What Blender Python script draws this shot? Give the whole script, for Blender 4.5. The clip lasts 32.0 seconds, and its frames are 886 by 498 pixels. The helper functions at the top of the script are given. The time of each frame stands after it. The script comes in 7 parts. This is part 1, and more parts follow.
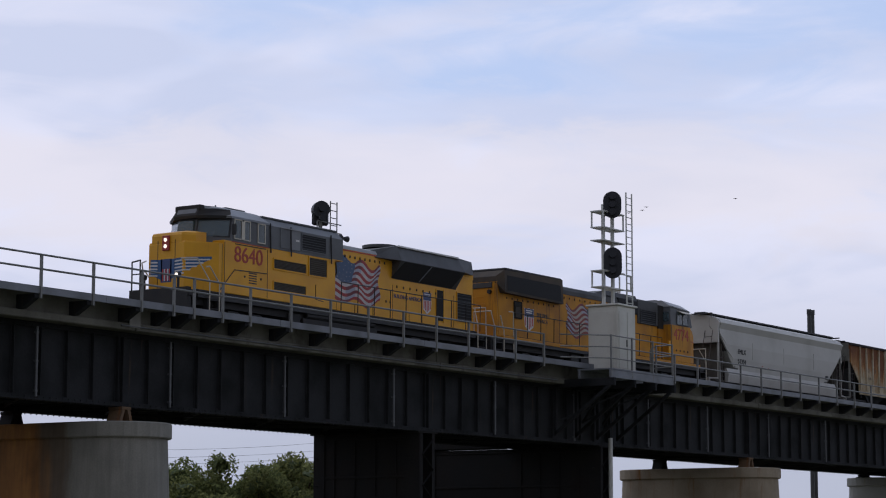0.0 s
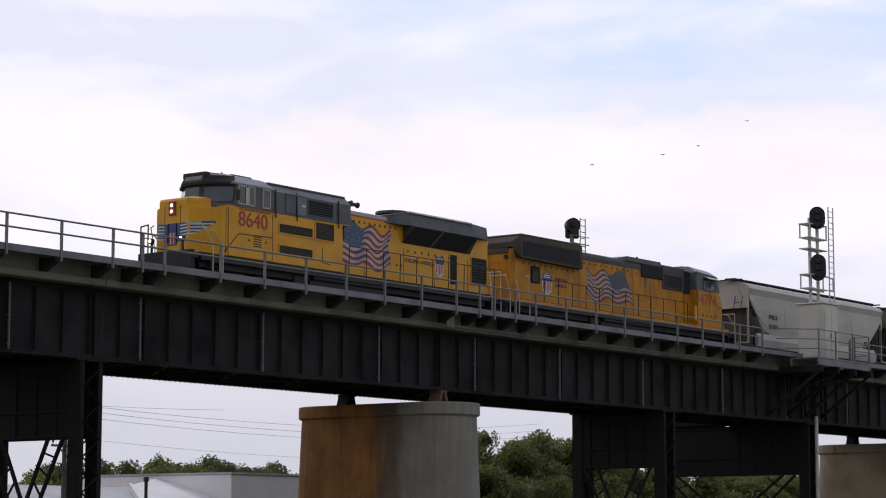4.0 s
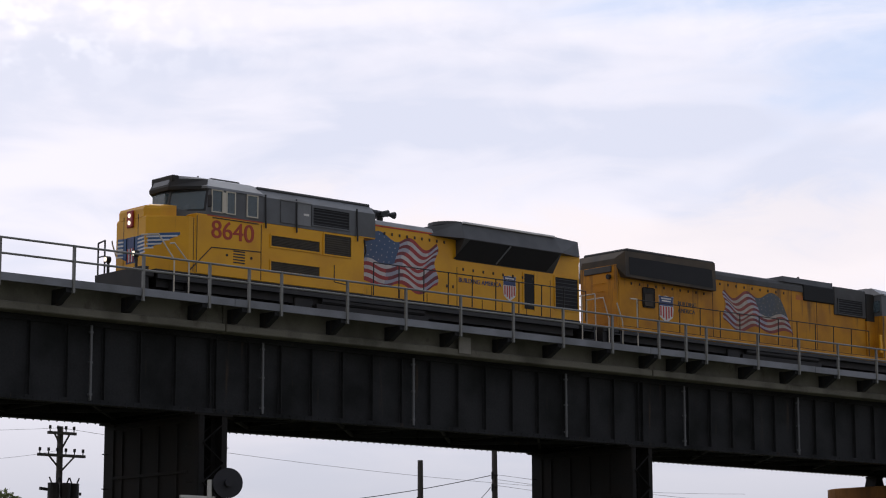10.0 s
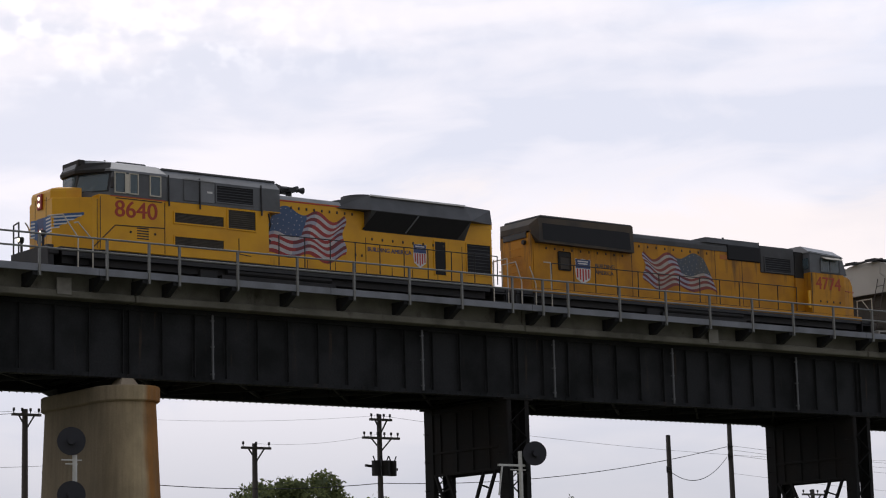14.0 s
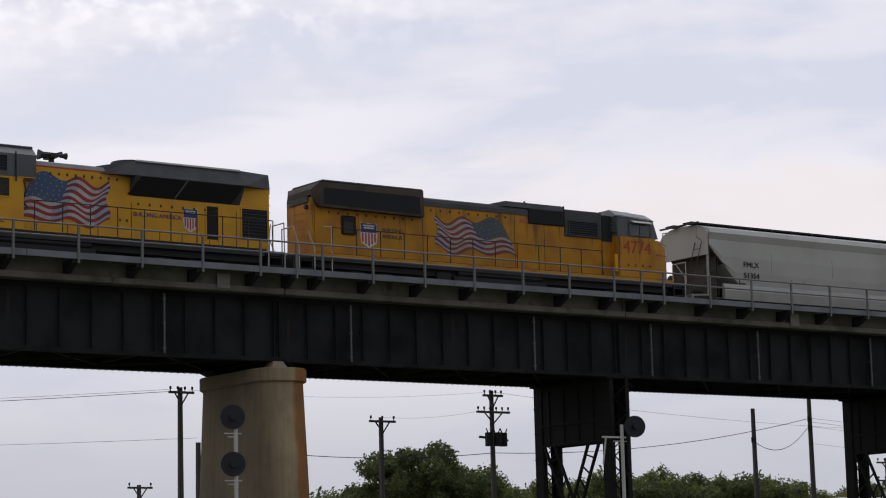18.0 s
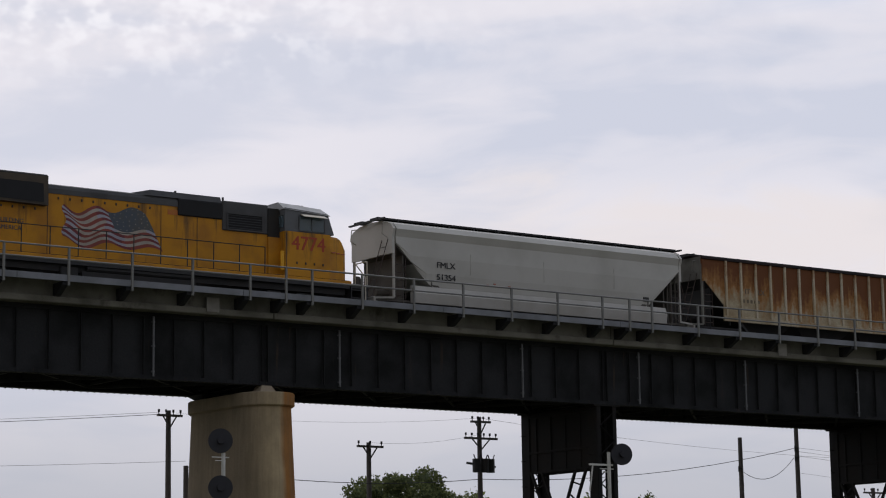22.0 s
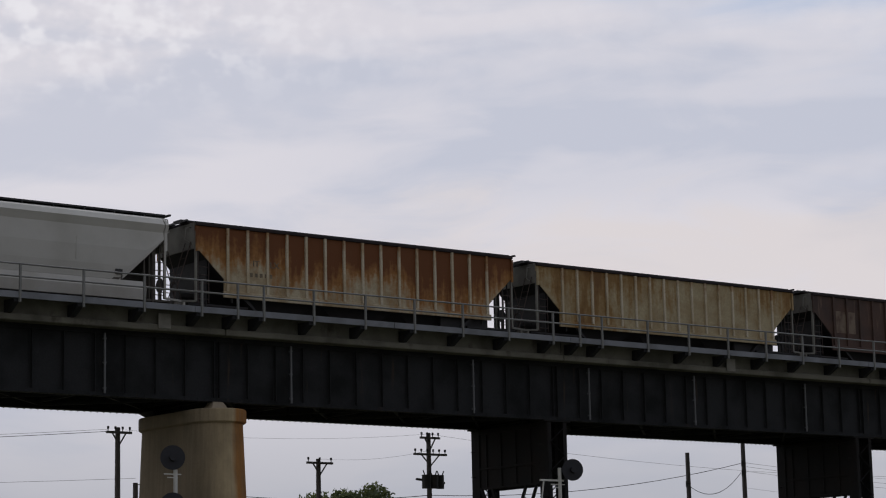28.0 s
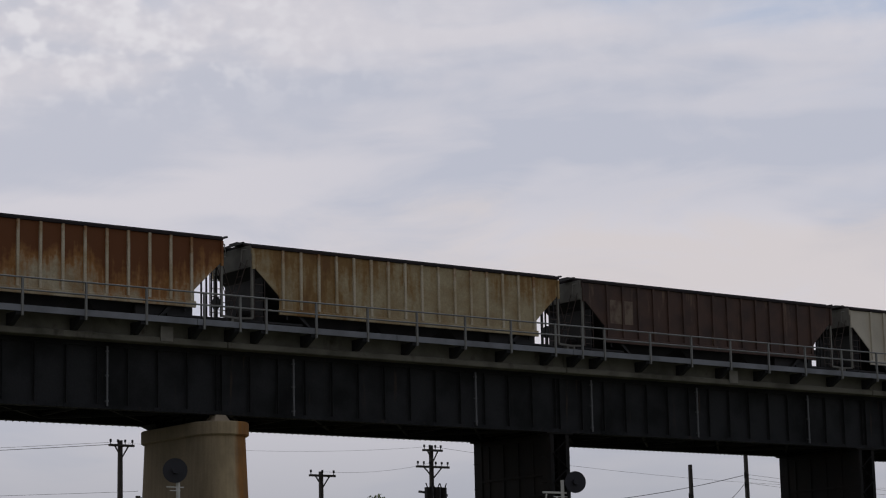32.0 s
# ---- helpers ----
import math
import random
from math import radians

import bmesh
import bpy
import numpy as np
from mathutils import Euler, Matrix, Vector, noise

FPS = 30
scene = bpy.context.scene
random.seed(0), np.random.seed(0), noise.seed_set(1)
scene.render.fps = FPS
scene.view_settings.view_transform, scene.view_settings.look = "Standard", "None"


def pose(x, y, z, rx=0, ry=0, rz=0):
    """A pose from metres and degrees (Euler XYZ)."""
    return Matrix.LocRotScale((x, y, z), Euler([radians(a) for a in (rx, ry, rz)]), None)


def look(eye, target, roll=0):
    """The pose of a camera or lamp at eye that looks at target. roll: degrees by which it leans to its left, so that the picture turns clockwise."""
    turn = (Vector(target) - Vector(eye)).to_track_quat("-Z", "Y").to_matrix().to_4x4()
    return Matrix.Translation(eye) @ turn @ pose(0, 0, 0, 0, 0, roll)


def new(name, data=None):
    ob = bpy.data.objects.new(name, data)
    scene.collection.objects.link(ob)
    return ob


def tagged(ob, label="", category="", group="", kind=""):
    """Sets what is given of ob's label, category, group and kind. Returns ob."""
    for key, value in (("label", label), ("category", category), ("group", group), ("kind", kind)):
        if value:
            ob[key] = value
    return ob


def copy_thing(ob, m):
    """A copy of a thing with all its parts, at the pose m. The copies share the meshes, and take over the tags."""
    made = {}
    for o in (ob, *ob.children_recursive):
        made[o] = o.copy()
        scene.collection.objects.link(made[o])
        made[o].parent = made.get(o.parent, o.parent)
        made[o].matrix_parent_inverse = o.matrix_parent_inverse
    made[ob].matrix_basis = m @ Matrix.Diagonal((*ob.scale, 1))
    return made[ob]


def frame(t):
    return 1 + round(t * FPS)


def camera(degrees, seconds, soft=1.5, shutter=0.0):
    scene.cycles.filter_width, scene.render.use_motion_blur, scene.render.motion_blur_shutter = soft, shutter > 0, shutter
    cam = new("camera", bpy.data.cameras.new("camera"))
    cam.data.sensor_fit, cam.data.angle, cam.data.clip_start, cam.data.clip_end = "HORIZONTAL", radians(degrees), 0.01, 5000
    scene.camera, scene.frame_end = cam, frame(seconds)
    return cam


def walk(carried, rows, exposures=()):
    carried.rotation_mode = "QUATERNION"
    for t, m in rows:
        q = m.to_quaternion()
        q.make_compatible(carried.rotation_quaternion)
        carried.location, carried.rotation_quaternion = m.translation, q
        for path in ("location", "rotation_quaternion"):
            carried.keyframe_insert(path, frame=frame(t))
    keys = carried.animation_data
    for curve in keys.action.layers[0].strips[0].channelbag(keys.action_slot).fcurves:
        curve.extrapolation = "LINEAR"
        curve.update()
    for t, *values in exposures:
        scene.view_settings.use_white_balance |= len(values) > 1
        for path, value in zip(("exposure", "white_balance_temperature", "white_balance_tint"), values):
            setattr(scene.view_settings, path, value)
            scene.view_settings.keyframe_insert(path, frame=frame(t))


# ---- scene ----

# ---- camera ----
cam = camera(22.175, 32.0, soft=1.1)


def aim(x, y, z, pan, tilt, roll):
    """A pose that looks along +y, panned to +x, tilted up and rolled, in degrees."""
    return pose(x, y, z) @ pose(0, 0, 0, 0, 0, -pan) @ pose(0, 0, 0, 90 + tilt) @ pose(0, 0, 0, 0, 0, roll)


PATH = [
    (0.0, 33.262, 12.171, 6.005, 56.839, 7.635, 0.057),
    (0.5, 31.715, 12.215, 5.726, 56.601, 7.912, -0.077),
    (1.0, 30.294, 12.198, 5.494, 56.564, 7.791, -0.324),
    (1.5, 29.648, 12.802, 5.388, 55.672, 7.922, -0.139),
    (2.0, 28.974, 13.422, 5.302, 54.950, 7.818, -0.348),
    (2.5, 27.217, 12.194, 5.188, 54.357, 7.933, -0.181),
    (4.5, 11.601, 4.398, 4.400, 52.906, 7.027, -0.114),
    (5.0, 10.881, 4.004, 4.299, 52.265, 6.853, -0.269),
    (5.5, 10.704, 3.848, 4.250, 50.735, 7.054, -0.030),
    (6.0, 10.612, 3.697, 4.200, 49.502, 7.446, -0.347),
    (6.5, 10.452, 3.872, 4.175, 48.491, 7.725, -0.258),
    (7.0, 10.307, 4.049, 4.152, 47.609, 8.364, -0.181),
    (7.5, 10.173, 4.217, 4.124, 46.949, 8.946, -0.101),
    (8.0, 9.995, 4.400, 4.099, 46.344, 9.087, -0.219),
    (8.5, 9.875, 4.645, 4.075, 45.800, 9.070, -0.265),
    (9.0, 9.689, 4.901, 4.050, 45.213, 9.091, -0.345),
    (9.5, 9.557, 4.998, 4.075, 43.671, 9.453, -0.159),
    (10.0, 9.354, 5.102, 4.102, 41.574, 9.569, -0.114),
    (10.5, 9.149, 5.003, 4.050, 39.588, 9.907, -0.063),
    (11.0, 8.923, 4.907, 4.009, 38.816, 10.473, -0.254),
    (11.5, 6.757, 2.951, 3.700, 38.621, 10.340, -0.318),
    (12.0, 4.613, 1.000, 3.399, 38.452, 9.850, -0.405),
    (12.5, 2.148, -0.199, 3.050, 38.993, 9.512, -0.922),
    (13.0, -0.293, -1.398, 2.700, 38.632, 9.542, -0.971),
    (13.5, -2.549, -3.099, 2.351, 38.053, 9.657, -1.353),
    (14.0, -4.784, -4.841, 2.073, 37.610, 9.518, -1.560),
    (14.5, -7.010, -6.802, 1.808, 37.046, 9.479, -1.525),
    (16.5, -12.404, -12.187, 1.595, 35.898, 8.830, -1.585),
    (17.0, -12.404, -12.183, 1.595, 35.915, 8.904, -1.402),
    (17.5, -12.463, -12.445, 1.595, 35.876, 8.878, -1.350),
    (18.0, -12.313, -12.300, 1.595, 35.650, 8.731, -1.446),
    (18.5, -12.242, -12.432, 1.595, 35.418, 8.906, -1.401),
    (19.0, -12.163, -12.581, 1.596, 35.236, 8.839, -1.342),
    (19.5, -12.155, -12.589, 1.596, 35.180, 9.096, -1.023),
    (20.0, -12.235, -12.425, 1.595, 35.431, 9.368, -1.041),
    (20.5, -12.243, -12.420, 1.595, 35.479, 9.084, -1.231),
    (21.0, -12.300, -12.303, 1.595, 35.605, 9.296, -1.049),
    (21.5, -12.438, -12.600, 1.596, 35.890, 9.431, -0.992),
    (22.0, -12.440, -12.601, 1.596, 35.890, 9.362, -0.866),
    (22.5, -12.446, -12.585, 1.596, 35.995, 9.374, -1.066),
    (23.0, -12.588, -12.302, 1.595, 36.414, 9.276, -1.171),
    (23.5, -12.664, -12.175, 1.595, 36.643, 9.517, -1.201),
    (24.0, -12.661, -12.184, 1.595, 36.592, 9.528, -1.086),
    (24.5, -12.659, -12.182, 1.595, 36.594, 9.606, -1.044),
    (26.5, -12.751, -11.983, 1.595, 37.136, 9.789, -1.306),
    (27.0, -12.864, -11.755, 1.595, 37.408, 9.819, -0.996),
    (27.5, -12.967, -12.149, 1.596, 37.716, 9.816, -1.149),
    (28.0, -12.961, -12.175, 1.595, 37.562, 9.745, -1.194),
    (28.5, -12.952, -12.127, 1.596, 37.740, 10.357, -1.202),
    (29.0, -13.002, -11.954, 1.595, 37.932, 10.825, -1.473),
    (29.5, -13.101, -11.719, 1.595, 38.193, 11.033, -1.222),
    (30.0, -12.706, -11.937, 1.595, 37.122, 11.166, -0.991),
    (30.5, -12.642, -12.109, 1.595, 36.883, 10.905, -0.501),
    (31.0, -12.842, -11.722, 1.595, 37.463, 10.655, -1.047),
    (31.5, -12.937, -12.168, 1.595, 37.478, 10.374, -1.174),
    (32.0, -12.949, -12.175, 1.595, 37.506, 10.059, -1.300),
]
EXPOSURE = [(0, -0.3, 5850, 13), (1, -0.24, 5900, 13), (2, -0.04, 6250, 13), (5, 0.06, 6450, 13), (7, -0.06, 6400, 13), (9, -0.10, 6350, 12), (10, -0.03, 6400, 12), (13, 0.0, 6550, 11), (19, -0.22, 6450, 10), (21, -0.24, 6450, 10), (23, -0.38, 6450, 10), (28, -0.5, 6450, 10), (30, -0.78, 6450, 10), (32, -0.64, 6450, 10)]
walk(cam, [(t, aim(*v)) for t, *v in PATH], EXPOSURE)

# ---- world and sun ----
SUN_DIR = Vector((0.45, 0.55, 1.0)).normalized()      # towards the sun
world = bpy.data.worlds.new("sky")
scene.world = world
world.use_nodes = True
wn, wl = world.node_tree.nodes, world.node_tree.links
wn.clear()


def wnode(kind, **values):
    n = wn.new(kind)
    for k, v in values.items():
        n.inputs[k].default_value = v
    return n


sky = wn.new("ShaderNodeTexSky")
sky.sky_type, sky.sun_disc = "NISHITA", False
sky.sun_elevation = math.asin(SUN_DIR.z)
sky.sun_rotation = math.atan2(SUN_DIR.x, SUN_DIR.y)
sky.air_density, sky.dust_density, sky.ozone_density = 1.0, 1.2, 1.5
coord = wn.new("ShaderNodeTexCoord")
split = wn.new("ShaderNodeSeparateXYZ")
wl.new(coord.outputs["Generated"], split.inputs[0])


def calc(op, a, b=None, clamp=False):
    n = wn.new("ShaderNodeMath")
    n.operation, n.use_clamp = op, clamp
    for i, v in enumerate((a, b)):
        if v is None:
            continue
        if isinstance(v, (int, float)):
            n.inputs[i].default_value = v
        else:
            wl.new(v, n.inputs[i])
    return n.outputs[0]


def cloud_noise(scale, detail, rough, warp, flat):
    m = wnode("ShaderNodeMapping", Scale=(1.0, 1.0, flat))
    n = wnode("ShaderNodeTexNoise", Scale=scale, Detail=detail, Roughness=rough, Distortion=warp)
    wl.new(coord.outputs["Generated"], m.inputs["Vector"])
    wl.new(m.outputs[0], n.inputs["Vector"])
    return n.outputs["Fac"]


def ramp(v, lo, hi):
    n = wn.new("ShaderNodeMapRange")
    n.interpolation_type = "SMOOTHSTEP"
    n.inputs["From Min"].default_value, n.inputs["From Max"].default_value = lo, hi
    wl.new(v, n.inputs["Value"])
    return n.outputs[0]


def blend(fac, c1, c2):
    n = wn.new("ShaderNodeMixRGB")
    wl.new(fac, n.inputs["Fac"]) if not isinstance(fac, float) else None
    if isinstance(fac, float):
        n.inputs["Fac"].default_value = fac
    for k, c in (("Color1", c1), ("Color2", c2)):
        if isinstance(c, tuple):
            n.inputs[k].default_value = (*c, 1)
        else:
            wl.new(c, n.inputs[k])
    return n.outputs[0]


side, up = split.outputs["X"], split.outputs["Z"]
broad = cloud_noise(3.2, 4.0, 0.5, 0.5, 4.5)
fibre = cloud_noise(13.0, 6.0, 0.6, 0.7, 3.2)
puff = cloud_noise(84.0, 2.2, 0.5, 0.0, 1.35)
patch = cloud_noise(7.5, 3.0, 0.5, 0.4, 3.6)


def window(v, lo0, lo1, hi0, hi1):
    """One between lo1 and hi0, falling softly to nothing outside."""
    return calc("MULTIPLY", ramp(v, lo0, lo1), calc("SUBTRACT", 1.0, ramp(v, hi0, hi1)))


# a blue sky behind a thin veil, white sheets lower down and towards -x
veil = blend(0.8, sky.outputs[0], (5.9, 6.75, 8.6))
ragged = calc("ADD", calc("MULTIPLY", calc("SUBTRACT", broad, 0.5), 0.30), calc("MULTIPLY", calc("SUBTRACT", fibre, 0.5), 0.13))
edge = calc("SUBTRACT", calc("ADD", up, calc("MULTIPLY", side, 0.34)), ragged)
sheet = calc("SUBTRACT", 1.0, ramp(edge, 0.45, 0.55))
white = blend(sheet, veil, (8.6, 8.35, 8.95))
# dull lavender undersides within the sheet
dull = calc("MULTIPLY", ramp(calc("ADD", patch, calc("MULTIPLY", calc("SUBTRACT", fibre, 0.5), 0.35)), 0.40, 0.66), 0.75)
dull = calc("MINIMUM", calc("ADD", dull, calc("MULTIPLY", window(side, 0.50, 0.64, 0.72, 0.80), calc("MULTIPLY", window(up, 0.175, 0.20, 0.24, 0.27), 0.38))), 0.9)
white = blend(calc("MULTIPLY", dull, calc("SUBTRACT", 1.0, ramp(up, 0.30, 0.5))), white, (6.5, 6.8, 7.95))
# a warm bright band low down and small puffs high up
warm = calc("MULTIPLY", window(calc("ADD", up, calc("MULTIPLY", calc("SUBTRACT", fibre, 0.5), 0.09)), 0.125, 0.155, 0.168, 0.20), calc("MULTIPLY", ramp(side, 0.5, 0.66), 0.62))
white = blend(warm, white, (8.9, 8.1, 7.9))
puff_area = calc("MULTIPLY", ramp(up, 0.222, 0.268), calc("SUBTRACT", 1.0, calc("MULTIPLY", ramp(side, 0.46, 0.60), 0.9)))
white = blend(calc("MULTIPLY", calc("MULTIPLY", ramp(puff, 0.44, 0.68), puff_area), 0.8), white, (10.2, 10.0, 10.4))
white = blend(calc("MULTIPLY", calc("MULTIPLY", calc("SUBTRACT", 1.0, ramp(puff, 0.32, 0.48)), puff_area), 0.3), white, (6.6, 6.9, 7.9))
haze = calc("SUBTRACT", 1.0, ramp(up, 0.03, 0.15))
white = blend(calc("MULTIPLY", haze, 0.9), white, (5.05, 5.15, 5.7))
# the cloud cover glows towards the hidden sun and is duller away from it
toward = wn.new("ShaderNodeVectorMath")
toward.operation = "DOT_PRODUCT"
wl.new(coord.outputs["Generated"], toward.inputs[0])
toward.inputs[1].default_value = Vector((SUN_DIR.x, SUN_DIR.y, 0)).normalized()
glow = wn.new("ShaderNodeMapRange")
glow.interpolation_type = "SMOOTHSTEP"
glow.inputs["From Min"].default_value, glow.inputs["From Max"].default_value = -0.5, 0.7
glow.inputs["To Min"].default_value, glow.inputs["To Max"].default_value = 0.5, 1.0
wl.new(toward.outputs["Value"], glow.inputs["Value"])
backg = wnode("ShaderNodeBackground")
wl.new(white, backg.inputs["Color"])
wl.new(calc("MULTIPLY", glow.outputs[0], 0.115), backg.inputs["Strength"])
wout = wn.new("ShaderNodeOutputWorld")
wl.new(backg.outputs[0], wout.inputs["Surface"])

sun = new("sun", bpy.data.lights.new("sun", "SUN"))
sun.data.energy, sun.data.angle, sun.data.color = 0.6, radians(16), (1.0, 0.95, 0.88)
sun.matrix_world = look(SUN_DIR * 100, (0, 0, 0))

# ---- materials ----
def material(name, colour, rough=0.6, metal=0.0, second=None, scale=2.0, amount=0.5, grain=0.15, grain_scale=40.0,
             bump=0.15, streak=None, streak_colour=(0.2, 0.08, 0.03), emit=0.0, stretch=(1, 1, 1), vary=0.0, clear=0.0, shine=0.5, top_bias=0.0, run=(2.6, 2.6, 0.22)):
    """A painted or raw surface: broad stains of a second colour, fine grain, relief, and rust or dirt streaks."""
    m = bpy.data.materials.new(name)
    m.use_nodes = True
    nt = m.node_tree
    n, l = nt.nodes, nt.links
    b = n["Principled BSDF"]
    b.inputs["Roughness"].default_value, b.inputs["Metallic"].default_value = rough, metal
    b.inputs["Coat Weight"].default_value, b.inputs["Specular IOR Level"].default_value = clear, shine
    tc = n.new("ShaderNodeTexCoord")
    mp = n.new("ShaderNodeMapping")
    mp.inputs["Scale"].default_value = stretch
    l.new(tc.outputs["Object"], mp.inputs["Vector"])
    big = n.new("ShaderNodeTexNoise")
    big.inputs["Scale"].default_value, big.inputs["Detail"].default_value = scale, 6
    l.new(mp.outputs[0], big.inputs["Vector"])
    ramp = n.new("ShaderNodeValToRGB")
    ramp.color_ramp.elements[0].position, ramp.color_ramp.elements[1].position = 0.42, 0.68
    l.new(big.outputs["Fac"], ramp.inputs["Fac"])
    mix = n.new("ShaderNodeMixRGB")
    second = second or tuple(c * 0.7 for c in colour)
    mix.inputs["Color1"].default_value, mix.inputs["Color2"].default_value = (*colour, 1), (*second, 1)
    fac = n.new("ShaderNodeMath")
    fac.operation, fac.inputs[1].default_value = "MULTIPLY", amount
    l.new(ramp.outputs[0], fac.inputs[0])
    l.new(fac.outputs[0], mix.inputs["Fac"])
    out = mix.outputs[0]
    if streak is not None:
        sm = n.new("ShaderNodeMapping")
        sm.inputs["Scale"].default_value = run
        l.new(tc.outputs["Object"], sm.inputs["Vector"])
        sn = n.new("ShaderNodeTexNoise")
        sn.inputs["Scale"].default_value, sn.inputs["Detail"].default_value = 1.0, 8
        sn.inputs["Roughness"].default_value = 0.65
        l.new(sm.outputs[0], sn.inputs["Vector"])
        sr = n.new("ShaderNodeValToRGB")
        sr.color_ramp.elements[0].position, sr.color_ramp.elements[1].position = streak, streak + 0.16
        if top_bias:
            sep = n.new("ShaderNodeSeparateXYZ")
            l.new(tc.outputs["Object"], sep.inputs[0])
            zb = n.new("ShaderNodeMath")
            zb.operation, zb.inputs[1].default_value, zb.inputs[2].default_value = "MULTIPLY_ADD", top_bias, -2.9 * top_bias
            l.new(sep.outputs["Z"], zb.inputs[0])
            add = n.new("ShaderNodeMath")
            add.operation = "ADD"
            l.new(sn.outputs["Fac"], add.inputs[0])
            l.new(zb.outputs[0], add.inputs[1])
            l.new(add.outputs[0], sr.inputs["Fac"])
        else:
            l.new(sn.outputs["Fac"], sr.inputs["Fac"])
        mix2 = n.new("ShaderNodeMixRGB")
        mix2.inputs["Color2"].default_value = (*streak_colour, 1)
        l.new(sr.outputs[0], mix2.inputs["Fac"])
        l.new(out, mix2.inputs["Color1"])
        out = mix2.outputs[0]
    fine = n.new("ShaderNodeTexNoise")
    fine.inputs["Scale"].default_value, fine.inputs["Detail"].default_value = grain_scale, 4
    l.new(tc.outputs["Object"], fine.inputs["Vector"])
    gm = n.new("ShaderNodeMapRange")
    gm.inputs["To Min"].default_value, gm.inputs["To Max"].default_value = 1 - grain, 1 + grain
    l.new(fine.outputs["Fac"], gm.inputs["Value"])
    mul = n.new("ShaderNodeVectorMath")
    mul.operation = "SCALE"
    l.new(out, mul.inputs[0])
    l.new(gm.outputs[0], mul.inputs["Scale"])
    out = mul.outputs[0]
    if vary:
        oi = n.new("ShaderNodeObjectInfo")
        vm = n.new("ShaderNodeMapRange")
        vm.inputs["To Min"].default_value, vm.inputs["To Max"].default_value = 1 - vary, 1 + vary
        l.new(oi.outputs["Random"], vm.inputs["Value"])
        mul2 = n.new("ShaderNodeVectorMath")
        mul2.operation = "SCALE"
        l.new(out, mul2.inputs[0])
        l.new(vm.outputs[0], mul2.inputs["Scale"])
        out = mul2.outputs[0]
    l.new(out, b.inputs["Base Color"])
    if bump:
        bp = n.new("ShaderNodeBump")
        bp.inputs["Strength"].default_value, bp.inputs["Distance"].default_value = bump, 0.02
        l.new(fine.outputs["Fac"], bp.inputs["Height"])
        l.new(bp.outputs[0], b.inputs["Normal"])
    if emit:
        b.inputs["Emission Color"].default_value, b.inputs["Emission Strength"].default_value = (*colour, 1), emit
    return m


M_GIRDER = material("dark_bridge_steel", (0.027, 0.028, 0.030), 0.75, 0, (0.009, 0.010, 0.010), 0.55, 0.95, 0.3, 14, 0.3, 0.61, (0.06, 0.042, 0.03), shine=0.15)
M_BENT = material("rusty_dark_steel", (0.017, 0.017, 0.017), 0.8, 0, (0.023, 0.018, 0.015), 0.9, 0.5, 0.25, 20, 0.2, shine=0.15)
M_DRAIN = material("galvanised_pipe", (0.13, 0.135, 0.14), 0.5, 0.3, (0.11, 0.11, 0.11), 3.0, 0.6)
M_RAILING = material("grey_painted_rail", (0.20, 0.20, 0.188), 0.55, 0.2, (0.13, 0.13, 0.12), 1.5, 0.7)
M_KERB = material("grey_channel_steel", (0.21, 0.22, 0.24), 0.6, 0.2, (0.11, 0.115, 0.12), 0.9, 0.7)
M_DECK = material("weathered_deck_concrete", (0.165, 0.158, 0.128), 0.9, 0, (0.07, 0.068, 0.052), 0.7, 0.9, 0.2, 25, 0.3, 0.56, (0.05, 0.045, 0.034), run=(1.1, 1.1, 0.8))
M_PIER = material("weathered_pier_concrete", (0.31, 0.305, 0.275), 0.92, 0, (0.22, 0.21, 0.185), 0.5, 0.8, 0.15, 18, 0.35, 0.60, (0.26, 0.20, 0.13))
M_PIER_RUST = material("rust_stained_concrete", (0.20, 0.125, 0.065), 0.92, 0, (0.085, 0.055, 0.036), 0.45, 0.95, 0.25, 18, 0.35, 0.50, (0.24, 0.085, 0.02))
M_PIER_TAN = material("tan_pier_concrete", (0.34, 0.28, 0.20), 0.92, 0, (0.23, 0.18, 0.12), 0.6, 0.9, 0.2, 18, 0.35, 0.55, (0.22, 0.11, 0.04))
M_PLATE = material("dull_plate", (0.26, 0.25, 0.22), 0.7, 0, (0.17, 0.16, 0.14), 2, 0.8)


def calc_in(nodes, links, op, a, k):
    """A Math node in a material: op on the socket a and the number k."""
    q = nodes.new("ShaderNodeMath")
    q.operation, q.inputs[1].default_value = op, k
    links.new(a, q.inputs[0])
    return q.outputs[0]


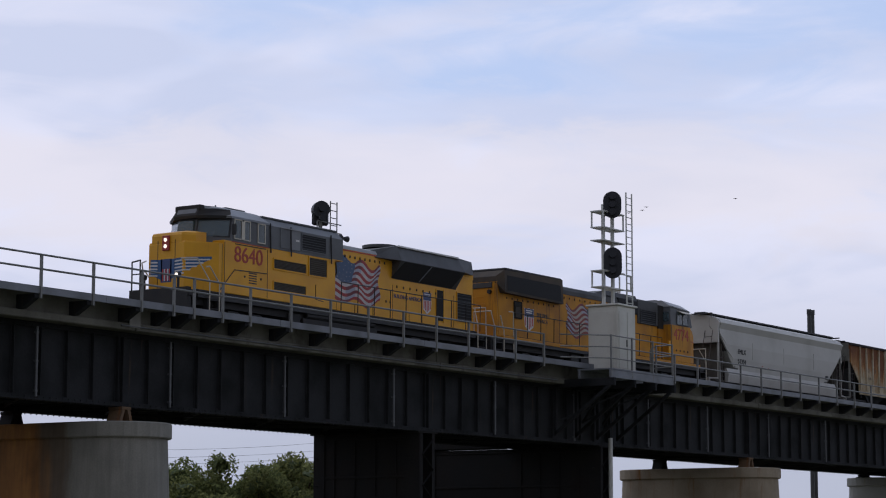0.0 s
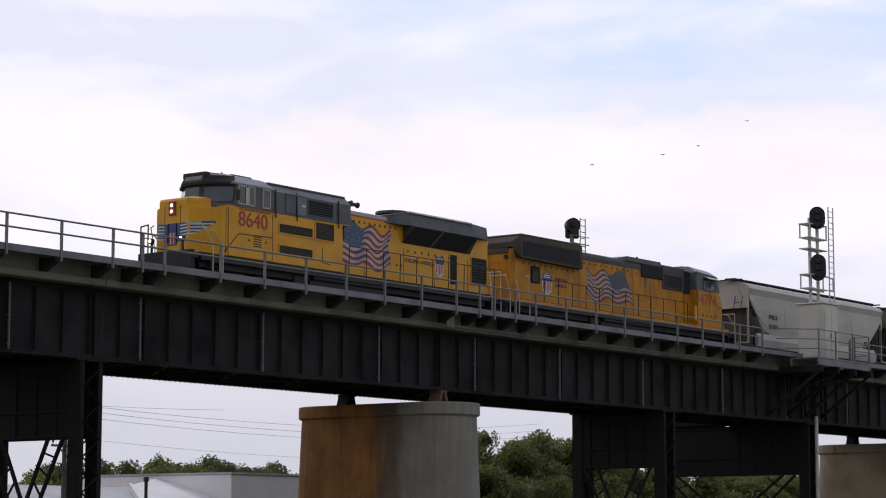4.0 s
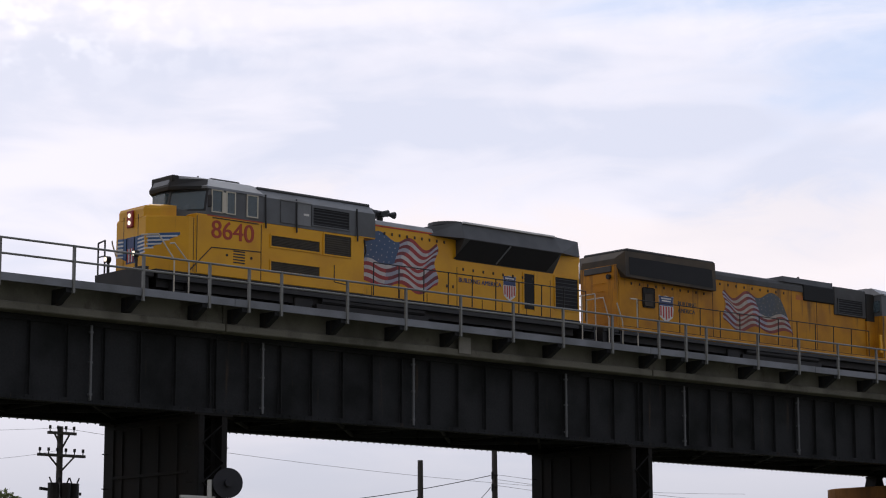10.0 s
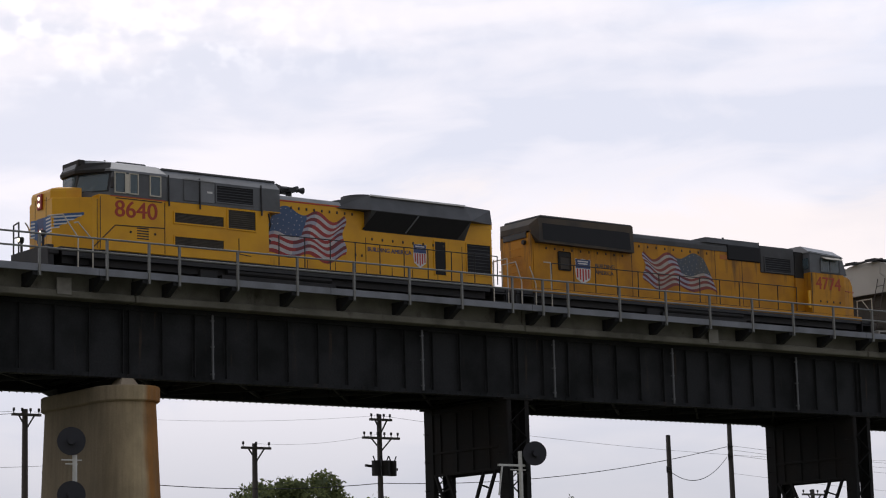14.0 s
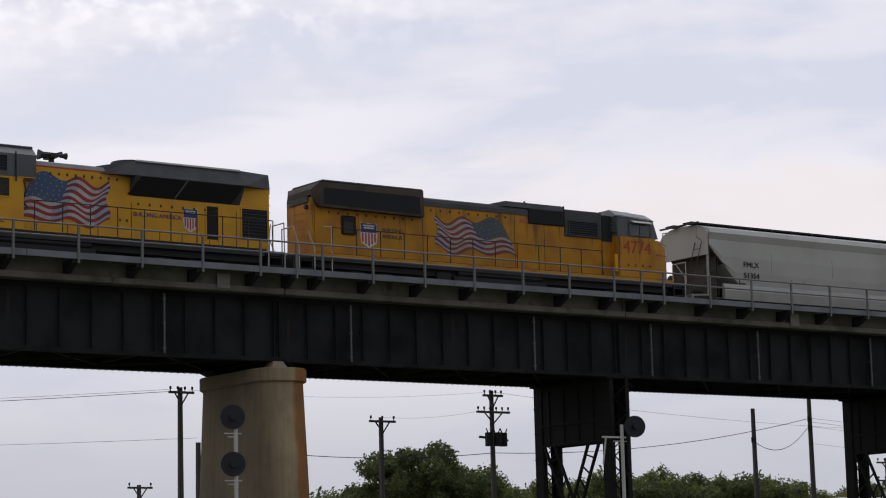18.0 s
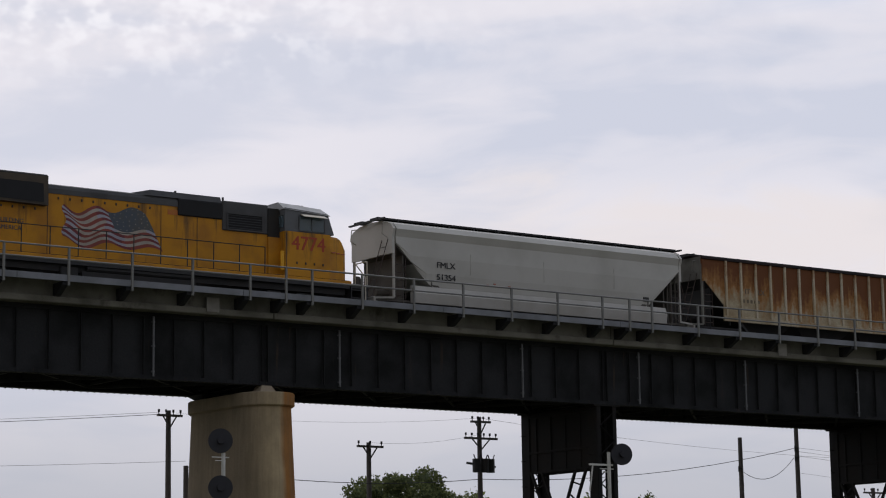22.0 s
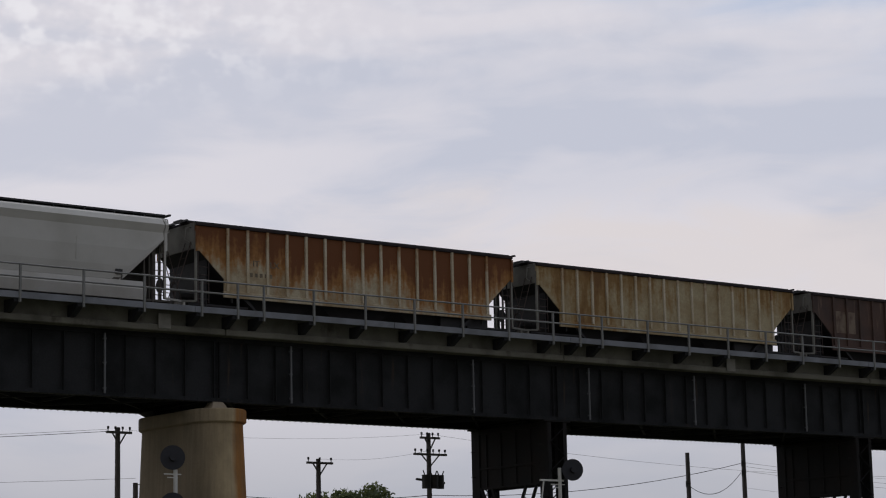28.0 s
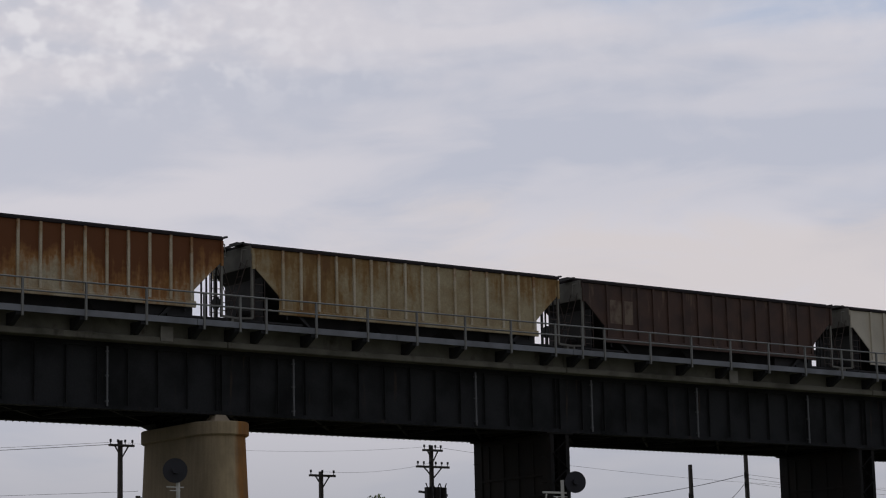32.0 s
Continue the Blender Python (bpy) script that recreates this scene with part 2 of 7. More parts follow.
def stained(name, concrete, grime, rust, axis, g0, g1, r0, r1, wander):
    """Concrete with a broad run of dark grime and one of rust, each spreading along one axis with ragged borders."""
    m = material(name, concrete, 0.92, 0, tuple(v * 0.72 for v in concrete), 0.6, 0.8, 0.2, 18, 0.35)
    n, l = m.node_tree.nodes, m.node_tree.links
    b = n["Principled BSDF"]
    tc, sep = n.new("ShaderNodeTexCoord"), n.new("ShaderNodeSeparateXYZ")
    l.new(tc.outputs["Object"], sep.inputs[0])
    mp, nz = n.new("ShaderNodeMapping"), n.new("ShaderNodeTexNoise")
    mp.inputs["Scale"].default_value = (1.6, 1.6, 0.35)
    nz.inputs["Scale"].default_value, nz.inputs["Detail"].default_value = 1.0, 8
    l.new(tc.outputs["Object"], mp.inputs["Vector"])
    l.new(mp.outputs[0], nz.inputs["Vector"])
    w = n.new("ShaderNodeMath")
    w.operation, w.inputs[1].default_value = "MULTIPLY_ADD", wander
    l.new(nz.outputs["Fac"], w.inputs[0])
    l.new(sep.outputs[axis], w.inputs[2])
    # the runs themselves are blotched: narrow streaks down the face, and broad pale washes
    blot = []
    for k, (scale, lo, hi) in enumerate((((5.5, 5.5, 0.3), 0.38, 0.66), ((0.8, 0.8, 0.55), 0.36, 0.62))):
        m2, n2, r2 = n.new("ShaderNodeMapping"), n.new("ShaderNodeTexNoise"), n.new("ShaderNodeMapRange")
        m2.inputs["Scale"].default_value, m2.inputs["Location"].default_value = scale, (3.1 * k, 1.7, 0.4)
        n2.inputs["Scale"].default_value, n2.inputs["Detail"].default_value = 1.0, 7
        n2.inputs["Roughness"].default_value = 0.62
        r2.inputs["From Min"].default_value, r2.inputs["From Max"].default_value = lo, hi
        l.new(tc.outputs["Object"], m2.inputs["Vector"])
        l.new(m2.outputs[0], n2.inputs["Vector"])
        l.new(n2.outputs["Fac"], r2.inputs["Value"])
        blot.append(r2.outputs[0])
    colour = b.inputs["Base Color"].links[0].from_socket
    streaks = n.new("ShaderNodeMixRGB")
    l.new(calc_in(n, l, "MULTIPLY", blot[0], 0.32), streaks.inputs["Fac"])
    l.new(colour, streaks.inputs["Color1"])
    streaks.inputs["Color2"].default_value = (*[v * 0.45 for v in concrete], 1)
    colour = streaks.outputs[0]
    for lo, hi, c, most in ((g0, g1, grime, 0.85), (r0, r1, rust, 0.95)):
        r, mix = n.new("ShaderNodeMapRange"), n.new("ShaderNodeMixRGB")
        r.interpolation_type = "SMOOTHSTEP"
        r.inputs["From Min"].default_value, r.inputs["From Max"].default_value = lo, hi
        r.inputs["To Max"].default_value = most
        l.new(w.outputs[0], r.inputs["Value"])
        l.new(r.outputs[0], mix.inputs["Fac"])
        l.new(colour, mix.inputs["Color1"])
        tone = n.new("ShaderNodeMixRGB")
        tone.inputs["Color1"].default_value, tone.inputs["Color2"].default_value = (*c, 1), (*[v * 0.5 for v in c], 1)
        l.new(calc_in(n, l, "MULTIPLY", blot[1], 0.8), tone.inputs["Fac"])
        dark = n.new("ShaderNodeMixRGB")
        dark.inputs["Color2"].default_value = (*[0.35 * v for v in grime], 1)
        l.new(calc_in(n, l, "MULTIPLY", blot[0], 0.35), dark.inputs["Fac"])
        l.new(tone.outputs[0], dark.inputs["Color1"])
        l.new(dark.outputs[0], mix.inputs["Color2"])
        colour = mix.outputs[0]
    l.new(colour, b.inputs["Base Color"])
    return m


# rust spreads from the far end of the wide piers, and down one edge of the tan pier
M_PIER_D = stained("rust_run_concrete", (0.275, 0.262, 0.225), (0.16, 0.11, 0.065), (0.36, 0.155, 0.035), "Y", 65.3, 66.0, 66.3, 67.3, 1.6)
# its darker -x side mixes stain with painted shade from the bridge overhead
M_PIER_A = stained("tan_run_shaded_concrete", (0.25, 0.20, 0.13), (0.56, 0.44, 0.26), (0.42, 0.17, 0.03), "X", -0.8, 0.2, 0.40, 0.72, 0.7)
M_BALLAST = material("ballast", (0.16, 0.15, 0.14), 0.95, 0, (0.09, 0.085, 0.08), 5, 0.8, 0.5, 30, 1.0)
M_RAILSTEEL = material("rail_steel", (0.12, 0.08, 0.06), 0.6, 0.5)
M_TIE = material("timber_tie", (0.06, 0.045, 0.035), 0.9)
M_GROUND = material("dry_grass_ground", (0.12, 0.12, 0.065), 0.95, 0, (0.17, 0.15, 0.10), 0.08, 0.8, 0.4, 2.0, 0.3)
M_BLACK = material("black_equipment", (0.014, 0.014, 0.015), 0.6, 0, (0.03, 0.027, 0.024), 2, 0.7)
M_YELLOW = material("yellow_loco_paint", (0.72, 0.355, 0.007), 0.45, 0, (0.60, 0.28, 0.012), 0.9, 0.8, 0.07, 30, 0.04, 0.62, (0.36, 0.18, 0.02), clear=0.05, shine=0.35)
M_YELLOW_OLD = material("faded_yellow_paint", (0.56, 0.25, 0.012), 0.6, 0, (0.38, 0.16, 0.018), 1.1, 0.85, 0.12, 30, 0.05, 0.56, (0.13, 0.07, 0.025), shine=0.3, top_bias=0.06)
M_GREY = material("grey_loco_paint", (0.115, 0.12, 0.125), 0.55, 0, (0.06, 0.06, 0.06), 0.9, 0.7, 0.1, 25, 0.05)
M_GREY_DARK = material("sooty_grey_paint", (0.07, 0.07, 0.07), 0.65, 0, (0.035, 0.033, 0.032), 0.9, 0.7, 0.1, 25, 0.05)
M_ROOFLIGHT = material("light_grey_roof_paint", (0.34, 0.34, 0.34), 0.55, 0, (0.18, 0.18, 0.18), 0.9, 0.7, 0.1, 25, 0.05)
M_DOORGREY = material("pale_grey_door_paint", (0.19, 0.195, 0.2), 0.5, 0, (0.12, 0.12, 0.12), 1.2, 0.7)
M_RED = material("red_decal", (0.52, 0.035, 0.02), 0.5)
M_RED_FADED = material("faded_red_decal", (0.42, 0.10, 0.05), 0.6)
M_WHITE = material("white_decal", (0.66, 0.64, 0.60), 0.5)
M_FLAG_WHITE = material("flag_white_decal", (0.55, 0.50, 0.47), 0.5, 0, (0.42, 0.37, 0.36), 2.2, 0.9)
M_FLAG_BLUE = material("flag_blue_decal", (0.045, 0.085, 0.17), 0.5, 0, (0.065, 0.095, 0.17), 2.6, 0.9)
M_EDGE_LIGHT = material("sky_lit_edge_strip", (0.72, 0.71, 0.69), 0.4)
M_BLUE = material("blue_decal", (0.035, 0.06, 0.16), 0.5)
M_CREAM = material("pale_grey_handrail", (0.56, 0.51, 0.41), 0.5)
M_MAROON = material("dark_red_decal", (0.34, 0.03, 0.025), 0.5)
M_RED_ORANGE = material("orange_red_decal", (0.40, 0.05, 0.012), 0.55)
M_GRILLE = material("black_grille", (0.010, 0.010, 0.011), 0.8)
M_LAMP = material("lit_headlight", (1.0, 0.86, 0.66), 0.3, emit=1.5, bump=0)
M_HOP_WHITE = material("dirty_white_car_paint", (0.50, 0.485, 0.44), 0.6, 0, (0.40, 0.385, 0.34), 0.5, 0.8, 0.06, 30, 0.05, 0.72, (0.36, 0.33, 0.28))
M_HOP_SILL = material("washed_white_sill_paint", (0.45, 0.432, 0.39), 0.6, 0, (0.36, 0.335, 0.285), 0.8, 0.8, 0.08, 30, 0.05, 0.66, (0.36, 0.28, 0.2))


def corroded(name, paint, wash, rust, core, reach, depth, seed):
    """Worn car paint: washed-out blotches, rust that runs down from the roof to uneven depths, and a darker core in it."""
    m = material(name, paint, 0.82, 0, wash, 1.1, 0.9, 0.3, 15, 0.25)
    n, l = m.node_tree.nodes, m.node_tree.links
    b = n["Principled BSDF"]
    tc, sep = n.new("ShaderNodeTexCoord"), n.new("ShaderNodeSeparateXYZ")
    l.new(tc.outputs["Object"], sep.inputs[0])
    level = calc_in(n, l, "MULTIPLY", calc_in(n, l, "SUBTRACT", sep.outputs["Z"], 2.95), depth)
    for scale, gain in (((0.16, 0.0, 0.05), 1.3), ((1.5, 0.0, 0.6), 0.62), ((5.2, 0.0, 0.75), 0.55), ((6.0, 0.0, 6.0), 0.28)):
        mp, nz, add = n.new("ShaderNodeMapping"), n.new("ShaderNodeTexNoise"), n.new("ShaderNodeMath")
        mp.inputs["Scale"].default_value, mp.inputs["Location"].default_value = scale, (seed, 0.3, seed * 0.7)
        nz.inputs["Scale"].default_value, nz.inputs["Detail"].default_value = 1.0, 5
        l.new(tc.outputs["Object"], mp.inputs["Vector"])
        l.new(mp.outputs[0], nz.inputs["Vector"])
        add.operation = "ADD"
        l.new(calc_in(n, l, "MULTIPLY", calc_in(n, l, "SUBTRACT", nz.outputs["Fac"], 0.5), gain), add.inputs[0])
        l.new(level, add.inputs[1])
        level = add.outputs[0]
    colour = b.inputs["Base Color"].links[0].from_socket
    for lo, hi, c, most in ((reach, reach + 0.22, rust, 0.86), (reach + 0.17, reach + 0.42, core, 0.92)):
        r, mix = n.new("ShaderNodeMapRange"), n.new("ShaderNodeMixRGB")
        r.inputs["From Min"].default_value, r.inputs["From Max"].default_value = lo, hi
        r.inputs["To Max"].default_value = most
        l.new(level, r.inputs["Value"])
        l.new(r.outputs[0], mix.inputs["Fac"])
        l.new(colour, mix.inputs["Color1"])
        mix.inputs["Color2"].default_value = (*c, 1)
        colour = mix.outputs[0]
    l.new(colour, b.inputs["Base Color"])
    return m


M_HOP_RUST = corroded("rusted_car_paint", (0.46, 0.39, 0.26), (0.30, 0.21, 0.105), (0.33, 0.135, 0.02), (0.135, 0.040, 0.008), -0.26, 0.28, 4.0)
M_HOP_TAN = corroded("stained_tan_car_paint", (0.42, 0.345, 0.205), (0.30, 0.21, 0.10), (0.27, 0.15, 0.04), (0.17, 0.08, 0.025), -0.05, 0.10, 11.0)
M_HOP_BROWN = material("brown_car_paint", (0.085, 0.047, 0.033), 0.8, 0, (0.05, 0.031, 0.025), 0.9, 0.9, 0.25, 16, 0.25, 0.58, (0.17, 0.11, 0.07), run=(2.2, 2.2, 0.35))
M_HOP_CREAM = material("cream_car_paint", (0.58, 0.53, 0.42), 0.65, 0, (0.44, 0.39, 0.30), 0.5, 0.8, 0.1, 20, 0.1)
M_PATCH = material("worn_pale_patch", (0.20, 0.15, 0.105), 0.8, 0, (0.09, 0.05, 0.035), 2.4, 1.0, 0.2, 20, 0.15)
M_POST = corroded("worn_tan_post_paint", (0.55, 0.48, 0.35), (0.40, 0.31, 0.18), (0.27, 0.12, 0.03), (0.15, 0.055, 0.015), 0.06, 0.22, 7.0)
M_STENCIL = material("worn_stencil_paint", (0.14, 0.11, 0.075), 0.8, 0, (0.25, 0.19, 0.115), 3.0, 0.8)
M_SCREEN = material("dusty_brown_screen", (0.055, 0.045, 0.03), 0.8, 0, (0.035, 0.028, 0.02), 3, 0.8)
M_SOOT = material("soot_and_oil", (0.018, 0.017, 0.016), 0.8, 0, (0.035, 0.026, 0.017), 1.2, 0.7)
M_SOOTY_YELLOW = material("sooty_yellow_paint", (0.075, 0.055, 0.034), 0.75, 0, (0.035, 0.03, 0.026), 1.1, 0.9, 0.15, 25, 0.08)
M_NUMBER = material("dark_red_numerals", (0.38, 0.04, 0.012), 0.5)
M_SIGNAL_WHITE = material("white_painted_steel", (0.60, 0.60, 0.56), 0.55, 0, (0.42, 0.42, 0.38), 1.2, 0.8)
M_CABINET = material("off_white_cabinet", (0.62, 0.61, 0.54), 0.55, 0, (0.48, 0.46, 0.40), 0.8, 0.8)
M_WOODPOLE = material("weathered_pole_wood", (0.125, 0.112, 0.105), 0.9, 0, (0.08, 0.072, 0.068), 2, 0.8, stretch=(1, 1, 0.1))
M_WIRE = material("wire", (0.05, 0.05, 0.055), 0.7)
M_BARK = material("bark", (0.07, 0.05, 0.035), 0.95)


def leaf_material(name, c):
    """Leaves: matt, letting some light through, with shades from spray to spray."""
    m = bpy.data.materials.new(name)
    m.use_nodes = True
    n, l = m.node_tree.nodes, m.node_tree.links
    n.remove(n["Principled BSDF"])
    geo = n.new("ShaderNodeNewGeometry")
    ramp = n.new("ShaderNodeValToRGB")
    ramp.color_ramp.elements[0].color = (*(v * 0.55 for v in c), 1)
    ramp.color_ramp.elements[1].color = (c[0] * 1.5, c[1] * 1.35, c[2] * 1.1, 1)
    l.new(geo.outputs["Random Per Island"], ramp.inputs["Fac"])
    d, t, mix = n.new("ShaderNodeBsdfDiffuse"), n.new("ShaderNodeBsdfTranslucent"), n.new("ShaderNodeMixShader")
    mix.inputs["Fac"].default_value = 0.45
    l.new(ramp.outputs[0], d.inputs["Color"])
    l.new(ramp.outputs[0], t.inputs["Color"])
    l.new(d.outputs[0], mix.inputs[1])
    l.new(t.outputs[0], mix.inputs[2])
    l.new(mix.outputs[0], n["Material Output"].inputs["Surface"])
    return m


M_LEAF = [leaf_material("leaves", c) for c in ((0.185, 0.225, 0.10), (0.155, 0.19, 0.095), (0.22, 0.25, 0.11))]
M_SHED = material("white_metal_siding", (0.76, 0.74, 0.74), 0.6, 0, (0.64, 0.62, 0.62), 0.4, 0.7)
M_SHEDROOF = material("grey_metal_roof", (0.40, 0.40, 0.40), 0.6, 0, (0.28, 0.28, 0.28), 0.4, 0.7)


def glass_material(name, tint):
    m = bpy.data.materials.new(name)
    m.use_nodes = True
    b = m.node_tree.nodes["Principled BSDF"]
    b.inputs["Base Color"].default_value, b.inputs["Roughness"].default_value = (*tint, 1), 0.05
    b.inputs["Transmission Weight"].default_value, b.inputs["IOR"].default_value = 0.6, 1.45
    return m


# tint raised in place of sky light seen in the closed cab's panes
M_GLASS = glass_material("sky_lit_cab_glass", (0.20, 0.27, 0.30))
import itertools


# ---- building tools ----
def thing(name, at=(0, 0, 0), label="", category="", group="", kind=""):
    ob = new(name)
    ob.location = at
    ob.empty_display_size = 0.3
    return tagged(ob, label, category, group, kind)


def mesh_of(name, bm, mat):
    me = bpy.data.meshes.new(name)
    bmesh.ops.recalc_face_normals(bm, faces=bm.faces)
    bm.to_mesh(me)
    bm.free()
    me.materials.append(mat)
    return me


def part(name, bm, mat, parent, label=""):
    ob = new(name, mesh_of(name, bm, mat))
    ob.parent = parent
    return tagged(ob, label)


def share(name, me, parent, at=(0, 0, 0), rz=0.0):
    """One more object on a mesh that is there already."""
    ob = new(name, me)
    ob.parent = parent
    ob.location = at
    ob.rotation_euler = (0, 0, rz)
    return ob


def solo(name, bm, mat, label, category, group="", kind=""):
    return tagged(new(name, mesh_of(name, bm, mat)), label, category, group, kind)


def box(bm, x0, x1, y0, y1, z0, z1, bevel=0.0):
    r = bmesh.ops.create_cube(bm, size=1, matrix=Matrix.Translation(((x0 + x1) / 2, (y0 + y1) / 2, (z0 + z1) / 2)) @
                              Matrix.Diagonal((abs(x1 - x0), abs(y1 - y0), abs(z1 - z0), 1)))
    if bevel:
        edges = list({e for v in r["verts"] for e in v.link_edges})
        bmesh.ops.bevel(bm, geom=edges, offset=bevel, segments=1, affect="EDGES", profile=0.5)
    return bm


def rod(bm, a, b, r, n=8, r2=None):
    a, b = Vector(a), Vector(b)
    d = b - a
    m = Matrix.Translation((a + b) / 2) @ d.to_track_quat("Z", "Y").to_matrix().to_4x4()
    bmesh.ops.create_cone(bm, cap_ends=True, segments=n, radius1=r, radius2=r if r2 is None else r2, depth=d.length, matrix=m)
    return bm


def bar(bm, a, b, w, h=None):
    """A straight square bar from a to b."""
    a, b = Vector(a), Vector(b)
    d = b - a
    m = Matrix.Translation((a + b) / 2) @ d.to_track_quat("Z", "Y").to_matrix().to_4x4() @ Matrix.Diagonal((w, h or w, d.length, 1))
    bmesh.ops.create_cube(bm, size=1, matrix=m)
    return bm


def ball(bm, at, r, sub=1, flat=(1, 1, 1)):
    bmesh.ops.create_icosphere(bm, subdivisions=sub, radius=r, matrix=Matrix.Translation(at) @ Matrix.Diagonal((*flat, 1)))
    return bm


def prism(bm, pts, lo, hi, axis="y"):
    """A polygon drawn in the other two axes (x z for y, y z for x, x y for z), extruded from lo to hi along axis."""
    def at(p, t):
        return {"y": (p[0], t, p[1]), "x": (t, p[0], p[1]), "z": (p[0], p[1], t)}[axis]
    a = [bm.verts.new(at(p, lo)) for p in pts]
    b = [bm.verts.new(at(p, hi)) for p in pts]
    bm.faces.new(a)
    bm.faces.new(b[::-1])
    for i in range(len(pts)):
        j = (i + 1) % len(pts)
        bm.faces.new((a[i], b[i], b[j], a[j]))
    return bm


def loft(bm, sections):
    """Closed sections of equal length joined one to the next, with capped ends."""
    rings = [[bm.verts.new(p) for p in s] for s in sections]
    for s, t in zip(rings, rings[1:]):
        for i in range(len(s)):
            j = (i + 1) % len(s)
            bm.faces.new((s[i], s[j], t[j], t[i]))
    bm.faces.new(rings[0][::-1])
    bm.faces.new(rings[-1])
    return bm


def pipe(bm, pts, r, n=6):
    for a, b in zip(pts, pts[1:]):
        rod(bm, a, b, r, n)
    for p in pts[1:-1]:
        ball(bm, p, r, 1)
    return bm


def B():
    return bmesh.new()


def lettering(name, text, height, mat, parent, at, rot, squeeze=1.0, label="", depth=0.004, align="LEFT"):
    cu = bpy.data.curves.new(name, "FONT")
    cu.body, cu.size, cu.extrude, cu.align_x = text, height / 0.7, depth, align
    tmp = bpy.data.objects.new(name, cu)
    me = bpy.data.meshes.new_from_object(tmp)
    bpy.data.objects.remove(tmp)
    bold = bmesh.new()
    bold.from_mesh(me)
    more = bmesh.ops.duplicate(bold, geom=bold.verts[:] + bold.edges[:] + bold.faces[:])["geom"]
    bmesh.ops.translate(bold, verts=[v for v in more if isinstance(v, bmesh.types.BMVert)], vec=(height * 0.045, height * 0.012, 0.002))
    bold.to_mesh(me)
    bold.free()
    me.materials.append(mat)
    ob = new(name, me)
    ob.parent = parent
    ob.matrix_basis = Matrix.Translation(at) @ rot @ Matrix.Diagonal((squeeze, 1, 1, 1))
    return tagged(ob, label)


FACE_NEAR = pose(0, 0, 0, 90, 0, 0)     # lettering that faces -y and reads along +x

# ---- ground ----
gb = B()
bmesh.ops.create_grid(gb, x_segments=60, y_segments=60, size=2400, matrix=Matrix.Translation((100, 300, 0)))
for v in gb.verts:
    far = max(0.0, (v.co.xy - Vector((80, 60))).length - 150)
    v.co.z = noise.noise(v.co * 0.004) * min(6.0, far * 0.01)
ground = solo("ground", gb, M_GROUND, "dry grassy open ground under the viaduct", "ground", kind="structure")

# ---- viaduct ----
FACE_Y, BACK_Y = 64.0, 69.4         # outer faces of the two girder lines
TRACK_Y, RAIL_Z = 66.8, 14.0
GIRDER_BOTTOM, GIRDER_TOP = 10.95, 13.52
SUPPORTS = [-6.0, 14.0, 34.2, 51.75, 71.6, 92.3, 111.4, 126.9, 142.0, 170.0, 190.0]
DRAINS = [29.15, 37.7, 47.1, 53.7, 60.2, 67.6, 74.0, 80.8, 88.1, 94.9, 101.6, 108.9, 116.7, 123.6, 130.8, 137.2, 144.5, 152.0]


def girder(x0, x1, y, out, drains, group):
    """A riveted plate girder; out is the side (-1 or 1) on which it faces outwards."""
    g = thing("plate_girder", (x0, y, GIRDER_BOTTOM), "black riveted steel plate girder spanning between two supports", "girder", group, "structure")
    n, h = x1 - x0, GIRDER_TOP - GIRDER_BOTTOM
    part("web", box(B(), 0.0, n, -0.01, 0.01, 0.02, h - 0.02), M_GIRDER, g)
    part("bottom_flange", box(box(B(), 0.0, n, -0.2, 0.2, 0, 0.045, 0.006), 0.0, n, -0.13, 0.13, 0.045, 0.16), M_GIRDER, g)
    part("top_flange", box(box(B(), 0.0, n, -0.2, 0.2, h - 0.045, h, 0.006), 0.0, n, -0.12, 0.12, h - 0.16, h - 0.045), M_GIRDER, g)
    count = max(2, round(n / 1.32))
    me = None
    for i in range(count + 1):
        x = 0.12 + (n - 0.24) * i / count
        if me is None:
            b = box(B(), -0.012, 0.012, -0.15, 0.15, 0.16, h - 0.16)
            box(b, -0.06, 0.06, out * 0.012, out * 0.03, 0.16, h - 0.16)
            ob = part("stiffener", b, M_GIRDER, g)
            ob.location.x = x
            me = ob.data
        else:
            share("stiffener", me, g, (x, 0, 0))
    # rivet heads along both flanges
    b = B()
    for i in range(int(n / 0.3)):
        for z in (0.10, h - 0.10):
            box(b, 0.1 + i * 0.3, 0.135 + i * 0.3, out * 0.13, out * 0.155, z - 0.018, z + 0.018)
        box(b, 0.1 + i * 0.3, 0.14 + i * 0.3, out * 0.15, out * 0.19, -0.03, 0)
    tagged(part("rivet", b, M_GIRDER, g), kind="stuff")
    for x in drains:
        b = rod(B(), (x - x0, out * 0.17, 0.11), (x - x0, out * 0.17, h - 0.14), 0.045, 8)
        for z in (0.3, h / 2, h - 0.35):
            box(b, x - x0 - 0.06, x - x0 + 0.06, out * 0.10, out * 0.2, z - 0.03, z + 0.03)
        part("drain_pipe", b, M_DRAIN, g, "grey galvanised drain pipe")
    return g


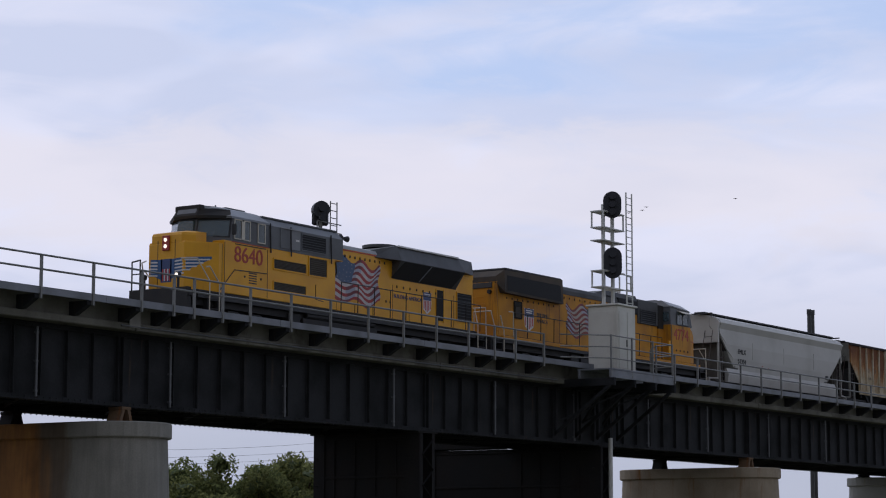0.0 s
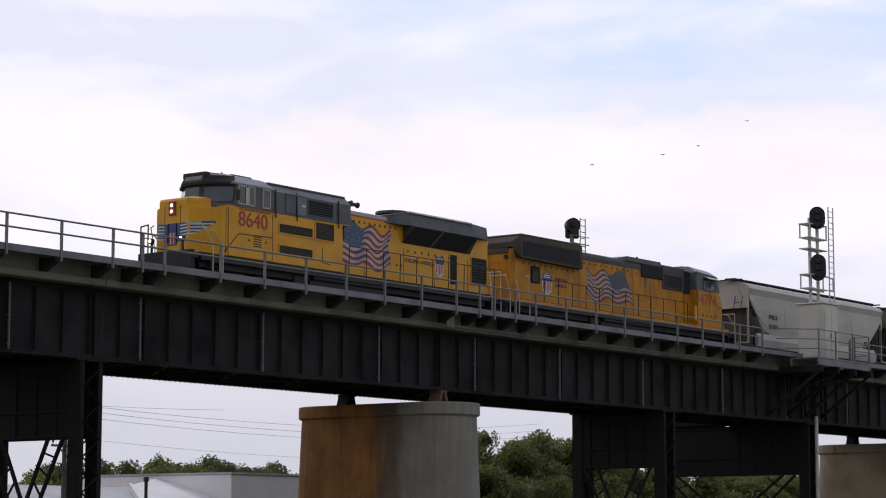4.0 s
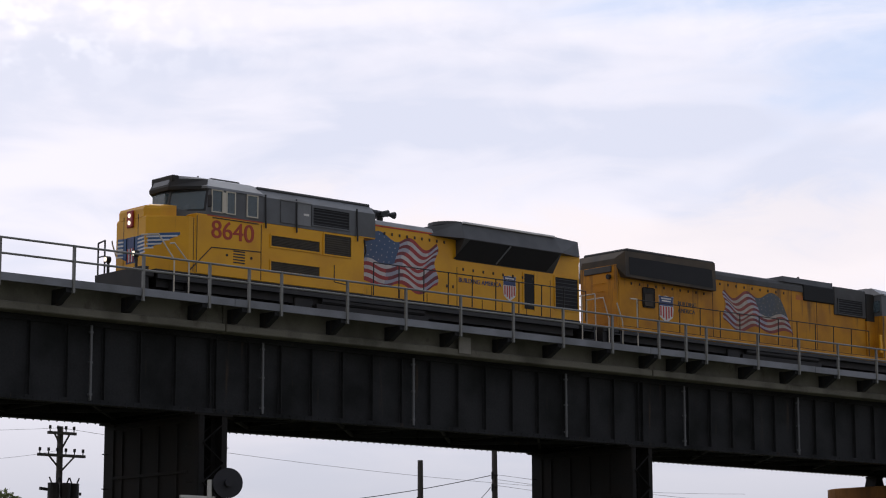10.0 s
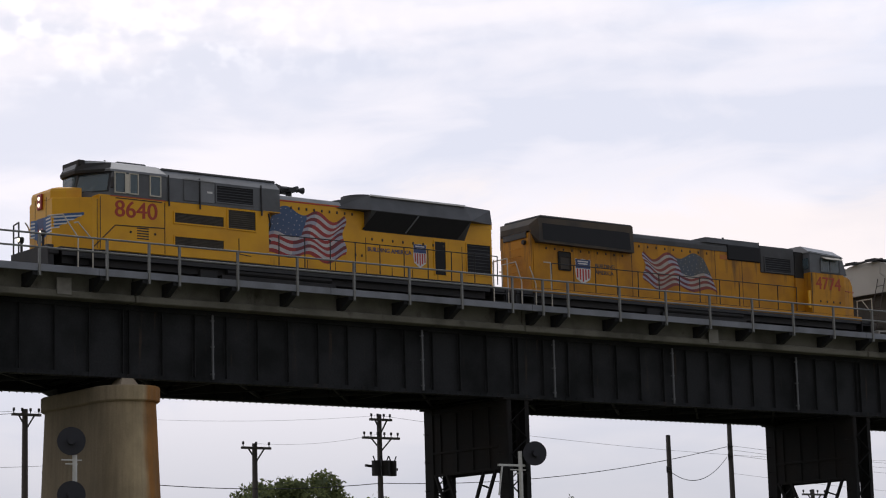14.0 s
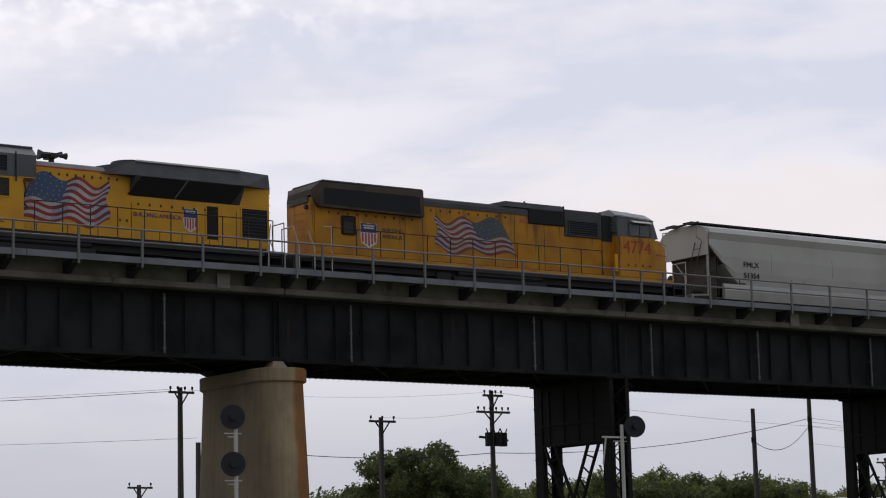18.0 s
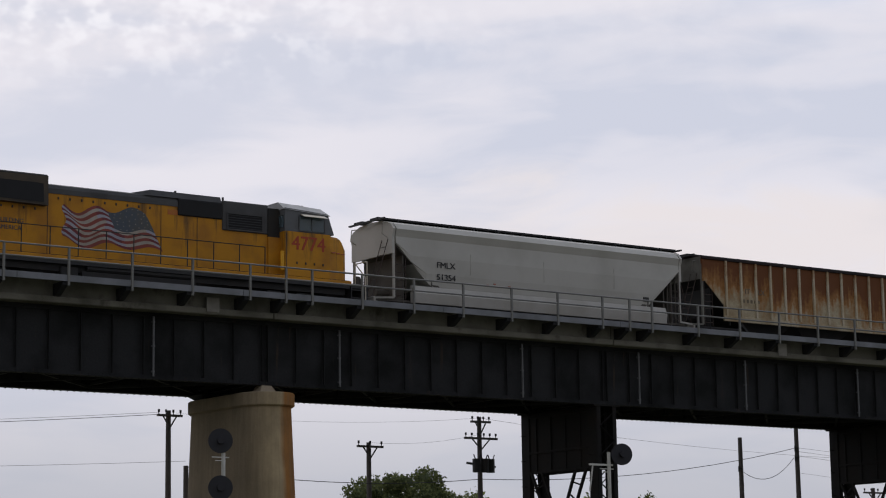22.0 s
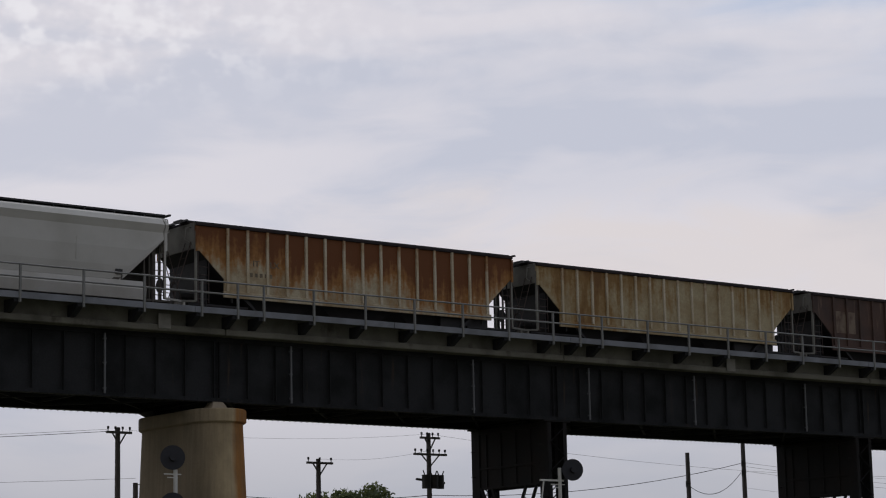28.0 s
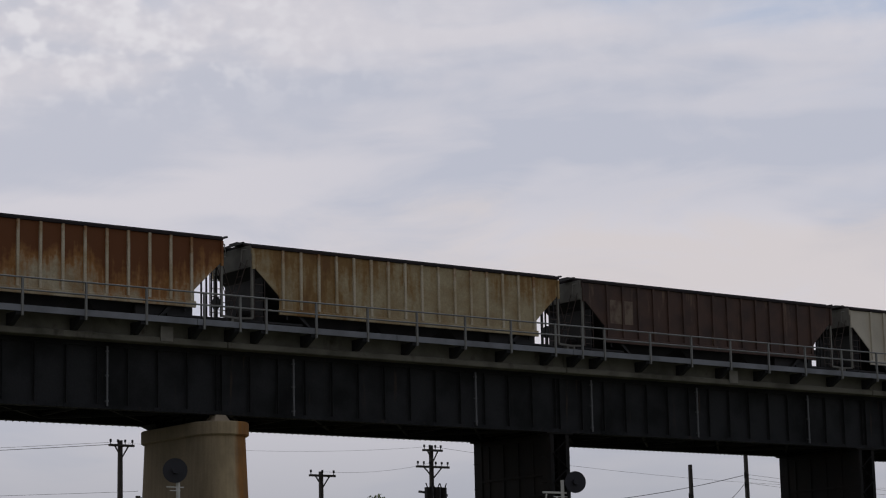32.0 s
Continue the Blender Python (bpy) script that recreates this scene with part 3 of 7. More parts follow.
for a, c in zip(SUPPORTS, SUPPORTS[1:]):
    girder(a + 0.004, c - 0.004, FACE_Y + 0.15, -1, [d for d in DRAINS if a < d < c], "near girders of the viaduct")
    girder(a + 0.004, c - 0.004, BACK_Y - 0.15, 1, [], "far girders of the viaduct")
    # sway frames between the two girder lines
    fr = thing("sway_bracing", (a, 0, 0), "black steel cross bracing between the girders", "bracing", "bracing of the viaduct", "structure")
    k = max(2, round((c - a) / 4.5))
    for i in range(k + 1):
        x = 0.4 + (c - a - 0.8) * i / k
        part("strut", bar(bar(B(), (x, FACE_Y + 0.3, 11.2), (x, BACK_Y - 0.3, 11.2), 0.11), (x, FACE_Y + 0.3, 13.3), (x, BACK_Y - 0.3, 13.3), 0.11), M_GIRDER, fr)
        part("diagonal", bar(bar(B(), (x, FACE_Y + 0.3, 11.2), (x, BACK_Y - 0.3, 13.3), 0.09), (x + 0.02, FACE_Y + 0.3, 13.3), (x + 0.02, BACK_Y - 0.3, 11.2), 0.09), M_GIRDER, fr)
        if i < k:
            x2 = 0.4 + (c - a - 0.8) * (i + 1) / k
            part("lateral", bar(bar(B(), (x, FACE_Y + 0.3, 11.12), (x2, BACK_Y - 0.3, 11.12), 0.10), (x, BACK_Y - 0.3, 11.08), (x2, FACE_Y + 0.3, 11.08), 0.10), M_GIRDER, fr)

DECK0, DECK1 = SUPPORTS[0], SUPPORTS[-1]
deck = thing("bridge_deck", (0, 0, 0), "weathered concrete ballast deck on the steel girders", "bridge deck", kind="structure")
for a, c in zip(SUPPORTS, SUPPORTS[1:]):
    b = box(B(), a + 0.02, c - 0.02, 63.35, 70.25, 13.53, 13.78, 0.03)
    box(b, a + 0.02, c - 0.02, 63.55, 63.85, 13.78, 14.415, 0.02)
    box(b, a + 0.02, c - 0.02, 69.75, 70.05, 13.78, 14.22, 0.02)
    part("deck_slab", b, M_DECK, deck)
part("ballast", box(B(), DECK0, DECK1, 63.86, 69.74, 13.78, 13.86), M_BALLAST, deck, "grey stone ballast")
kx = DECK0
while kx < DECK1:
    k1 = min(kx + 9.6, DECK1)
    b = box(B(), kx + 0.01, k1 - 0.01, 62.69, 62.72, 14.26, 14.5)
    box(b, kx + 0.01, k1 - 0.01, 62.72, 62.8, 14.475, 14.5)
    box(b, kx + 0.01, k1 - 0.01, 62.72, 62.8, 14.26, 14.285)
    part("walkway_channel", b, M_KERB, deck, "pale grey steel channel along the walkway edge")
    b = B()
    for i in range(6):
        y = 62.82 + i * 0.17
        box(b, kx, k1, y, y + 0.14, 14.43, 14.47)
    part("walkway_grating", b, M_KERB, deck)
    kx = k1
part("conduit", rod(B(), (91.5, 63.32, 13.66), (121.0, 63.32, 13.66), 0.03, 8), M_DRAIN, deck, "thin grey conduit along the deck edge")
for j in [31.4, 62.0, 92.2]:
    part("name_plate", box(B(), j - 0.28, j + 0.28, 63.30, 63.345, 13.62, 14.2, 0.01), M_PLATE, deck, "blank pale plate on the deck edge")

POSTS = [-4.5, -2.0, 0.5, 3.0, 5.5, 8.0, 10.5, 13.0, 14.3, 15.5, 17.2, 19.7, 22.27, 24.89, 27.53, 30.14, 32.71, 34.36, 35.58, 37.98, 40.53, 43.05, 45.6, 48.1, 50.6, 52.15, 53.45,
         56.2, 58.75, 61.25, 63.75, 66.22, 68.75, 71.25, 72.75, 73.9, 76.9, 79.4, 81.85, 84.35, 86.85, 89.35, 91.8, 93.5, 94.6, 96.2, 97.8,
         100.25, 102.75, 105.25, 107.7, 110.1, 112.55, 114.6, 116.3, 118.7]
POSTS += [128.7 + 2.45 * i for i in range(22)]
rail_near = thing("handrail", (0, 62.66, 14.1), "grey steel pipe handrail along the viaduct walkway", "handrail")
post_me = None
for x in POSTS:
    if post_me is None:
        b = box(B(), -0.04, 0.04, -0.012, 0.0, 0, 1.45)
        box(b, -0.04, -0.03, 0.0, 0.07, 0, 1.45)
        ob = part("post", b, M_RAILING, rail_near)
        ob.location.x, post_me = x, ob.data
    else:
        share("post", post_me, rail_near, (x, 0, 0))
for a, c in ((POSTS[0], 118.7), (128.7, POSTS[-1])):
    for name, z in (("top_rail", 1.43), ("middle_rail", 0.96)):
        s = a
        while s < c - 0.01:
            e = min(s + 19.6, c)
            part(name, rod(B(), (s, 0.03, z), (e, 0.03, z), 0.035, 8), M_RAILING, rail_near)
            s = e
bracket_me = None
for x in POSTS:
    if bracket_me is None:
        b = prism(B(), [(62.74, 14.25), (63.54, 14.25), (63.54, 13.8), (63.3, 13.8), (62.74, 14.12)], -0.11, 0.11, "x")
        ob = part("walkway_bracket", b, M_GIRDER, deck, "dark steel bracket under the walkway")
        ob.location.x, bracket_me = x - 0.12, ob.data
    else:
        share("walkway_bracket", bracket_me, deck, (x - 0.12, 0, 0))
far_rail = thing("handrail", (0, 70.9, 14.1), "grey steel pipe handrail along the far side of the viaduct", "handrail")
for i in range(74):
    ob = share("post", post_me, far_rail, (DECK0 + 2 + 2.5 * i, 0, 0))
for name, z in (("top_rail", 1.43), ("middle_rail", 0.96)):
    part(name, rod(B(), (DECK0, 0.03, z), (DECK1, 0.03, z), 0.03, 8), M_RAILING, far_rail)
b = B()
for i in range(74):
    prism(b, [(71.0, 14.25), (70.06, 14.25), (70.06, 13.8), (70.3, 13.8), (71.0, 14.12)], DECK0 + 1.9 + 2.5 * i, DECK0 + 2.1 + 2.5 * i, "x")
box(b, DECK0, DECK1, 70.06, 71.0, 14.25, 14.3)
part("far_walkway", b, M_GIRDER, deck)

for y in (TRACK_Y - 0.7525, TRACK_Y + 0.7525):
    r = thing("track_rail", (0, y, 0), "brown steel running rail on the viaduct", "rail", "rails of the track", "structure")
    part("foot", box(box(B(), DECK0, DECK1, -0.07, 0.07, 13.84, 13.86), DECK0, DECK1, -0.01, 0.01, 13.86, 13.96), M_RAILSTEEL, r)
    part("head", box(B(), DECK0, DECK1, -0.036, 0.036, 13.955, 14.0, 0.008), M_RAILSTEEL, r)
b = B()
for i in range(int((DECK1 - DECK0) / 0.6)):
    box(b, DECK0 + 0.2 + i * 0.6, DECK0 + 0.42 + i * 0.6, TRACK_Y - 1.3, TRACK_Y + 1.3, 13.80, 13.875)
solo("track_tie", b, M_TIE, "dark timber ties bedded in the ballast", "ties", kind="stuff")


def stadium(r, y0, y1, n=12, tip=0.0):
    """A plan outline with half-round ends at y0 and y1 and half-width r."""
    out = []
    for i in range(n + 1):
        a = math.pi + math.pi * i / n
        out.append((r * math.cos(a), y0 + r * math.sin(a)))
    for i in range(n + 1):
        a = math.pi * i / n
        out.append((r * math.cos(a), y1 + r * math.sin(a)))
    return out


def concrete_pier(x, r, y0, y1, flank, top=10.72):
    p = thing("concrete_pier", (x, 0, 0), "round-nosed concrete bridge pier streaked with rust", "pier", "concrete piers of the viaduct", "structure")
    rr = r - 0.14
    b = loft(B(), [[(u[0] * (rr + k) / rr, u[1] + (k if u[1] > 66 else -k), z) for u in stadium(rr, y0, y1)]
                   for z, k in ((0.0, 0.42), (5.0, 0.17), (top - 0.55, 0.0))])
    part("shaft", b, flank, p)
    b = loft(B(), [[(u[0], u[1], z) for u in stadium(rad, y0, y1)] for z, rad in ((top - 0.55, r - 0.06), (top - 0.5, r), (top - 0.04, r), (top, r - 0.05))])
    part("cap", b, flank, p, "concrete cap with a rounded nose")
    for y in (FACE_Y + 0.15, BACK_Y - 0.15):
        if y < y1 + r:
            if x > 80:
                # rocker bearing: base plate, two leaning webs and a saddle under the flange
                b = box(B(), -0.42, 0.42, y - 0.36, y + 0.36, top, top + 0.07, 0.01)
                for sx in (-1, 1):
                    prism(b, [(sx * 0.34, top + 0.07), (sx * 0.2, top + 0.07), (sx * 0.06, GIRDER_BOTTOM - 0.1), (sx * 0.2, GIRDER_BOTTOM - 0.1)], y - 0.3, y + 0.3)
                box(b, -0.24, 0.24, y - 0.32, y + 0.32, GIRDER_BOTTOM - 0.1, GIRDER_BOTTOM - 0.004, 0.01)
            else:
                b = loft(B(), [[(sx * w, y + sy * w * 1.0, z) for sx, sy in ((-1, -1), (1, -1), (1, 1), (-1, 1))] for z, w in ((top, 0.46), (top + 0.08, 0.36), (GIRDER_BOTTOM - 0.004, 0.22))])
            part("bearing", b, (M_PIER_TAN if x < 40 else M_PIER_RUST) if y < 66 else M_BENT, p, "rust-stained bearing pedestal")
    return p


tan_pier = concrete_pier(34.2, 1.2, 64.1, 67.8, M_PIER_A, 10.62)
part("far_bearing", loft(B(), [[(sx * w, 68.62 + sy * w, z) for sx, sy in ((-1, -1), (1, -1), (1, 1), (-1, 1))] for z, w in ((10.62, 0.26), (10.7, 0.30), (GIRDER_BOTTOM - 0.004, 0.62))]), M_GIRDER, tan_pier, "black flared bearing under the far girder")
concrete_pier(92.45, 1.77, 64.1, 69.7, M_PIER_D, 10.38)
concrete_pier(142.0, 1.77, 64.1, 69.7, M_PIER_TAN, 10.38)
for x in (14.0, 170.0, 190.0, -6.0):
    concrete_pier(x, 1.5, 64.1, 68.8, M_PIER)


def steel_bent(x, BACK_Y=BACK_Y):
    """A two-column riveted bent with laced columns, a deep plate across their heads and laced V bracing below."""
    t = thing("steel_bent", (x, 0, 0), "dark riveted steel bent with laced columns and V bracing", "bridge bent", "steel bents of the viaduct", "structure")
    top, wid = 10.94, 0.54
    for y in (FACE_Y + 0.28, BACK_Y - 0.28):
        near = y < 66
        for sx in (-1, 1):
            part("column_plate", box(B(), sx * wid - 0.03, sx * wid + 0.03, y - 0.28, y + 0.28, 0.3, top), M_BENT, t)
            part("column_flange", box(box(B(), sx * wid - sx * 0.2, sx * wid, y - 0.30, y - 0.281, 0.3, top), sx * wid - sx * 0.2, sx * wid, y + 0.281, y + 0.30, 0.3, top), M_BENT, t)
        b = B()
        n = 16
        for i in range(n):
            z0, z1 = 0.5 + (top - 0.8) * i / n, 0.5 + (top - 0.8) * (i + 1) / n
            for yy in (y - 0.315, y + 0.315):
                s = 1 if i % 2 else -1
                bar(b, (-s * 0.4, yy, z0), (s * 0.4, yy, z1), 0.09, 0.02)
        part("lacing", b, M_BENT, t)
        part("base_plate", box(B(), -1.0, 1.0, y - 0.6, y + 0.6, 0.0, 0.32, 0.02), M_PIER, t, "concrete footing")
        part("cap_plate", box(B(), -0.75, 0.75, y - 0.34, y + 0.34, top - 0.06, top + 0.008), M_BENT, t)
        b = B()
        for i in range(6):
            for sx in (-1, 1):
                rod(b, (sx * wid, y, 9.9 - i * 1.15), (sx * (wid + 0.28), y, 9.9 - i * 1.15), 0.018, 5)
        part("step_rung", b, M_BENT, t)
    zb = 8.15
    for sx in (-1, 1):
        part("cross_plate", box(B(), sx * 0.5 - 0.02, sx * 0.5 + 0.02, FACE_Y + 0.57, BACK_Y - 0.57, zb, top - 0.05), M_BENT, t, "deep riveted cross plate")
        for z in (zb, zb + 0.9, top - 0.25):
            part("cross_angle", box(B(), sx * 0.52, sx * 0.58, FACE_Y + 0.57, BACK_Y - 0.57, z, z + 0.1, 0.01), M_BENT, t)
        for i in range(4):
            y = FACE_Y + 1.2 + i * 1.05
            part("plate_stiffener", box(B(), sx * 0.52, sx * 0.57, y - 0.04, y + 0.04, zb + 0.1, top - 0.3), M_BENT, t)
    mid = (FACE_Y + BACK_Y) / 2
    for ys in (FACE_Y + 0.75, BACK_Y - 0.75):
        inner = ys + (0.75 if ys < mid else -0.75)
        a0, a1 = Vector((-0.6, ys, zb)), Vector((-0.6, mid - (0.1 if ys < mid else -0.1), zb - 3.6))
        c0, c1 = Vector((-0.6, inner, zb)), Vector((-0.6, mid + (0.35 if ys < mid else -0.35) * 0.2, zb - 2.6))
        part("brace", bar(B(), a0, a1, 0.11), M_BENT, t)
        part("brace", bar(B(), c0, c1, 0.11), M_BENT, t)
        b = B()
        for k in range(1, 5):
            bar(b, a0.lerp(a1, k / 5.2), c0.lerp(c1, k / 5.2), 0.06)
        part("brace_lacing", b, M_BENT, t)
    part("lower_strut", box(B(), -0.15, 0.15, FACE_Y + 0.57, BACK_Y - 0.57, zb - 4.0, zb - 3.6, 0.01), M_BENT, t)
    return t


for x in (51.75, 71.6, 111.4):
    steel_bent(x)
tall = steel_bent(126.6, 73.8)
part("head_beam", box(B(), -0.75, 0.75, 69.9, 73.8, 10.96, 11.7, 0.01), M_BENT, tall, "dark beam across the column heads")

# ---- train: shared parts ----
TRAIN = []          # (thing, its place along the train in metres behind the first cab)
SPIN = []           # (axle, wheel radius)


def wheelset(parent, x, r=0.5):
    b = rod(B(), (0, -0.95, 0), (0, 0.95, 0), 0.09, 8)
    for s in (-1, 1):
        rod(b, (0, s * 0.70, 0), (0, s * 0.84, 0), r, 20)
        rod(b, (0, s * 0.66, 0), (0, s * 0.70, 0), r + 0.03, 20)
        for k in range(4):
            a = k * math.pi / 2
            rod(b, (0.28 * math.cos(a), s * 0.835, 0.28 * math.sin(a)), (0.28 * math.cos(a), s * 0.85, 0.28 * math.sin(a)), 0.07, 6)
    ob = part("wheelset", b, M_WHEEL, parent, "dark steel wheelset")
    ob.location = (x, 0, r)
    SPIN.append((ob, r))
    return ob


M_WHEEL = material("worn_wheel_steel", (0.05, 0.042, 0.038), 0.6, 0.4, (0.025, 0.022, 0.02), 3, 0.7)
# oily black, taken darker to hold the shade under the sill overhang
M_TRUCK = material("oily_shaded_truck_black", (0.013, 0.0125, 0.0125), 0.7, 0, (0.026, 0.022, 0.019), 1.5, 0.7)
M_TRUCK_RUST = material("rusty_truck_brown", (0.06, 0.04, 0.032), 0.8, 0, (0.03, 0.024, 0.02), 1.5, 0.7)


def loco_truck(parent, x):
    for s in (-1, 1):
        y = s * 1.12
        b = prism(B(), [(-2.3, 0.72), (-2.15, 0.95), (-1.2, 1.0), (-0.9, 0.82), (0.9, 0.82), (1.2, 1.0), (2.15, 0.95), (2.3, 0.72), (1.2, 0.6), (0, 0.42), (-1.2, 0.6)], y - 0.09, y + 0.09)
        ob = part("truck_frame", b, M_TRUCK, parent, "black cast truck frame")
        ob.location.x = x
        gear = [("axle_box", box(B(), k - 0.2, k + 0.2, min(y + s * 0.09, y + s * 0.26), max(y + s * 0.09, y + s * 0.26), 0.36, 0.68, 0.03)) for k in (-1.85, 0, 1.85)]
        gear += [("truck_spring", rod(B(), (k + e, y, 0.62), (k + e, y, 0.9), 0.1, 8)) for k in (-1.85, 0, 1.85) for e in (-0.38, 0.38)]
        gear += [("brake_cylinder", rod(B(), (k, y + s * 0.13, 0.95), (k + 0.65, y + s * 0.13, 0.95), 0.1, 8)) for k in (-1.0, 0.4)]
        for name, b in gear:
            part(name, b, M_TRUCK, parent).location.x = x
    for k in (-1.85, 0, 1.85):
        wheelset(parent, x + k, 0.53)


def coupler(parent, x, s):
    b = box(B(), x - 0.05, x + 0.05 + 0.0, -0.12, 0.12, 0.72, 1.0)
    box(b, min(x, x + s * 0.5), max(x, x + s * 0.5), -0.09, 0.09, 0.75, 0.97, 0.02)
    box(b, min(x + s * 0.42, x + s * 0.62), max(x + s * 0.42, x + s * 0.62), -0.17, 0.17, 0.70, 1.02, 0.05)
    part("coupler", b, M_TRUCK_RUST, parent, "rusty knuckle coupler")
    b = pipe(B(), [(x, 0.3, 0.9), (x + s * 0.25, 0.32, 0.5), (x + s * 0.55, 0.2, 0.45)], 0.03, 6)
    part("air_hose", b, M_BLACK, parent)


def stripes(parent, x0, x1, z0, z1, y, mirror, red, white, blue, lean=0.45, amp=0.09):
    """A waving flag decal on a side facing -y: red and white bands in waves and a dark blue corner with stars."""
    w, h, n = x1 - x0, z1 - z0, 28

    def wave(s, v):
        # s 0..1 from the corner side to the fly, v 0..1 from top to bottom
        a = amp * math.sin(s * 13.5 - 0.3 + 1.3 * v + 0.5 * math.sin(5.0 * v)) * (0.55 + 0.9 * s) - 0.08 * s + 0.12 * math.sin(min(1.0, s * 2.2) * math.pi)
        z = z1 - 0.05 - v * h * (1 - 0.12 * s) + a
        xx = s * w + lean * (0.5 - v) * (1 - s) + 0.10 * math.sin(v * 9.0) * s
        return (x0 + xx if not mirror else x1 - xx, z)
    f = thing_part("flag", parent, y)
    for k in range(13):
        v0, v1 = k / 13, (k + 1) / 13
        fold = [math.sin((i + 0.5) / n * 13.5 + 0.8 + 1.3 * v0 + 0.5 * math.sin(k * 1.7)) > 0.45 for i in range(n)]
        for shade, run in itertools.groupby(range(n), lambda i: fold[i]):
            run = list(run)
            b = B()
            top = [b.verts.new(_xz(wave(i / n, v0), y)) for i in range(run[0], run[-1] + 2)]
            low = [b.verts.new(_xz(wave(i / n, v1), y)) for i in range(run[0], run[-1] + 2)]
            for i in range(len(run)):
                b.faces.new((top[i], top[i + 1], low[i + 1], low[i]))
            face_near(b)
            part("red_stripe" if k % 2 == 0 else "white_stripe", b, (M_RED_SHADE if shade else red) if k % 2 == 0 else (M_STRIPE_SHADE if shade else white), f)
    b = B()
    m = 12
    rows = [[b.verts.new((*_xz(wave(0.46 * i / m, 7 * j / 13 / 4), y - 0.003),)) for i in range(m + 1)] for j in range(5)]
    for r0, r1 in zip(rows, rows[1:]):
        for i in range(m):
            b.faces.new((r0[i], r0[i + 1], r1[i + 1], r1[i]))
    face_near(b)
    part("blue_field", b, blue, f, "dark blue field of stars")
    b = B()
    for j in range(5):
        for i in range(6):
            x, z = wave(0.46 * (i + 0.5 + 0.25 * (j % 2)) / 6.6, 7 / 13 * (j + 0.5) / 5)
            d = 0.028
            vs = [b.verts.new((x + d * (1 if k % 2 == 0 else 0.45) * math.sin(k * math.pi / 5), y - 0.006, z + d * (1 if k % 2 == 0 else 0.45) * math.cos(k * math.pi / 5))) for k in range(10)]
            b.faces.new(vs)
    face_near(b)
    tagged(part("star", b, white, f), kind="stuff")
    return f


def _xz(p, y):
    return (p[0], y, p[1])


def face_near(b):
    for f in b.faces:
        f.normal_update()
        if f.normal.y > 0:
            f.normal_flip()


def thing_part(name, parent, y):
    """A thin backing of a decal, which carries its pieces."""
    b = box(B(), -0.01, 0.01, y + 0.001, y + 0.002, 2.0, 2.02)
    return part(name, b, M_WHITE, parent)


def shield(parent, x, z0, z1, w, y):
    """A shield decal: blue head with a white band, red and white pales below."""
    h = z1 - z0
    out = [(-0.5, 1.0), (-0.3, 0.96), (0, 1.0), (0.3, 0.96), (0.5, 1.0), (0.47, 0.75), (0.5, 0.5), (0.44, 0.2), (0.0, 0.0), (-0.44, 0.2), (-0.5, 0.5), (-0.47, 0.75)]
    s = part("shield", prism(B(), [(x + a * w, z0 + c * h) for a, c in out], y - 0.004, y), M_WHITE, parent, "white shield with a blue head and red pales")
    part("head", prism(B(), [(x - 0.47 * w, z0 + 0.62 * h), (x + 0.47 * w, z0 + 0.62 * h), (x + 0.45 * w, z0 + 0.78 * h), (x + 0.48 * w, z0 + 0.97 * h), (x - 0.48 * w, z0 + 0.97 * h), (x - 0.45 * w, z0 + 0.78 * h)], y - 0.007, y - 0.0045), M_BLUE, s)
    for k, wid in ((0.80, 0.3), (0.89, 0.34)):
        part("bar", box(B(), x - wid * w, x + wid * w, y - 0.010, y - 0.0075, z0 + k * h - 0.025 * h, z0 + k * h + 0.025 * h), M_WHITE, s)
    for k in range(5):
        xx = x + (-0.36 + 0.18 * k) * w
        lo = 0.10 + 0.14 * abs(k - 2) / 2
        part("pale", box(B(), xx - 0.045 * w, xx + 0.045 * w, y - 0.007, y - 0.0045, z0 + lo * h, z0 + 0.6 * h), M_RED, s)
    return s


def side_handrail(parent, xs, z0, z1, y, mat, lean=0.0):
    for s in (-1, 1):
        yy = y if s < 0 else -y
        for x in xs:
            part("stanchion", rod(B(), (x, yy, z0), (x, yy + s * 0.02, z1), 0.022, 6), mat, parent)
        part("handrail", rod(B(), (xs[0], yy + s * 0.02, z1), (xs[-1], yy + s * 0.02, z1), 0.02, 6), mat, parent)


def end_steps(parent, x0, x1, mat, rail_mat):
    """Step wells and their grab rails on both sides between x0 and x1."""
    for s in (-1, 1):
        y = s * 1.5
        lo, hi = min(y, y - s * 0.28), max(y, y - s * 0.28)
        for k in range(4):
            part("step", box(B(), x0 + 0.021, x1 - 0.021, lo, hi, 0.32 + k * 0.33, 0.36 + k * 0.33), mat, parent)
        for xx in (x0, x1):
            part("step_side", box(B(), xx - 0.02, xx + 0.02, lo, hi, 0.30, 1.5), mat, parent)


def grab_rail(parent, pts, mat, r=0.026):
    part("grab_rail", pipe(B(), pts, r, 6), mat, parent)


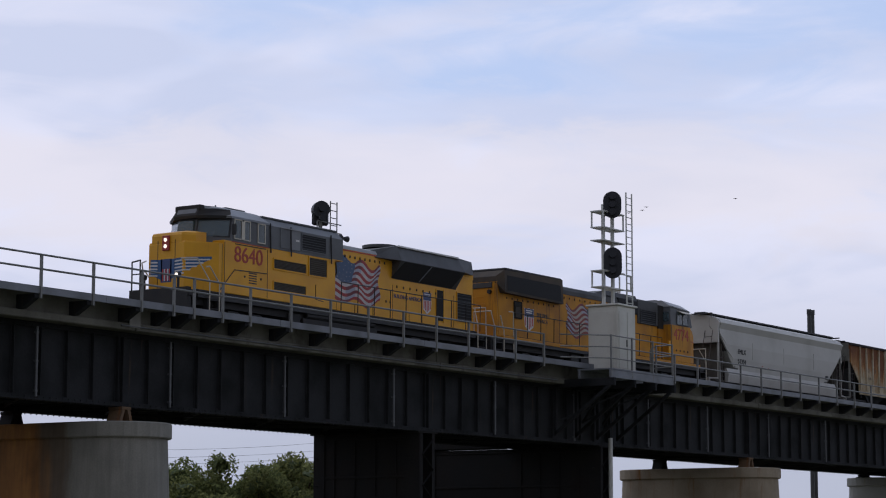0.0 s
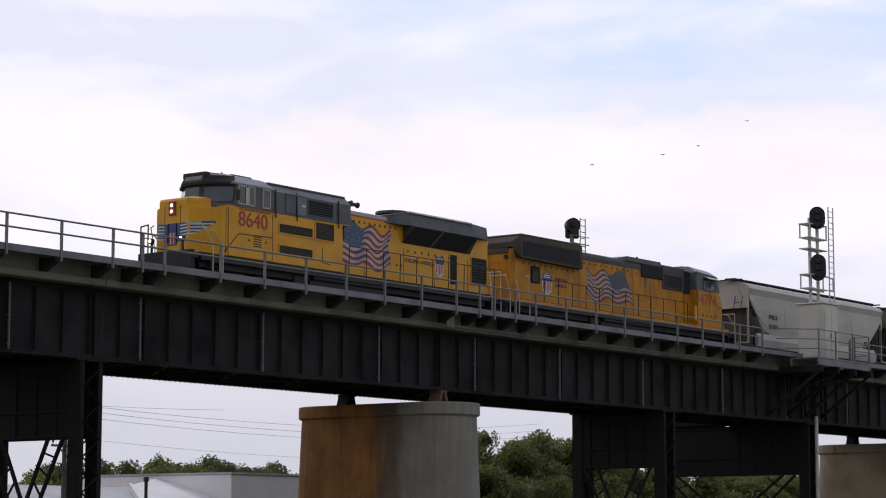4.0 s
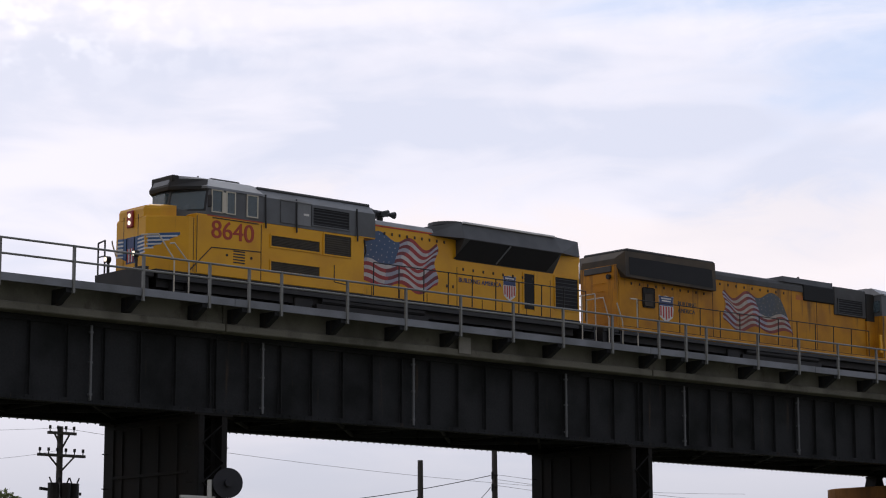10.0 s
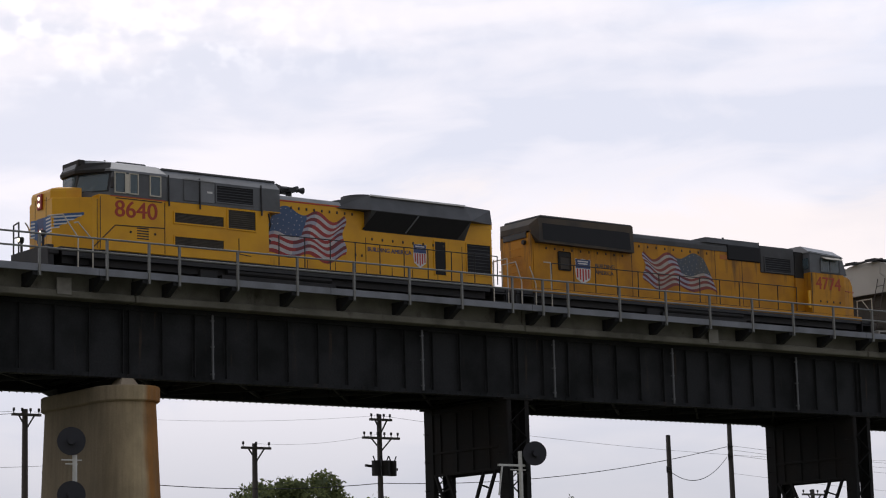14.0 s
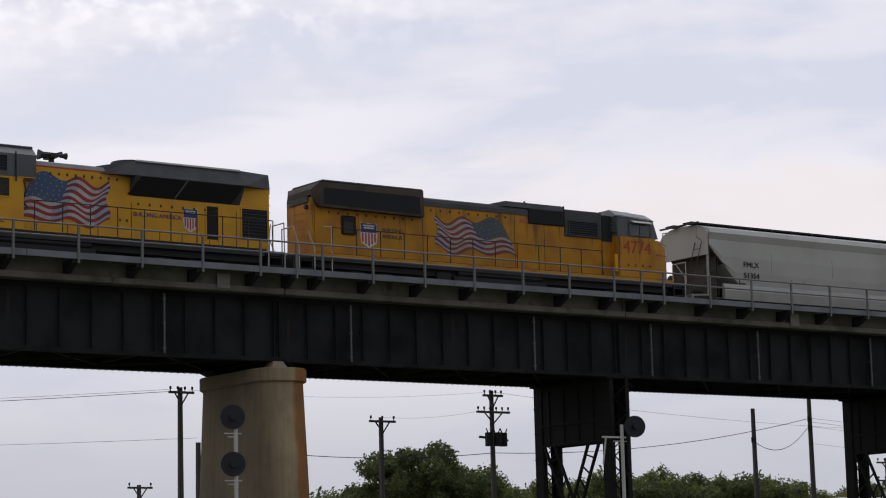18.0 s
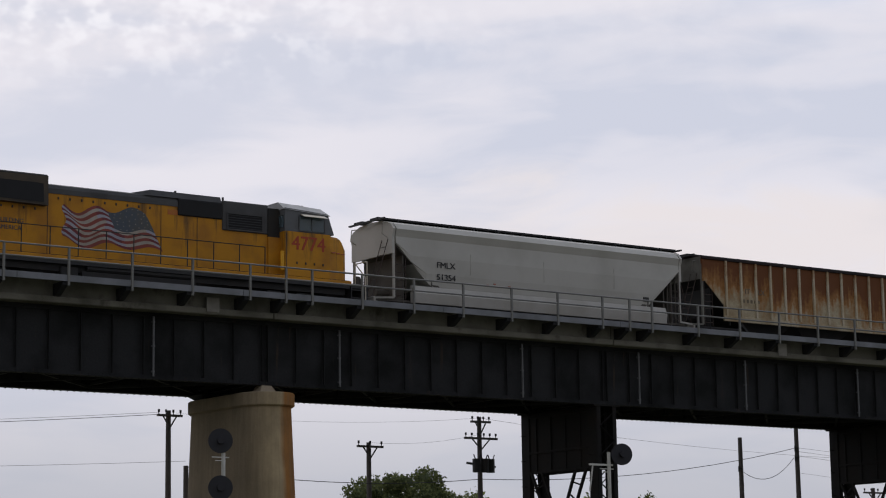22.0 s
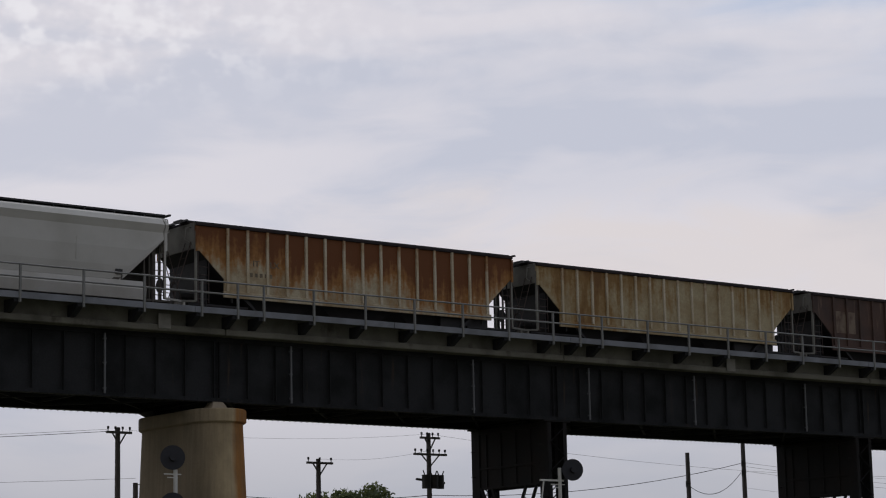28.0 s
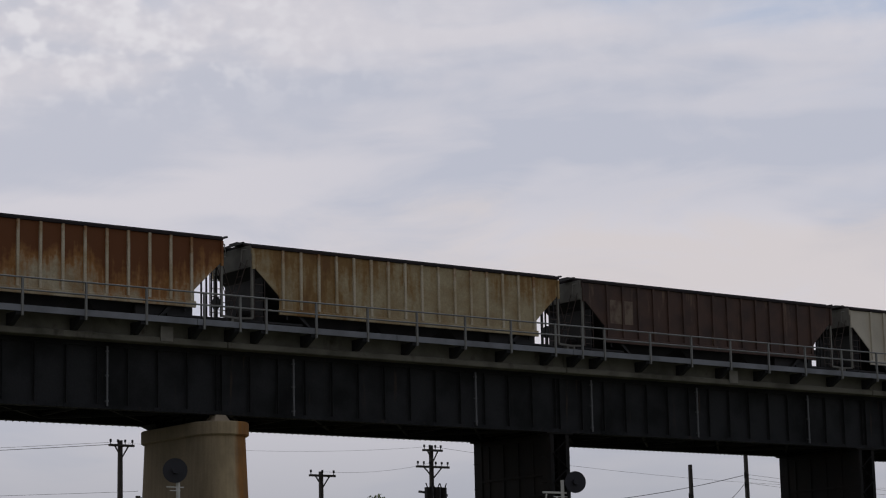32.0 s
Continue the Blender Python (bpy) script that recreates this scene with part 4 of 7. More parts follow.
def louvre(parent, x0, x1, z0, z1, y, n, frame_mat, name="grille", label="black louvred grille", screen=None):
    """A framed grille on a side that faces -y, with real slats."""
    g = part(name, box(B(), x0, x1, y - 0.004, y + 0.002, z0, z1), screen or M_GRILLE, parent, label)
    b = box(B(), x0 - 0.05, x1 + 0.05, y - 0.03, y, z1, z1 + 0.05)
    box(b, x0 - 0.05, x1 + 0.05, y - 0.03, y, z0 - 0.05, z0)
    box(b, x0 - 0.05, x0, y - 0.03, y, z0, z1)
    box(b, x1, x1 + 0.05, y - 0.03, y, z0, z1)
    part("frame", b, frame_mat, g)
    b = B()
    for k in range(n):
        z = z0 + (z1 - z0) * (k + 0.5) / n
        prism(b, [(y - 0.02, z - 0.012), (y - 0.004, z + 0.014), (y - 0.004, z + 0.004), (y - 0.02, z - 0.020)], x0 + 0.01, x1 - 0.01, "x")
    part("slats", b, screen or M_BLACK, g)
    return g


def horn(parent, x, y, z):
    b = rod(B(), (x, y, z), (x, y, z + 0.3), 0.1, 8)
    for k, (dx, dy) in enumerate(((-0.5, -0.16), (-0.42, 0.14), (0.5, -0.14), (0.44, 0.16), (-0.36, 0.34))):
        zz = z + 0.22 + 0.1 * (k % 2)
        rod(b, (x, y + dy, zz), (x + dx, y + dy, zz), 0.06, 8, 0.055)
        rod(b, (x + dx * 0.7, y + dy, zz), (x + dx * 1.15, y + dy, zz), 0.065, 10, 0.13)
    box(b, x - 0.16, x + 0.16, y - 0.3, y + 0.4, z + 0.12, z + 0.26)
    part("horn", b, M_BLACK, parent, "black air horn cluster")


def seams(parent, xs, z0, z1, y, mat, name="door_seam"):
    for x in xs:
        part(name, box(B(), x - 0.012, x + 0.012, y - 0.006, y + 0.004, z0, z1), mat, parent)


def rivets(parent, x0, x1, z, y, n, mat):
    b = B()
    for i in range(n):
        x = x0 + (x1 - x0) * (i + 0.5) / n
        box(b, x - 0.035, x + 0.035, y - 0.035, y, z - 0.05, z + 0.05, 0.01)
    tagged(part("latch", b, mat, parent), kind="stuff")


def underbody(c, x0, x1, tank0, tank1, paint, top=1.68):
    part("sill", box(B(), x0, x1, -1.52, 1.52, 1.5, top, 0.02), paint, c, "frame sill along the walkway")
    part("underframe", box(B(), x0 + 0.2, x1 - 0.2, -1.3, 1.3, 1.1, 1.5), M_TRUCK, c, "black underframe")
    part("sill_edge", box(box(B(), x0 + 0.1, x1 - 0.1, -1.51, -1.40, 1.36, 1.5), x0 + 0.1, x1 - 0.1, 1.40, 1.51, 1.36, 1.5), M_BLACK, c)
    prof = [(-1.42, 1.15), (-1.42, 0.62), (-1.05, 0.28), (1.05, 0.28), (1.42, 0.62), (1.42, 1.15)]
    part("fuel_tank", prism(B(), prof, tank0, tank1, "x"), M_TRUCK, c, "black fuel tank")
    b = B()
    for s in (-1, 1):
        rod(b, (tank0 + 0.2, s * 1.35, 1.28), (tank1 - 0.2, s * 1.35, 1.28), 0.13, 10)
        box(b, tank0 - 0.9, tank0 - 0.15, s * 1.2 - 0.2, s * 1.2 + 0.2, 0.75, 1.3, 0.03)
    part("air_reservoir", b, M_TRUCK, c)


def hood_section(hw, z0, z1, r=0.16):
    """Half-round-shouldered hood outline in y z."""
    return [(-hw, z0), (-hw, z1 - r), (-hw + r * 0.3, z1 - r * 0.3), (-hw + r, z1), (hw - r, z1), (hw - r * 0.3, z1 - r * 0.3), (hw, z1 - r), (hw, z0)]


# ---- first locomotive ----
def lead_locomotive():
    o = 6.7
    L = lambda u: u - o
    c = thing("locomotive", (0, TRACK_Y, RAIL_Z), "yellow and grey diesel locomotive with lit headlights on the viaduct track", "locomotive", "locomotives of the train")
    underbody(c, L(-2.2), L(17.2), L(4.6), L(9.6), M_SOOT, 1.66)
    loco_truck(c, L(0.9))
    loco_truck(c, L(13.3))
    # front porch, pilot and plough
    part("front_platform", box(B(), L(-2.62), L(-2.2), -1.45, 1.45, 1.38, 1.58, 0.03), M_TRUCK, c)
    b = prism(B(), [(L(-2.64), 1.72), (L(-2.6), 0.6), (L(-2.8), 0.15), (L(-2.35), 0.15), (L(-2.4), 1.4), (L(-2.4), 1.72)], -1.4, 1.4)
    part("pilot", b, M_TRUCK, c, "black pilot plate with plough")
    coupler(c, L(-2.64), -1)
    part("rear_platform", box(B(), L(17.2), L(18.15), -1.45, 1.45, 1.38, 1.6, 0.03), M_BLACK, c)
    part("rear_pilot", prism(B(), [(L(18.15), 1.5), (L(18.15), 0.3), (L(17.9), 0.3), (L(17.9), 1.5)], -1.4, 1.4), M_BLACK, c)
    coupler(c, L(18.15), 1)
    # nose: narrow flat front, long cut corners back to the cab, and a taller middle block
    def nose_ring(z, d=0.0):
        return [(L(-2.17 + d), -0.85, z), (L(-0.80), -1.5, z), (L(-0.5), -1.5, z), (L(-0.5), 1.5, z), (L(-0.80), 1.5, z), (L(-2.17 + d), 0.85, z)]
    nose = part("nose", loft(B(), [nose_ring(1.66), nose_ring(3.36), nose_ring(3.44, 0.05)]), M_YELLOW, c, "yellow wedge nose with long cut corners")
    def block_ring(z, d=0.0):
        return [(L(-2.166 + d), -0.72, z), (L(-1.66 + d * 0.6), -1.02 + d * 0.3, z), (L(-0.98), -1.02, z), (L(-0.98), 1.02, z), (L(-1.66 + d * 0.6), 1.02 - d * 0.3, z), (L(-2.166 + d), 0.72, z)]
    part("nose_block", loft(B(), [block_ring(3.40), block_ring(3.66), block_ring(3.76, 0.06), block_ring(3.82, 0.3)]), M_YELLOW, nose, "raised yellow middle of the nose")
    for y in (-0.42, 0.42):
        part("door_seam", box(B(), L(-2.17) - 0.006, L(-2.17) + 0.004, y - 0.012, y + 0.012, 1.72, 3.5), M_BLACK, nose)
    part("nose_seam", box(B(), L(-0.62), L(-0.6), -1.506, -1.49, 1.7, 3.4), M_BLACK, nose)
    part("nose_door", box(B(), L(-2.17) - 0.012, L(-2.17), -0.2, 0.2, 1.78, 1.92, 0.004), M_YELLOW, nose)
    hl = part("headlight_box", box(B(), L(-2.17) - 0.08, L(-2.17), -0.17, 0.17, 3.12, 3.66, 0.02), M_MAROON, nose, "dark red headlight housing")
    for z in (3.27, 3.50):
        part("headlight", rod(B(), (L(-2.17) - 0.1, 0, z), (L(-2.17) - 0.06, 0, z), 0.07, 14), M_LAMP, hl, "lit round headlight")
    for y in (-0.9, 0.75):
        part("light_post", rod(B(), (L(-2.55), y, 1.58), (L(-2.55), y, 2.1), 0.05, 8), M_BLACK, c)
        d = part("ditch_light", rod(B(), (L(-2.66), y, 2.16), (L(-2.5), y, 2.16), 0.11, 12), M_BLACK, c, "black lamp housing")
        part("lens", rod(B(), (L(-2.68), y, 2.16), (L(-2.66), y, 2.16), 0.07, 12), M_LAMP, d, "lit round lens")
    # winged emblem: shield on the front, bars swept back over the cut corners
    em = part("emblem", box(B(), L(-2.17) - 0.006, L(-2.17), -0.26, 0.26, 1.98, 2.82), M_BLUE, nose, "blue shield with red and white pales")
    for k in range(5):
        y = -0.16 + 0.08 * k
        part("pale", box(B(), L(-2.17) - 0.010, L(-2.17) - 0.0065, y - 0.025, y + 0.025, 2.03, 2.46), M_WHITE if k % 2 else M_RED, em)
    bend = [Vector((L(-2.17), -0.2, 0)), Vector((L(-2.17), -0.85, 0)), Vector((L(-0.80), -1.5, 0))]
    legs = [(bend[1] - bend[0]).length, (bend[2] - bend[1]).length]
    outs = [Vector((-1, 0, 0)), Vector((-0.65, -1.37, 0)).normalized()]

    def wing_at(t, lift):
        """A point t (0 to 1) of the way from the shield round the corner of the nose."""
        d = t * sum(legs)
        k = 0 if d <= legs[0] else 1
        a = bend[k].lerp(bend[k + 1], (d - legs[0] * k) / legs[k])
        return a + (outs[k] if abs(d - legs[0]) > 0.03 else (outs[0] + outs[1]).normalized()) * lift

    def wing_piece(name, mat, t0, t1, top0, top1, low0, low1, lift, sgn):
        b, n = B(), 10
        rows = []
        for i in range(n + 1):
            f = i / n
            q = wing_at(t0 + (t1 - t0) * f, lift)
            rows.append([b.verts.new((q.x, q.y * sgn, z0 + (z1 - z0) * f)) for z0, z1 in ((top0, top1), (low0, low1))])
        for r0, r1 in zip(rows, rows[1:]):
            b.faces.new((r0[0], r1[0], r1[1], r0[1]) if sgn < 0 else (r0[1], r1[1], r1[0], r0[0]))
        part(name, b, mat, em)
    for sgn in (1, -1):
        wing_piece("wing", M_WING, 0.0, 0.86, 2.80, 2.92, 2.06, 2.84, 0.006, sgn)
        for k in range(5):
            far = 0.82 - 0.13 * k
            z = 2.74 - 0.12 * k
            wing_piece("wing_bar", M_WHITE, 0.10, far, z, z + 0.11 * far, z - 0.055, z + 0.11 * far - 0.05, 0.012, sgn)
    # cab
    def cab_ring(z, lean, grow=0.0):
        return [(L(-1.02 + lean - grow), -0.42, z), (L(-0.12 + lean * 0.6 - grow), -1.5 - grow, z), (L(2.17 + grow * 0), -1.5 - grow, z), (L(2.17), 1.5 + grow, z), (L(-0.12 + lean * 0.6 - grow), 1.5 + grow, z), (L(-1.02 + lean - grow), 0.42, z)]
    part("cab_lower", box(B(), L(-0.55), L(2.17), -1.53, 1.53, 1.66, 3.58, 0.02), M_YELLOW, c)
    cab = part("cab", loft(B(), [cab_ring(3.38, -0.04), cab_ring(4.42, 0.22)]), M_GREY, c, "grey upper cab")
    part("red_line", box(B(), L(-0.1), L(2.17), -1.536, -1.53, 3.545, 3.58), M_RED_ORANGE, c)
    def roof_ring(z, g, w):
        return [(L(-0.90 - g), -0.45, z), (L(-0.02 - g), -w, z), (L(2.2), -w, z), (L(2.2), w, z), (L(-0.02 - g), w, z), (L(-0.90 - g), 0.45, z)]
    part("cab_roof", loft(B(), [roof_ring(4.42, 0.06, 1.54), roof_ring(4.50, 0.10, 1.52), roof_ring(4.82, -0.05, 1.0), roof_ring(4.90, -0.12, 0.75)]), M_DOORGREY, cab, "light grey sloped cab roof")
    part("visor", loft(B(), [[(L(-1.04 + q), -0.55, z), (L(-0.14 + q), -1.52 + q, z), (L(0.0), -1.4 + q, z), (L(0.0), 1.4 - q, z), (L(-0.14 + q), 1.52 - q, z), (L(-1.04 + q), 0.55, z)] for z, q in ((4.40, 0.04), (4.50, 0.02), (4.76, 0.20))]), M_SOOT, cab)
    part("number_board", box(B(), L(-0.88), L(-0.6), -0.62, 0.62, 4.68, 4.90, 0.03), M_SOOT, cab)
    part("roof_unit", box(B(), L(0.7), L(1.9), -0.6, 0.5, 4.86, 4.99, 0.03), M_GREY_DARK, cab, "air conditioner on the cab roof")
    part("antenna", rod(B(), (L(0.3), -0.4, 4.86), (L(0.3), -0.4, 5.02), 0.06, 8, 0.03), M_ROOFLIGHT, cab)
    # windscreens on the cut corners, and the centre pane
    for s in (-1, 1):
        a0, a1 = Vector((L(-1.02), s * 0.42, 3.55)), Vector((L(-0.12), s * 1.5, 3.55))
        b0, b1 = Vector((L(-0.80), s * 0.42, 4.42)), Vector((L(0.012), s * 1.5, 4.42))
        out = Vector((-0.85, s * 0.55, 0.15)).normalized()
        for name, pr, mat, e in (("window_frame", 0.0, M_BLACK, 0.008), ("windscreen", 0.05, M_GLASS, 0.022)):
            b = B()
            v = [(0.02 + pr, 0.18 + pr), (0.97 - pr, 0.18 + pr), (0.97 - pr, 0.95 - pr), (0.02 + pr, 0.95 - pr)]
            lo = [a0.lerp(a1, p).lerp(b0.lerp(b1, p), q) for p, q in v]
            ring = [[b.verts.new(p + out * k) for p in lo] for k in (-0.01, e)]
            b.faces.new(ring[0][::-1])
            b.faces.new(ring[1])
            for i in range(4):
                b.faces.new((ring[0][i], ring[0][(i + 1) % 4], ring[1][(i + 1) % 4], ring[1][i]))
            part(name, b, mat, cab)
    b = box(B(), L(-1.0), L(-0.84), -0.36, 0.36, 3.75, 4.3)
    part("centre_pane", b, M_GLASS, cab)
    for u0, u1, pale in ((0.12, 0.5, True), (0.72, 1.02, True), (1.56, 1.95, True)):
        w = part("side_window", box(B(), L(u0), L(u1), -1.512, -1.49, 3.72, 4.38), M_GLASS, cab)
        b = box(B(), L(u0) - 0.045, L(u0), -1.53, -1.49, 3.68, 4.42)
        box(b, L(u1), L(u1) + 0.045, -1.53, -1.49, 3.68, 4.42)
        box(b, L(u0), L(u1), -1.53, -1.49, 4.38, 4.42)
        box(b, L(u0), L(u1), -1.53, -1.49, 3.68, 3.72)
        part("frame", b, M_CREAM, w, "pale window frame")
    part("sliding_pane", box(B(), L(0.5), L(0.66), -1.54, -1.51, 3.7, 4.36), M_CREAM, cab, "pale folded wind deflector")
    part("mirror", box(B(), L(-0.12), L(-0.06), -1.75, -1.55, 3.8, 4.2, 0.02), M_BLACK, cab)
    lettering("road_number", "8640", 0.60, M_NUMBER, c, (L(0.05), -1.534, 2.86), FACE_NEAR, 1.04, "red cab-side number")
    seams(c, (L(-0.5), L(2.12)), 1.7, 3.5, -1.532, M_BLACK)
    b = B()
    for a0, a1 in (((L(0.12), 3.5), (L(2.0), 3.5)), ((L(-0.75), 1.75), (L(0.1), 2.55)), ((L(0.1), 2.55), (L(2.12), 2.6))):
        bar(b, (a0[0], -1.533, a0[1]), (a1[0], -1.533, a1[1]), 0.03, 0.03)
    part("panel_seam", b, M_BLACK, c)
    for k in range(5):
        part("vent_slot", box(B(), L(0.98), L(1.46), -1.538, -1.528, 2.14 + 0.09 * k, 2.18 + 0.09 * k), M_BLACK, c)
    for u in (0.72, 1.72):
        part("vent_bolt", rod(B(), (L(u), -1.545, 2.36), (L(u), -1.52, 2.36), 0.045, 8), M_SOOT, c)
    # wide cabinet behind the cab
    part("cabinet_lower", box(B(), L(2.17), L(6.55), -1.5, 1.5, 1.66, 3.58, 0.02), M_YELLOW, c, "yellow equipment cabinet")
    up = part("cabinet_upper", prism(B(), [(-1.5, 3.58), (-1.5, 4.42), (-1.2, 4.70), (1.2, 4.70), (1.5, 4.42), (1.5, 3.58)], L(2.17), L(7.05), "x"), M_GREY, c, "grey equipment cabinet top")
    part("cabinet_roof", box(B(), L(2.2), L(7.05), -1.2, 1.2, 4.70, 4.80, 0.03), M_GREY_DARK, up)
    louvre(c, L(2.56), L(4.62), 2.86, 3.2, -1.502, 7, M_YELLOW, screen=M_SCREEN, label="dusty brown louvred grille")
    louvre(c, L(2.56), L(4.62), 2.06, 2.36, -1.502, 6, M_YELLOW, screen=M_SCREEN, label="dusty brown louvred grille")
    louvre(c, L(4.82), L(5.94), 2.84, 3.5, -1.502, 9, M_YELLOW, screen=M_SCREEN, label="dusty brown louvred grille")
    part("access_panel", bar(bar(B(), (L(5.25), -1.503, 1.95), (L(5.25), -1.503, 2.5), 0.025), (L(5.25), -1.503, 1.95), (L(5.75), -1.503, 1.9), 0.025), M_BLACK, c)
    louvre(c, L(4.35), L(5.85), 3.75, 4.32, -1.502, 6, M_GREY, "grille", "dark intake screen")
    for u0, u1 in ((2.95, 3.6), (3.68, 4.25)):
        part("cabinet_door", box(B(), L(u0), L(u1), -1.53, -1.5, 3.66, 4.4, 0.01), M_DOORGREY if u0 > 3.5 else M_GREY, up)
    part("door_label", box(B(), L(3.95), L(4.17), -1.535, -1.53, 4.0, 4.07), M_WHITE, up)
    part("door_top", box(B(), L(2.95), L(4.25), -1.56, -1.5, 4.4, 4.44), M_ROOFLIGHT, up)
    bars = [L(2.3), L(3.63), L(6.2)]
    for x in bars:
        part("standpipe", rod(B(), (x, -1.56, 3.4), (x, -1.52, 4.5), 0.03, 6), M_BLACK, c)
    # engine hood
    hood = part("engine_hood", prism(B(), hood_section(1.0, 1.66, 4.36), L(6.5), L(17.65), "x"), M_YELLOW, c, "yellow engine hood")
    part("hood_roof", prism(B(), [(-1.012, 4.19), (-0.96, 4.33), (-0.83, 4.375), (0.83, 4.375), (0.96, 4.33), (1.012, 4.19)], L(7.05), L(10.6), "x"), M_ROOFLIGHT, c, "light grey hood roof")
    part("red_line", box(B(), L(7.05), L(10.8), -1.016, -1.002, 4.13, 4.17), M_RED, c)
    part("panel_edge", prism(B(), [(L(6.3), 3.57), (L(7.04), 3.57), (L(7.04), 3.6), (L(6.3), 3.6)], -1.51, -1.0), M_YELLOW, c)
    part("hose", pipe(B(), [(L(6.52), -1.53, 3.5), (L(6.62), -1.5, 3.1), (L(6.62), -1.2, 2.7), (L(6.9), -1.04, 2.62)], 0.03, 6), M_BLACK, c)
    horn(c, L(8.25), -0.3, 4.50)
    part("horn_post", rod(B(), (L(8.25), -0.3, 4.3), (L(8.25), -0.3, 4.6), 0.12, 8), M_BLACK, c)
    rivets(c, L(7.7), L(10.9), 3.92, -1.0, 9, M_SOOTY_YELLOW)
    rivets(c, L(11.4), L(15.4), 3.06, -1.0, 8, M_SOOTY_YELLOW)
    rivets(c, L(10.7), L(11.3), 2.4, -1.0, 2, M_SOOTY_YELLOW)
    seams(c, (L(7.3), L(8.6), L(9.9), L(12.6), L(13.6)), 1.7, 2.06, -1.002, M_SOOT)
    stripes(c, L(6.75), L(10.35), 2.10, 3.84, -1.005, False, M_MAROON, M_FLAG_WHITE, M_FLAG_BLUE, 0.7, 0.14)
    seams(c, (L(11.35), L(14.85), L(16.1)), 1.7, 3.1, -1.002, M_BLACK)
    # flared radiator end
    fl = part("radiator_flare", loft(B(), [[(L(9.9), -0.98, 4.1), (L(9.9), -0.9, 4.38), (L(9.9), 0.9, 4.38), (L(9.9), 0.98, 4.1)],
                                           [(L(11.3), -1.5, 4.06), (L(11.5), -1.1, 4.70), (L(11.5), 1.1, 4.70), (L(11.3), 1.5, 4.06)],
                                           [(L(16.25), -1.5, 4.06), (L(16.25), -1.1, 4.70), (L(16.25), 1.1, 4.70), (L(16.25), 1.5, 4.06)],
                                           [(L(17.68), -1.02, 4.1), (L(17.68), -0.92, 4.68), (L(17.68), 0.92, 4.68), (L(17.68), 1.02, 4.1)]]), M_GREY_DARK, c, "dark grey flared radiator housing")
    part("radiator_wedge", prism(B(), [(-1.5, 4.06), (-1.0, 3.36), (1.0, 3.36), (1.5, 4.06)], L(11.3), L(16.25), "x"), M_GREY_DARK, c)
    rad = []
    b = B()
    q = [(L(11.55), -1.49, 4.03), (L(16.2), -1.49, 4.03), (L(15.85), -1.03, 3.38), (L(11.15), -1.03, 3.38)]
    vs = [b.verts.new((x, y - 0.012, z)) for x, y, z in q]
    b.faces.new(vs)
    face_near(b)
    rp = part("radiator_screen", b, M_GRILLE, c, "black slanted radiator screen")
    part("screen_bar", bar(B(), (L(13.6), -1.50, 4.02), (L(13.25), -1.06, 3.40), 0.05), M_GREY, rp)
    # pale strip that paints the sky light on the flare's top edge
    part("flare_edge", box(B(), L(11.5), L(16.2), -1.20, -1.04, 4.65, 4.72, 0.01), M_EDGE_LIGHT, fl, "edge strip coloured as sky-lit")
    for u in (11.8, 13.9, 16.0):
        part("roof_hatch", rod(B(), (L(u), 0, 4.68), (L(u), 0, 4.80), 0.75 if u < 16 else 0.5, 16), M_GREY_DARK, fl)
    part("flare_tip", box(B(), L(16.3), L(17.68), -1.01, 1.01, 3.9, 4.12), M_YELLOW, c)
    part("red_line", box(B(), L(16.3), L(17.68), -1.022, -1.0, 4.10, 4.15), M_RED, c)
    louvre(c, L(16.35), L(17.55), 2.1, 3.25, -1.002, 9, M_YELLOW, "grille", "black rear grille")
    d = part("hood_door", box(B(), L(14.72), L(15.25), -1.02, -1.0, 1.95, 3.22, 0.01), M_GRILLE, c, "dark open hood door")
    part("frame", box(box(B(), L(14.66), L(14.72), -1.03, -1.0, 1.9, 3.26), L(15.25), L(15.31), -1.03, -1.0, 1.9, 3.26), M_YELLOW, d)
    shield(c, L(13.98), 2.14, 3.06, 0.66, -1.004)
    lettering("slogan", "BUILDING AMERICA", 0.17, M_BLUE, c, (L(11.42), -1.006, 2.6), FACE_NEAR, 0.98, "dark slogan lettering")
    side_handrail(c, [L(7.0 + 1.17 * i) for i in range(10)], 1.68, 2.78, -1.46, M_BLACK)
    # porch rails and steps
    end_steps(c, L(-1.45), L(-0.8), M_BLACK, M_CREAM)
    end_steps(c, L(17.3), L(17.95), M_BLACK, M_CREAM)
    for s in (-1, 1):
        grab_rail(c, [(L(-2.35), s * 0.85, 2.78), (L(-1.98), s * 1.35, 2.78), (L(-1.45), s * 1.57, 2.0), (L(-1.45), s * 1.57, 0.55)], M_CREAM)
        grab_rail(c, [(L(-1.6), s * 1.5, 2.5), (L(-1.45), s * 1.57, 2.52), (L(-0.82), s * 1.57, 1.95), (L(-0.82), s * 1.57, 0.55)], M_CREAM)
        if s > 0:
            grab_rail(c, [(L(-2.56), 1.35, 1.6), (L(-2.56), 1.35, 2.75), (L(-2.56), 0.95, 2.8), (L(-2.56), 0.95, 1.6)], M_BLACK, 0.03)
            grab_rail(c, [(L(-2.56), 0.95, 2.3), (L(-2.56), 1.35, 2.3)], M_BLACK, 0.022)
        grab_rail(c, [(L(17.3), s * 1.5, 0.5), (L(17.3), s * 1.5, 1.9), (L(17.65), s * 1.1, 2.7)], M_CREAM)
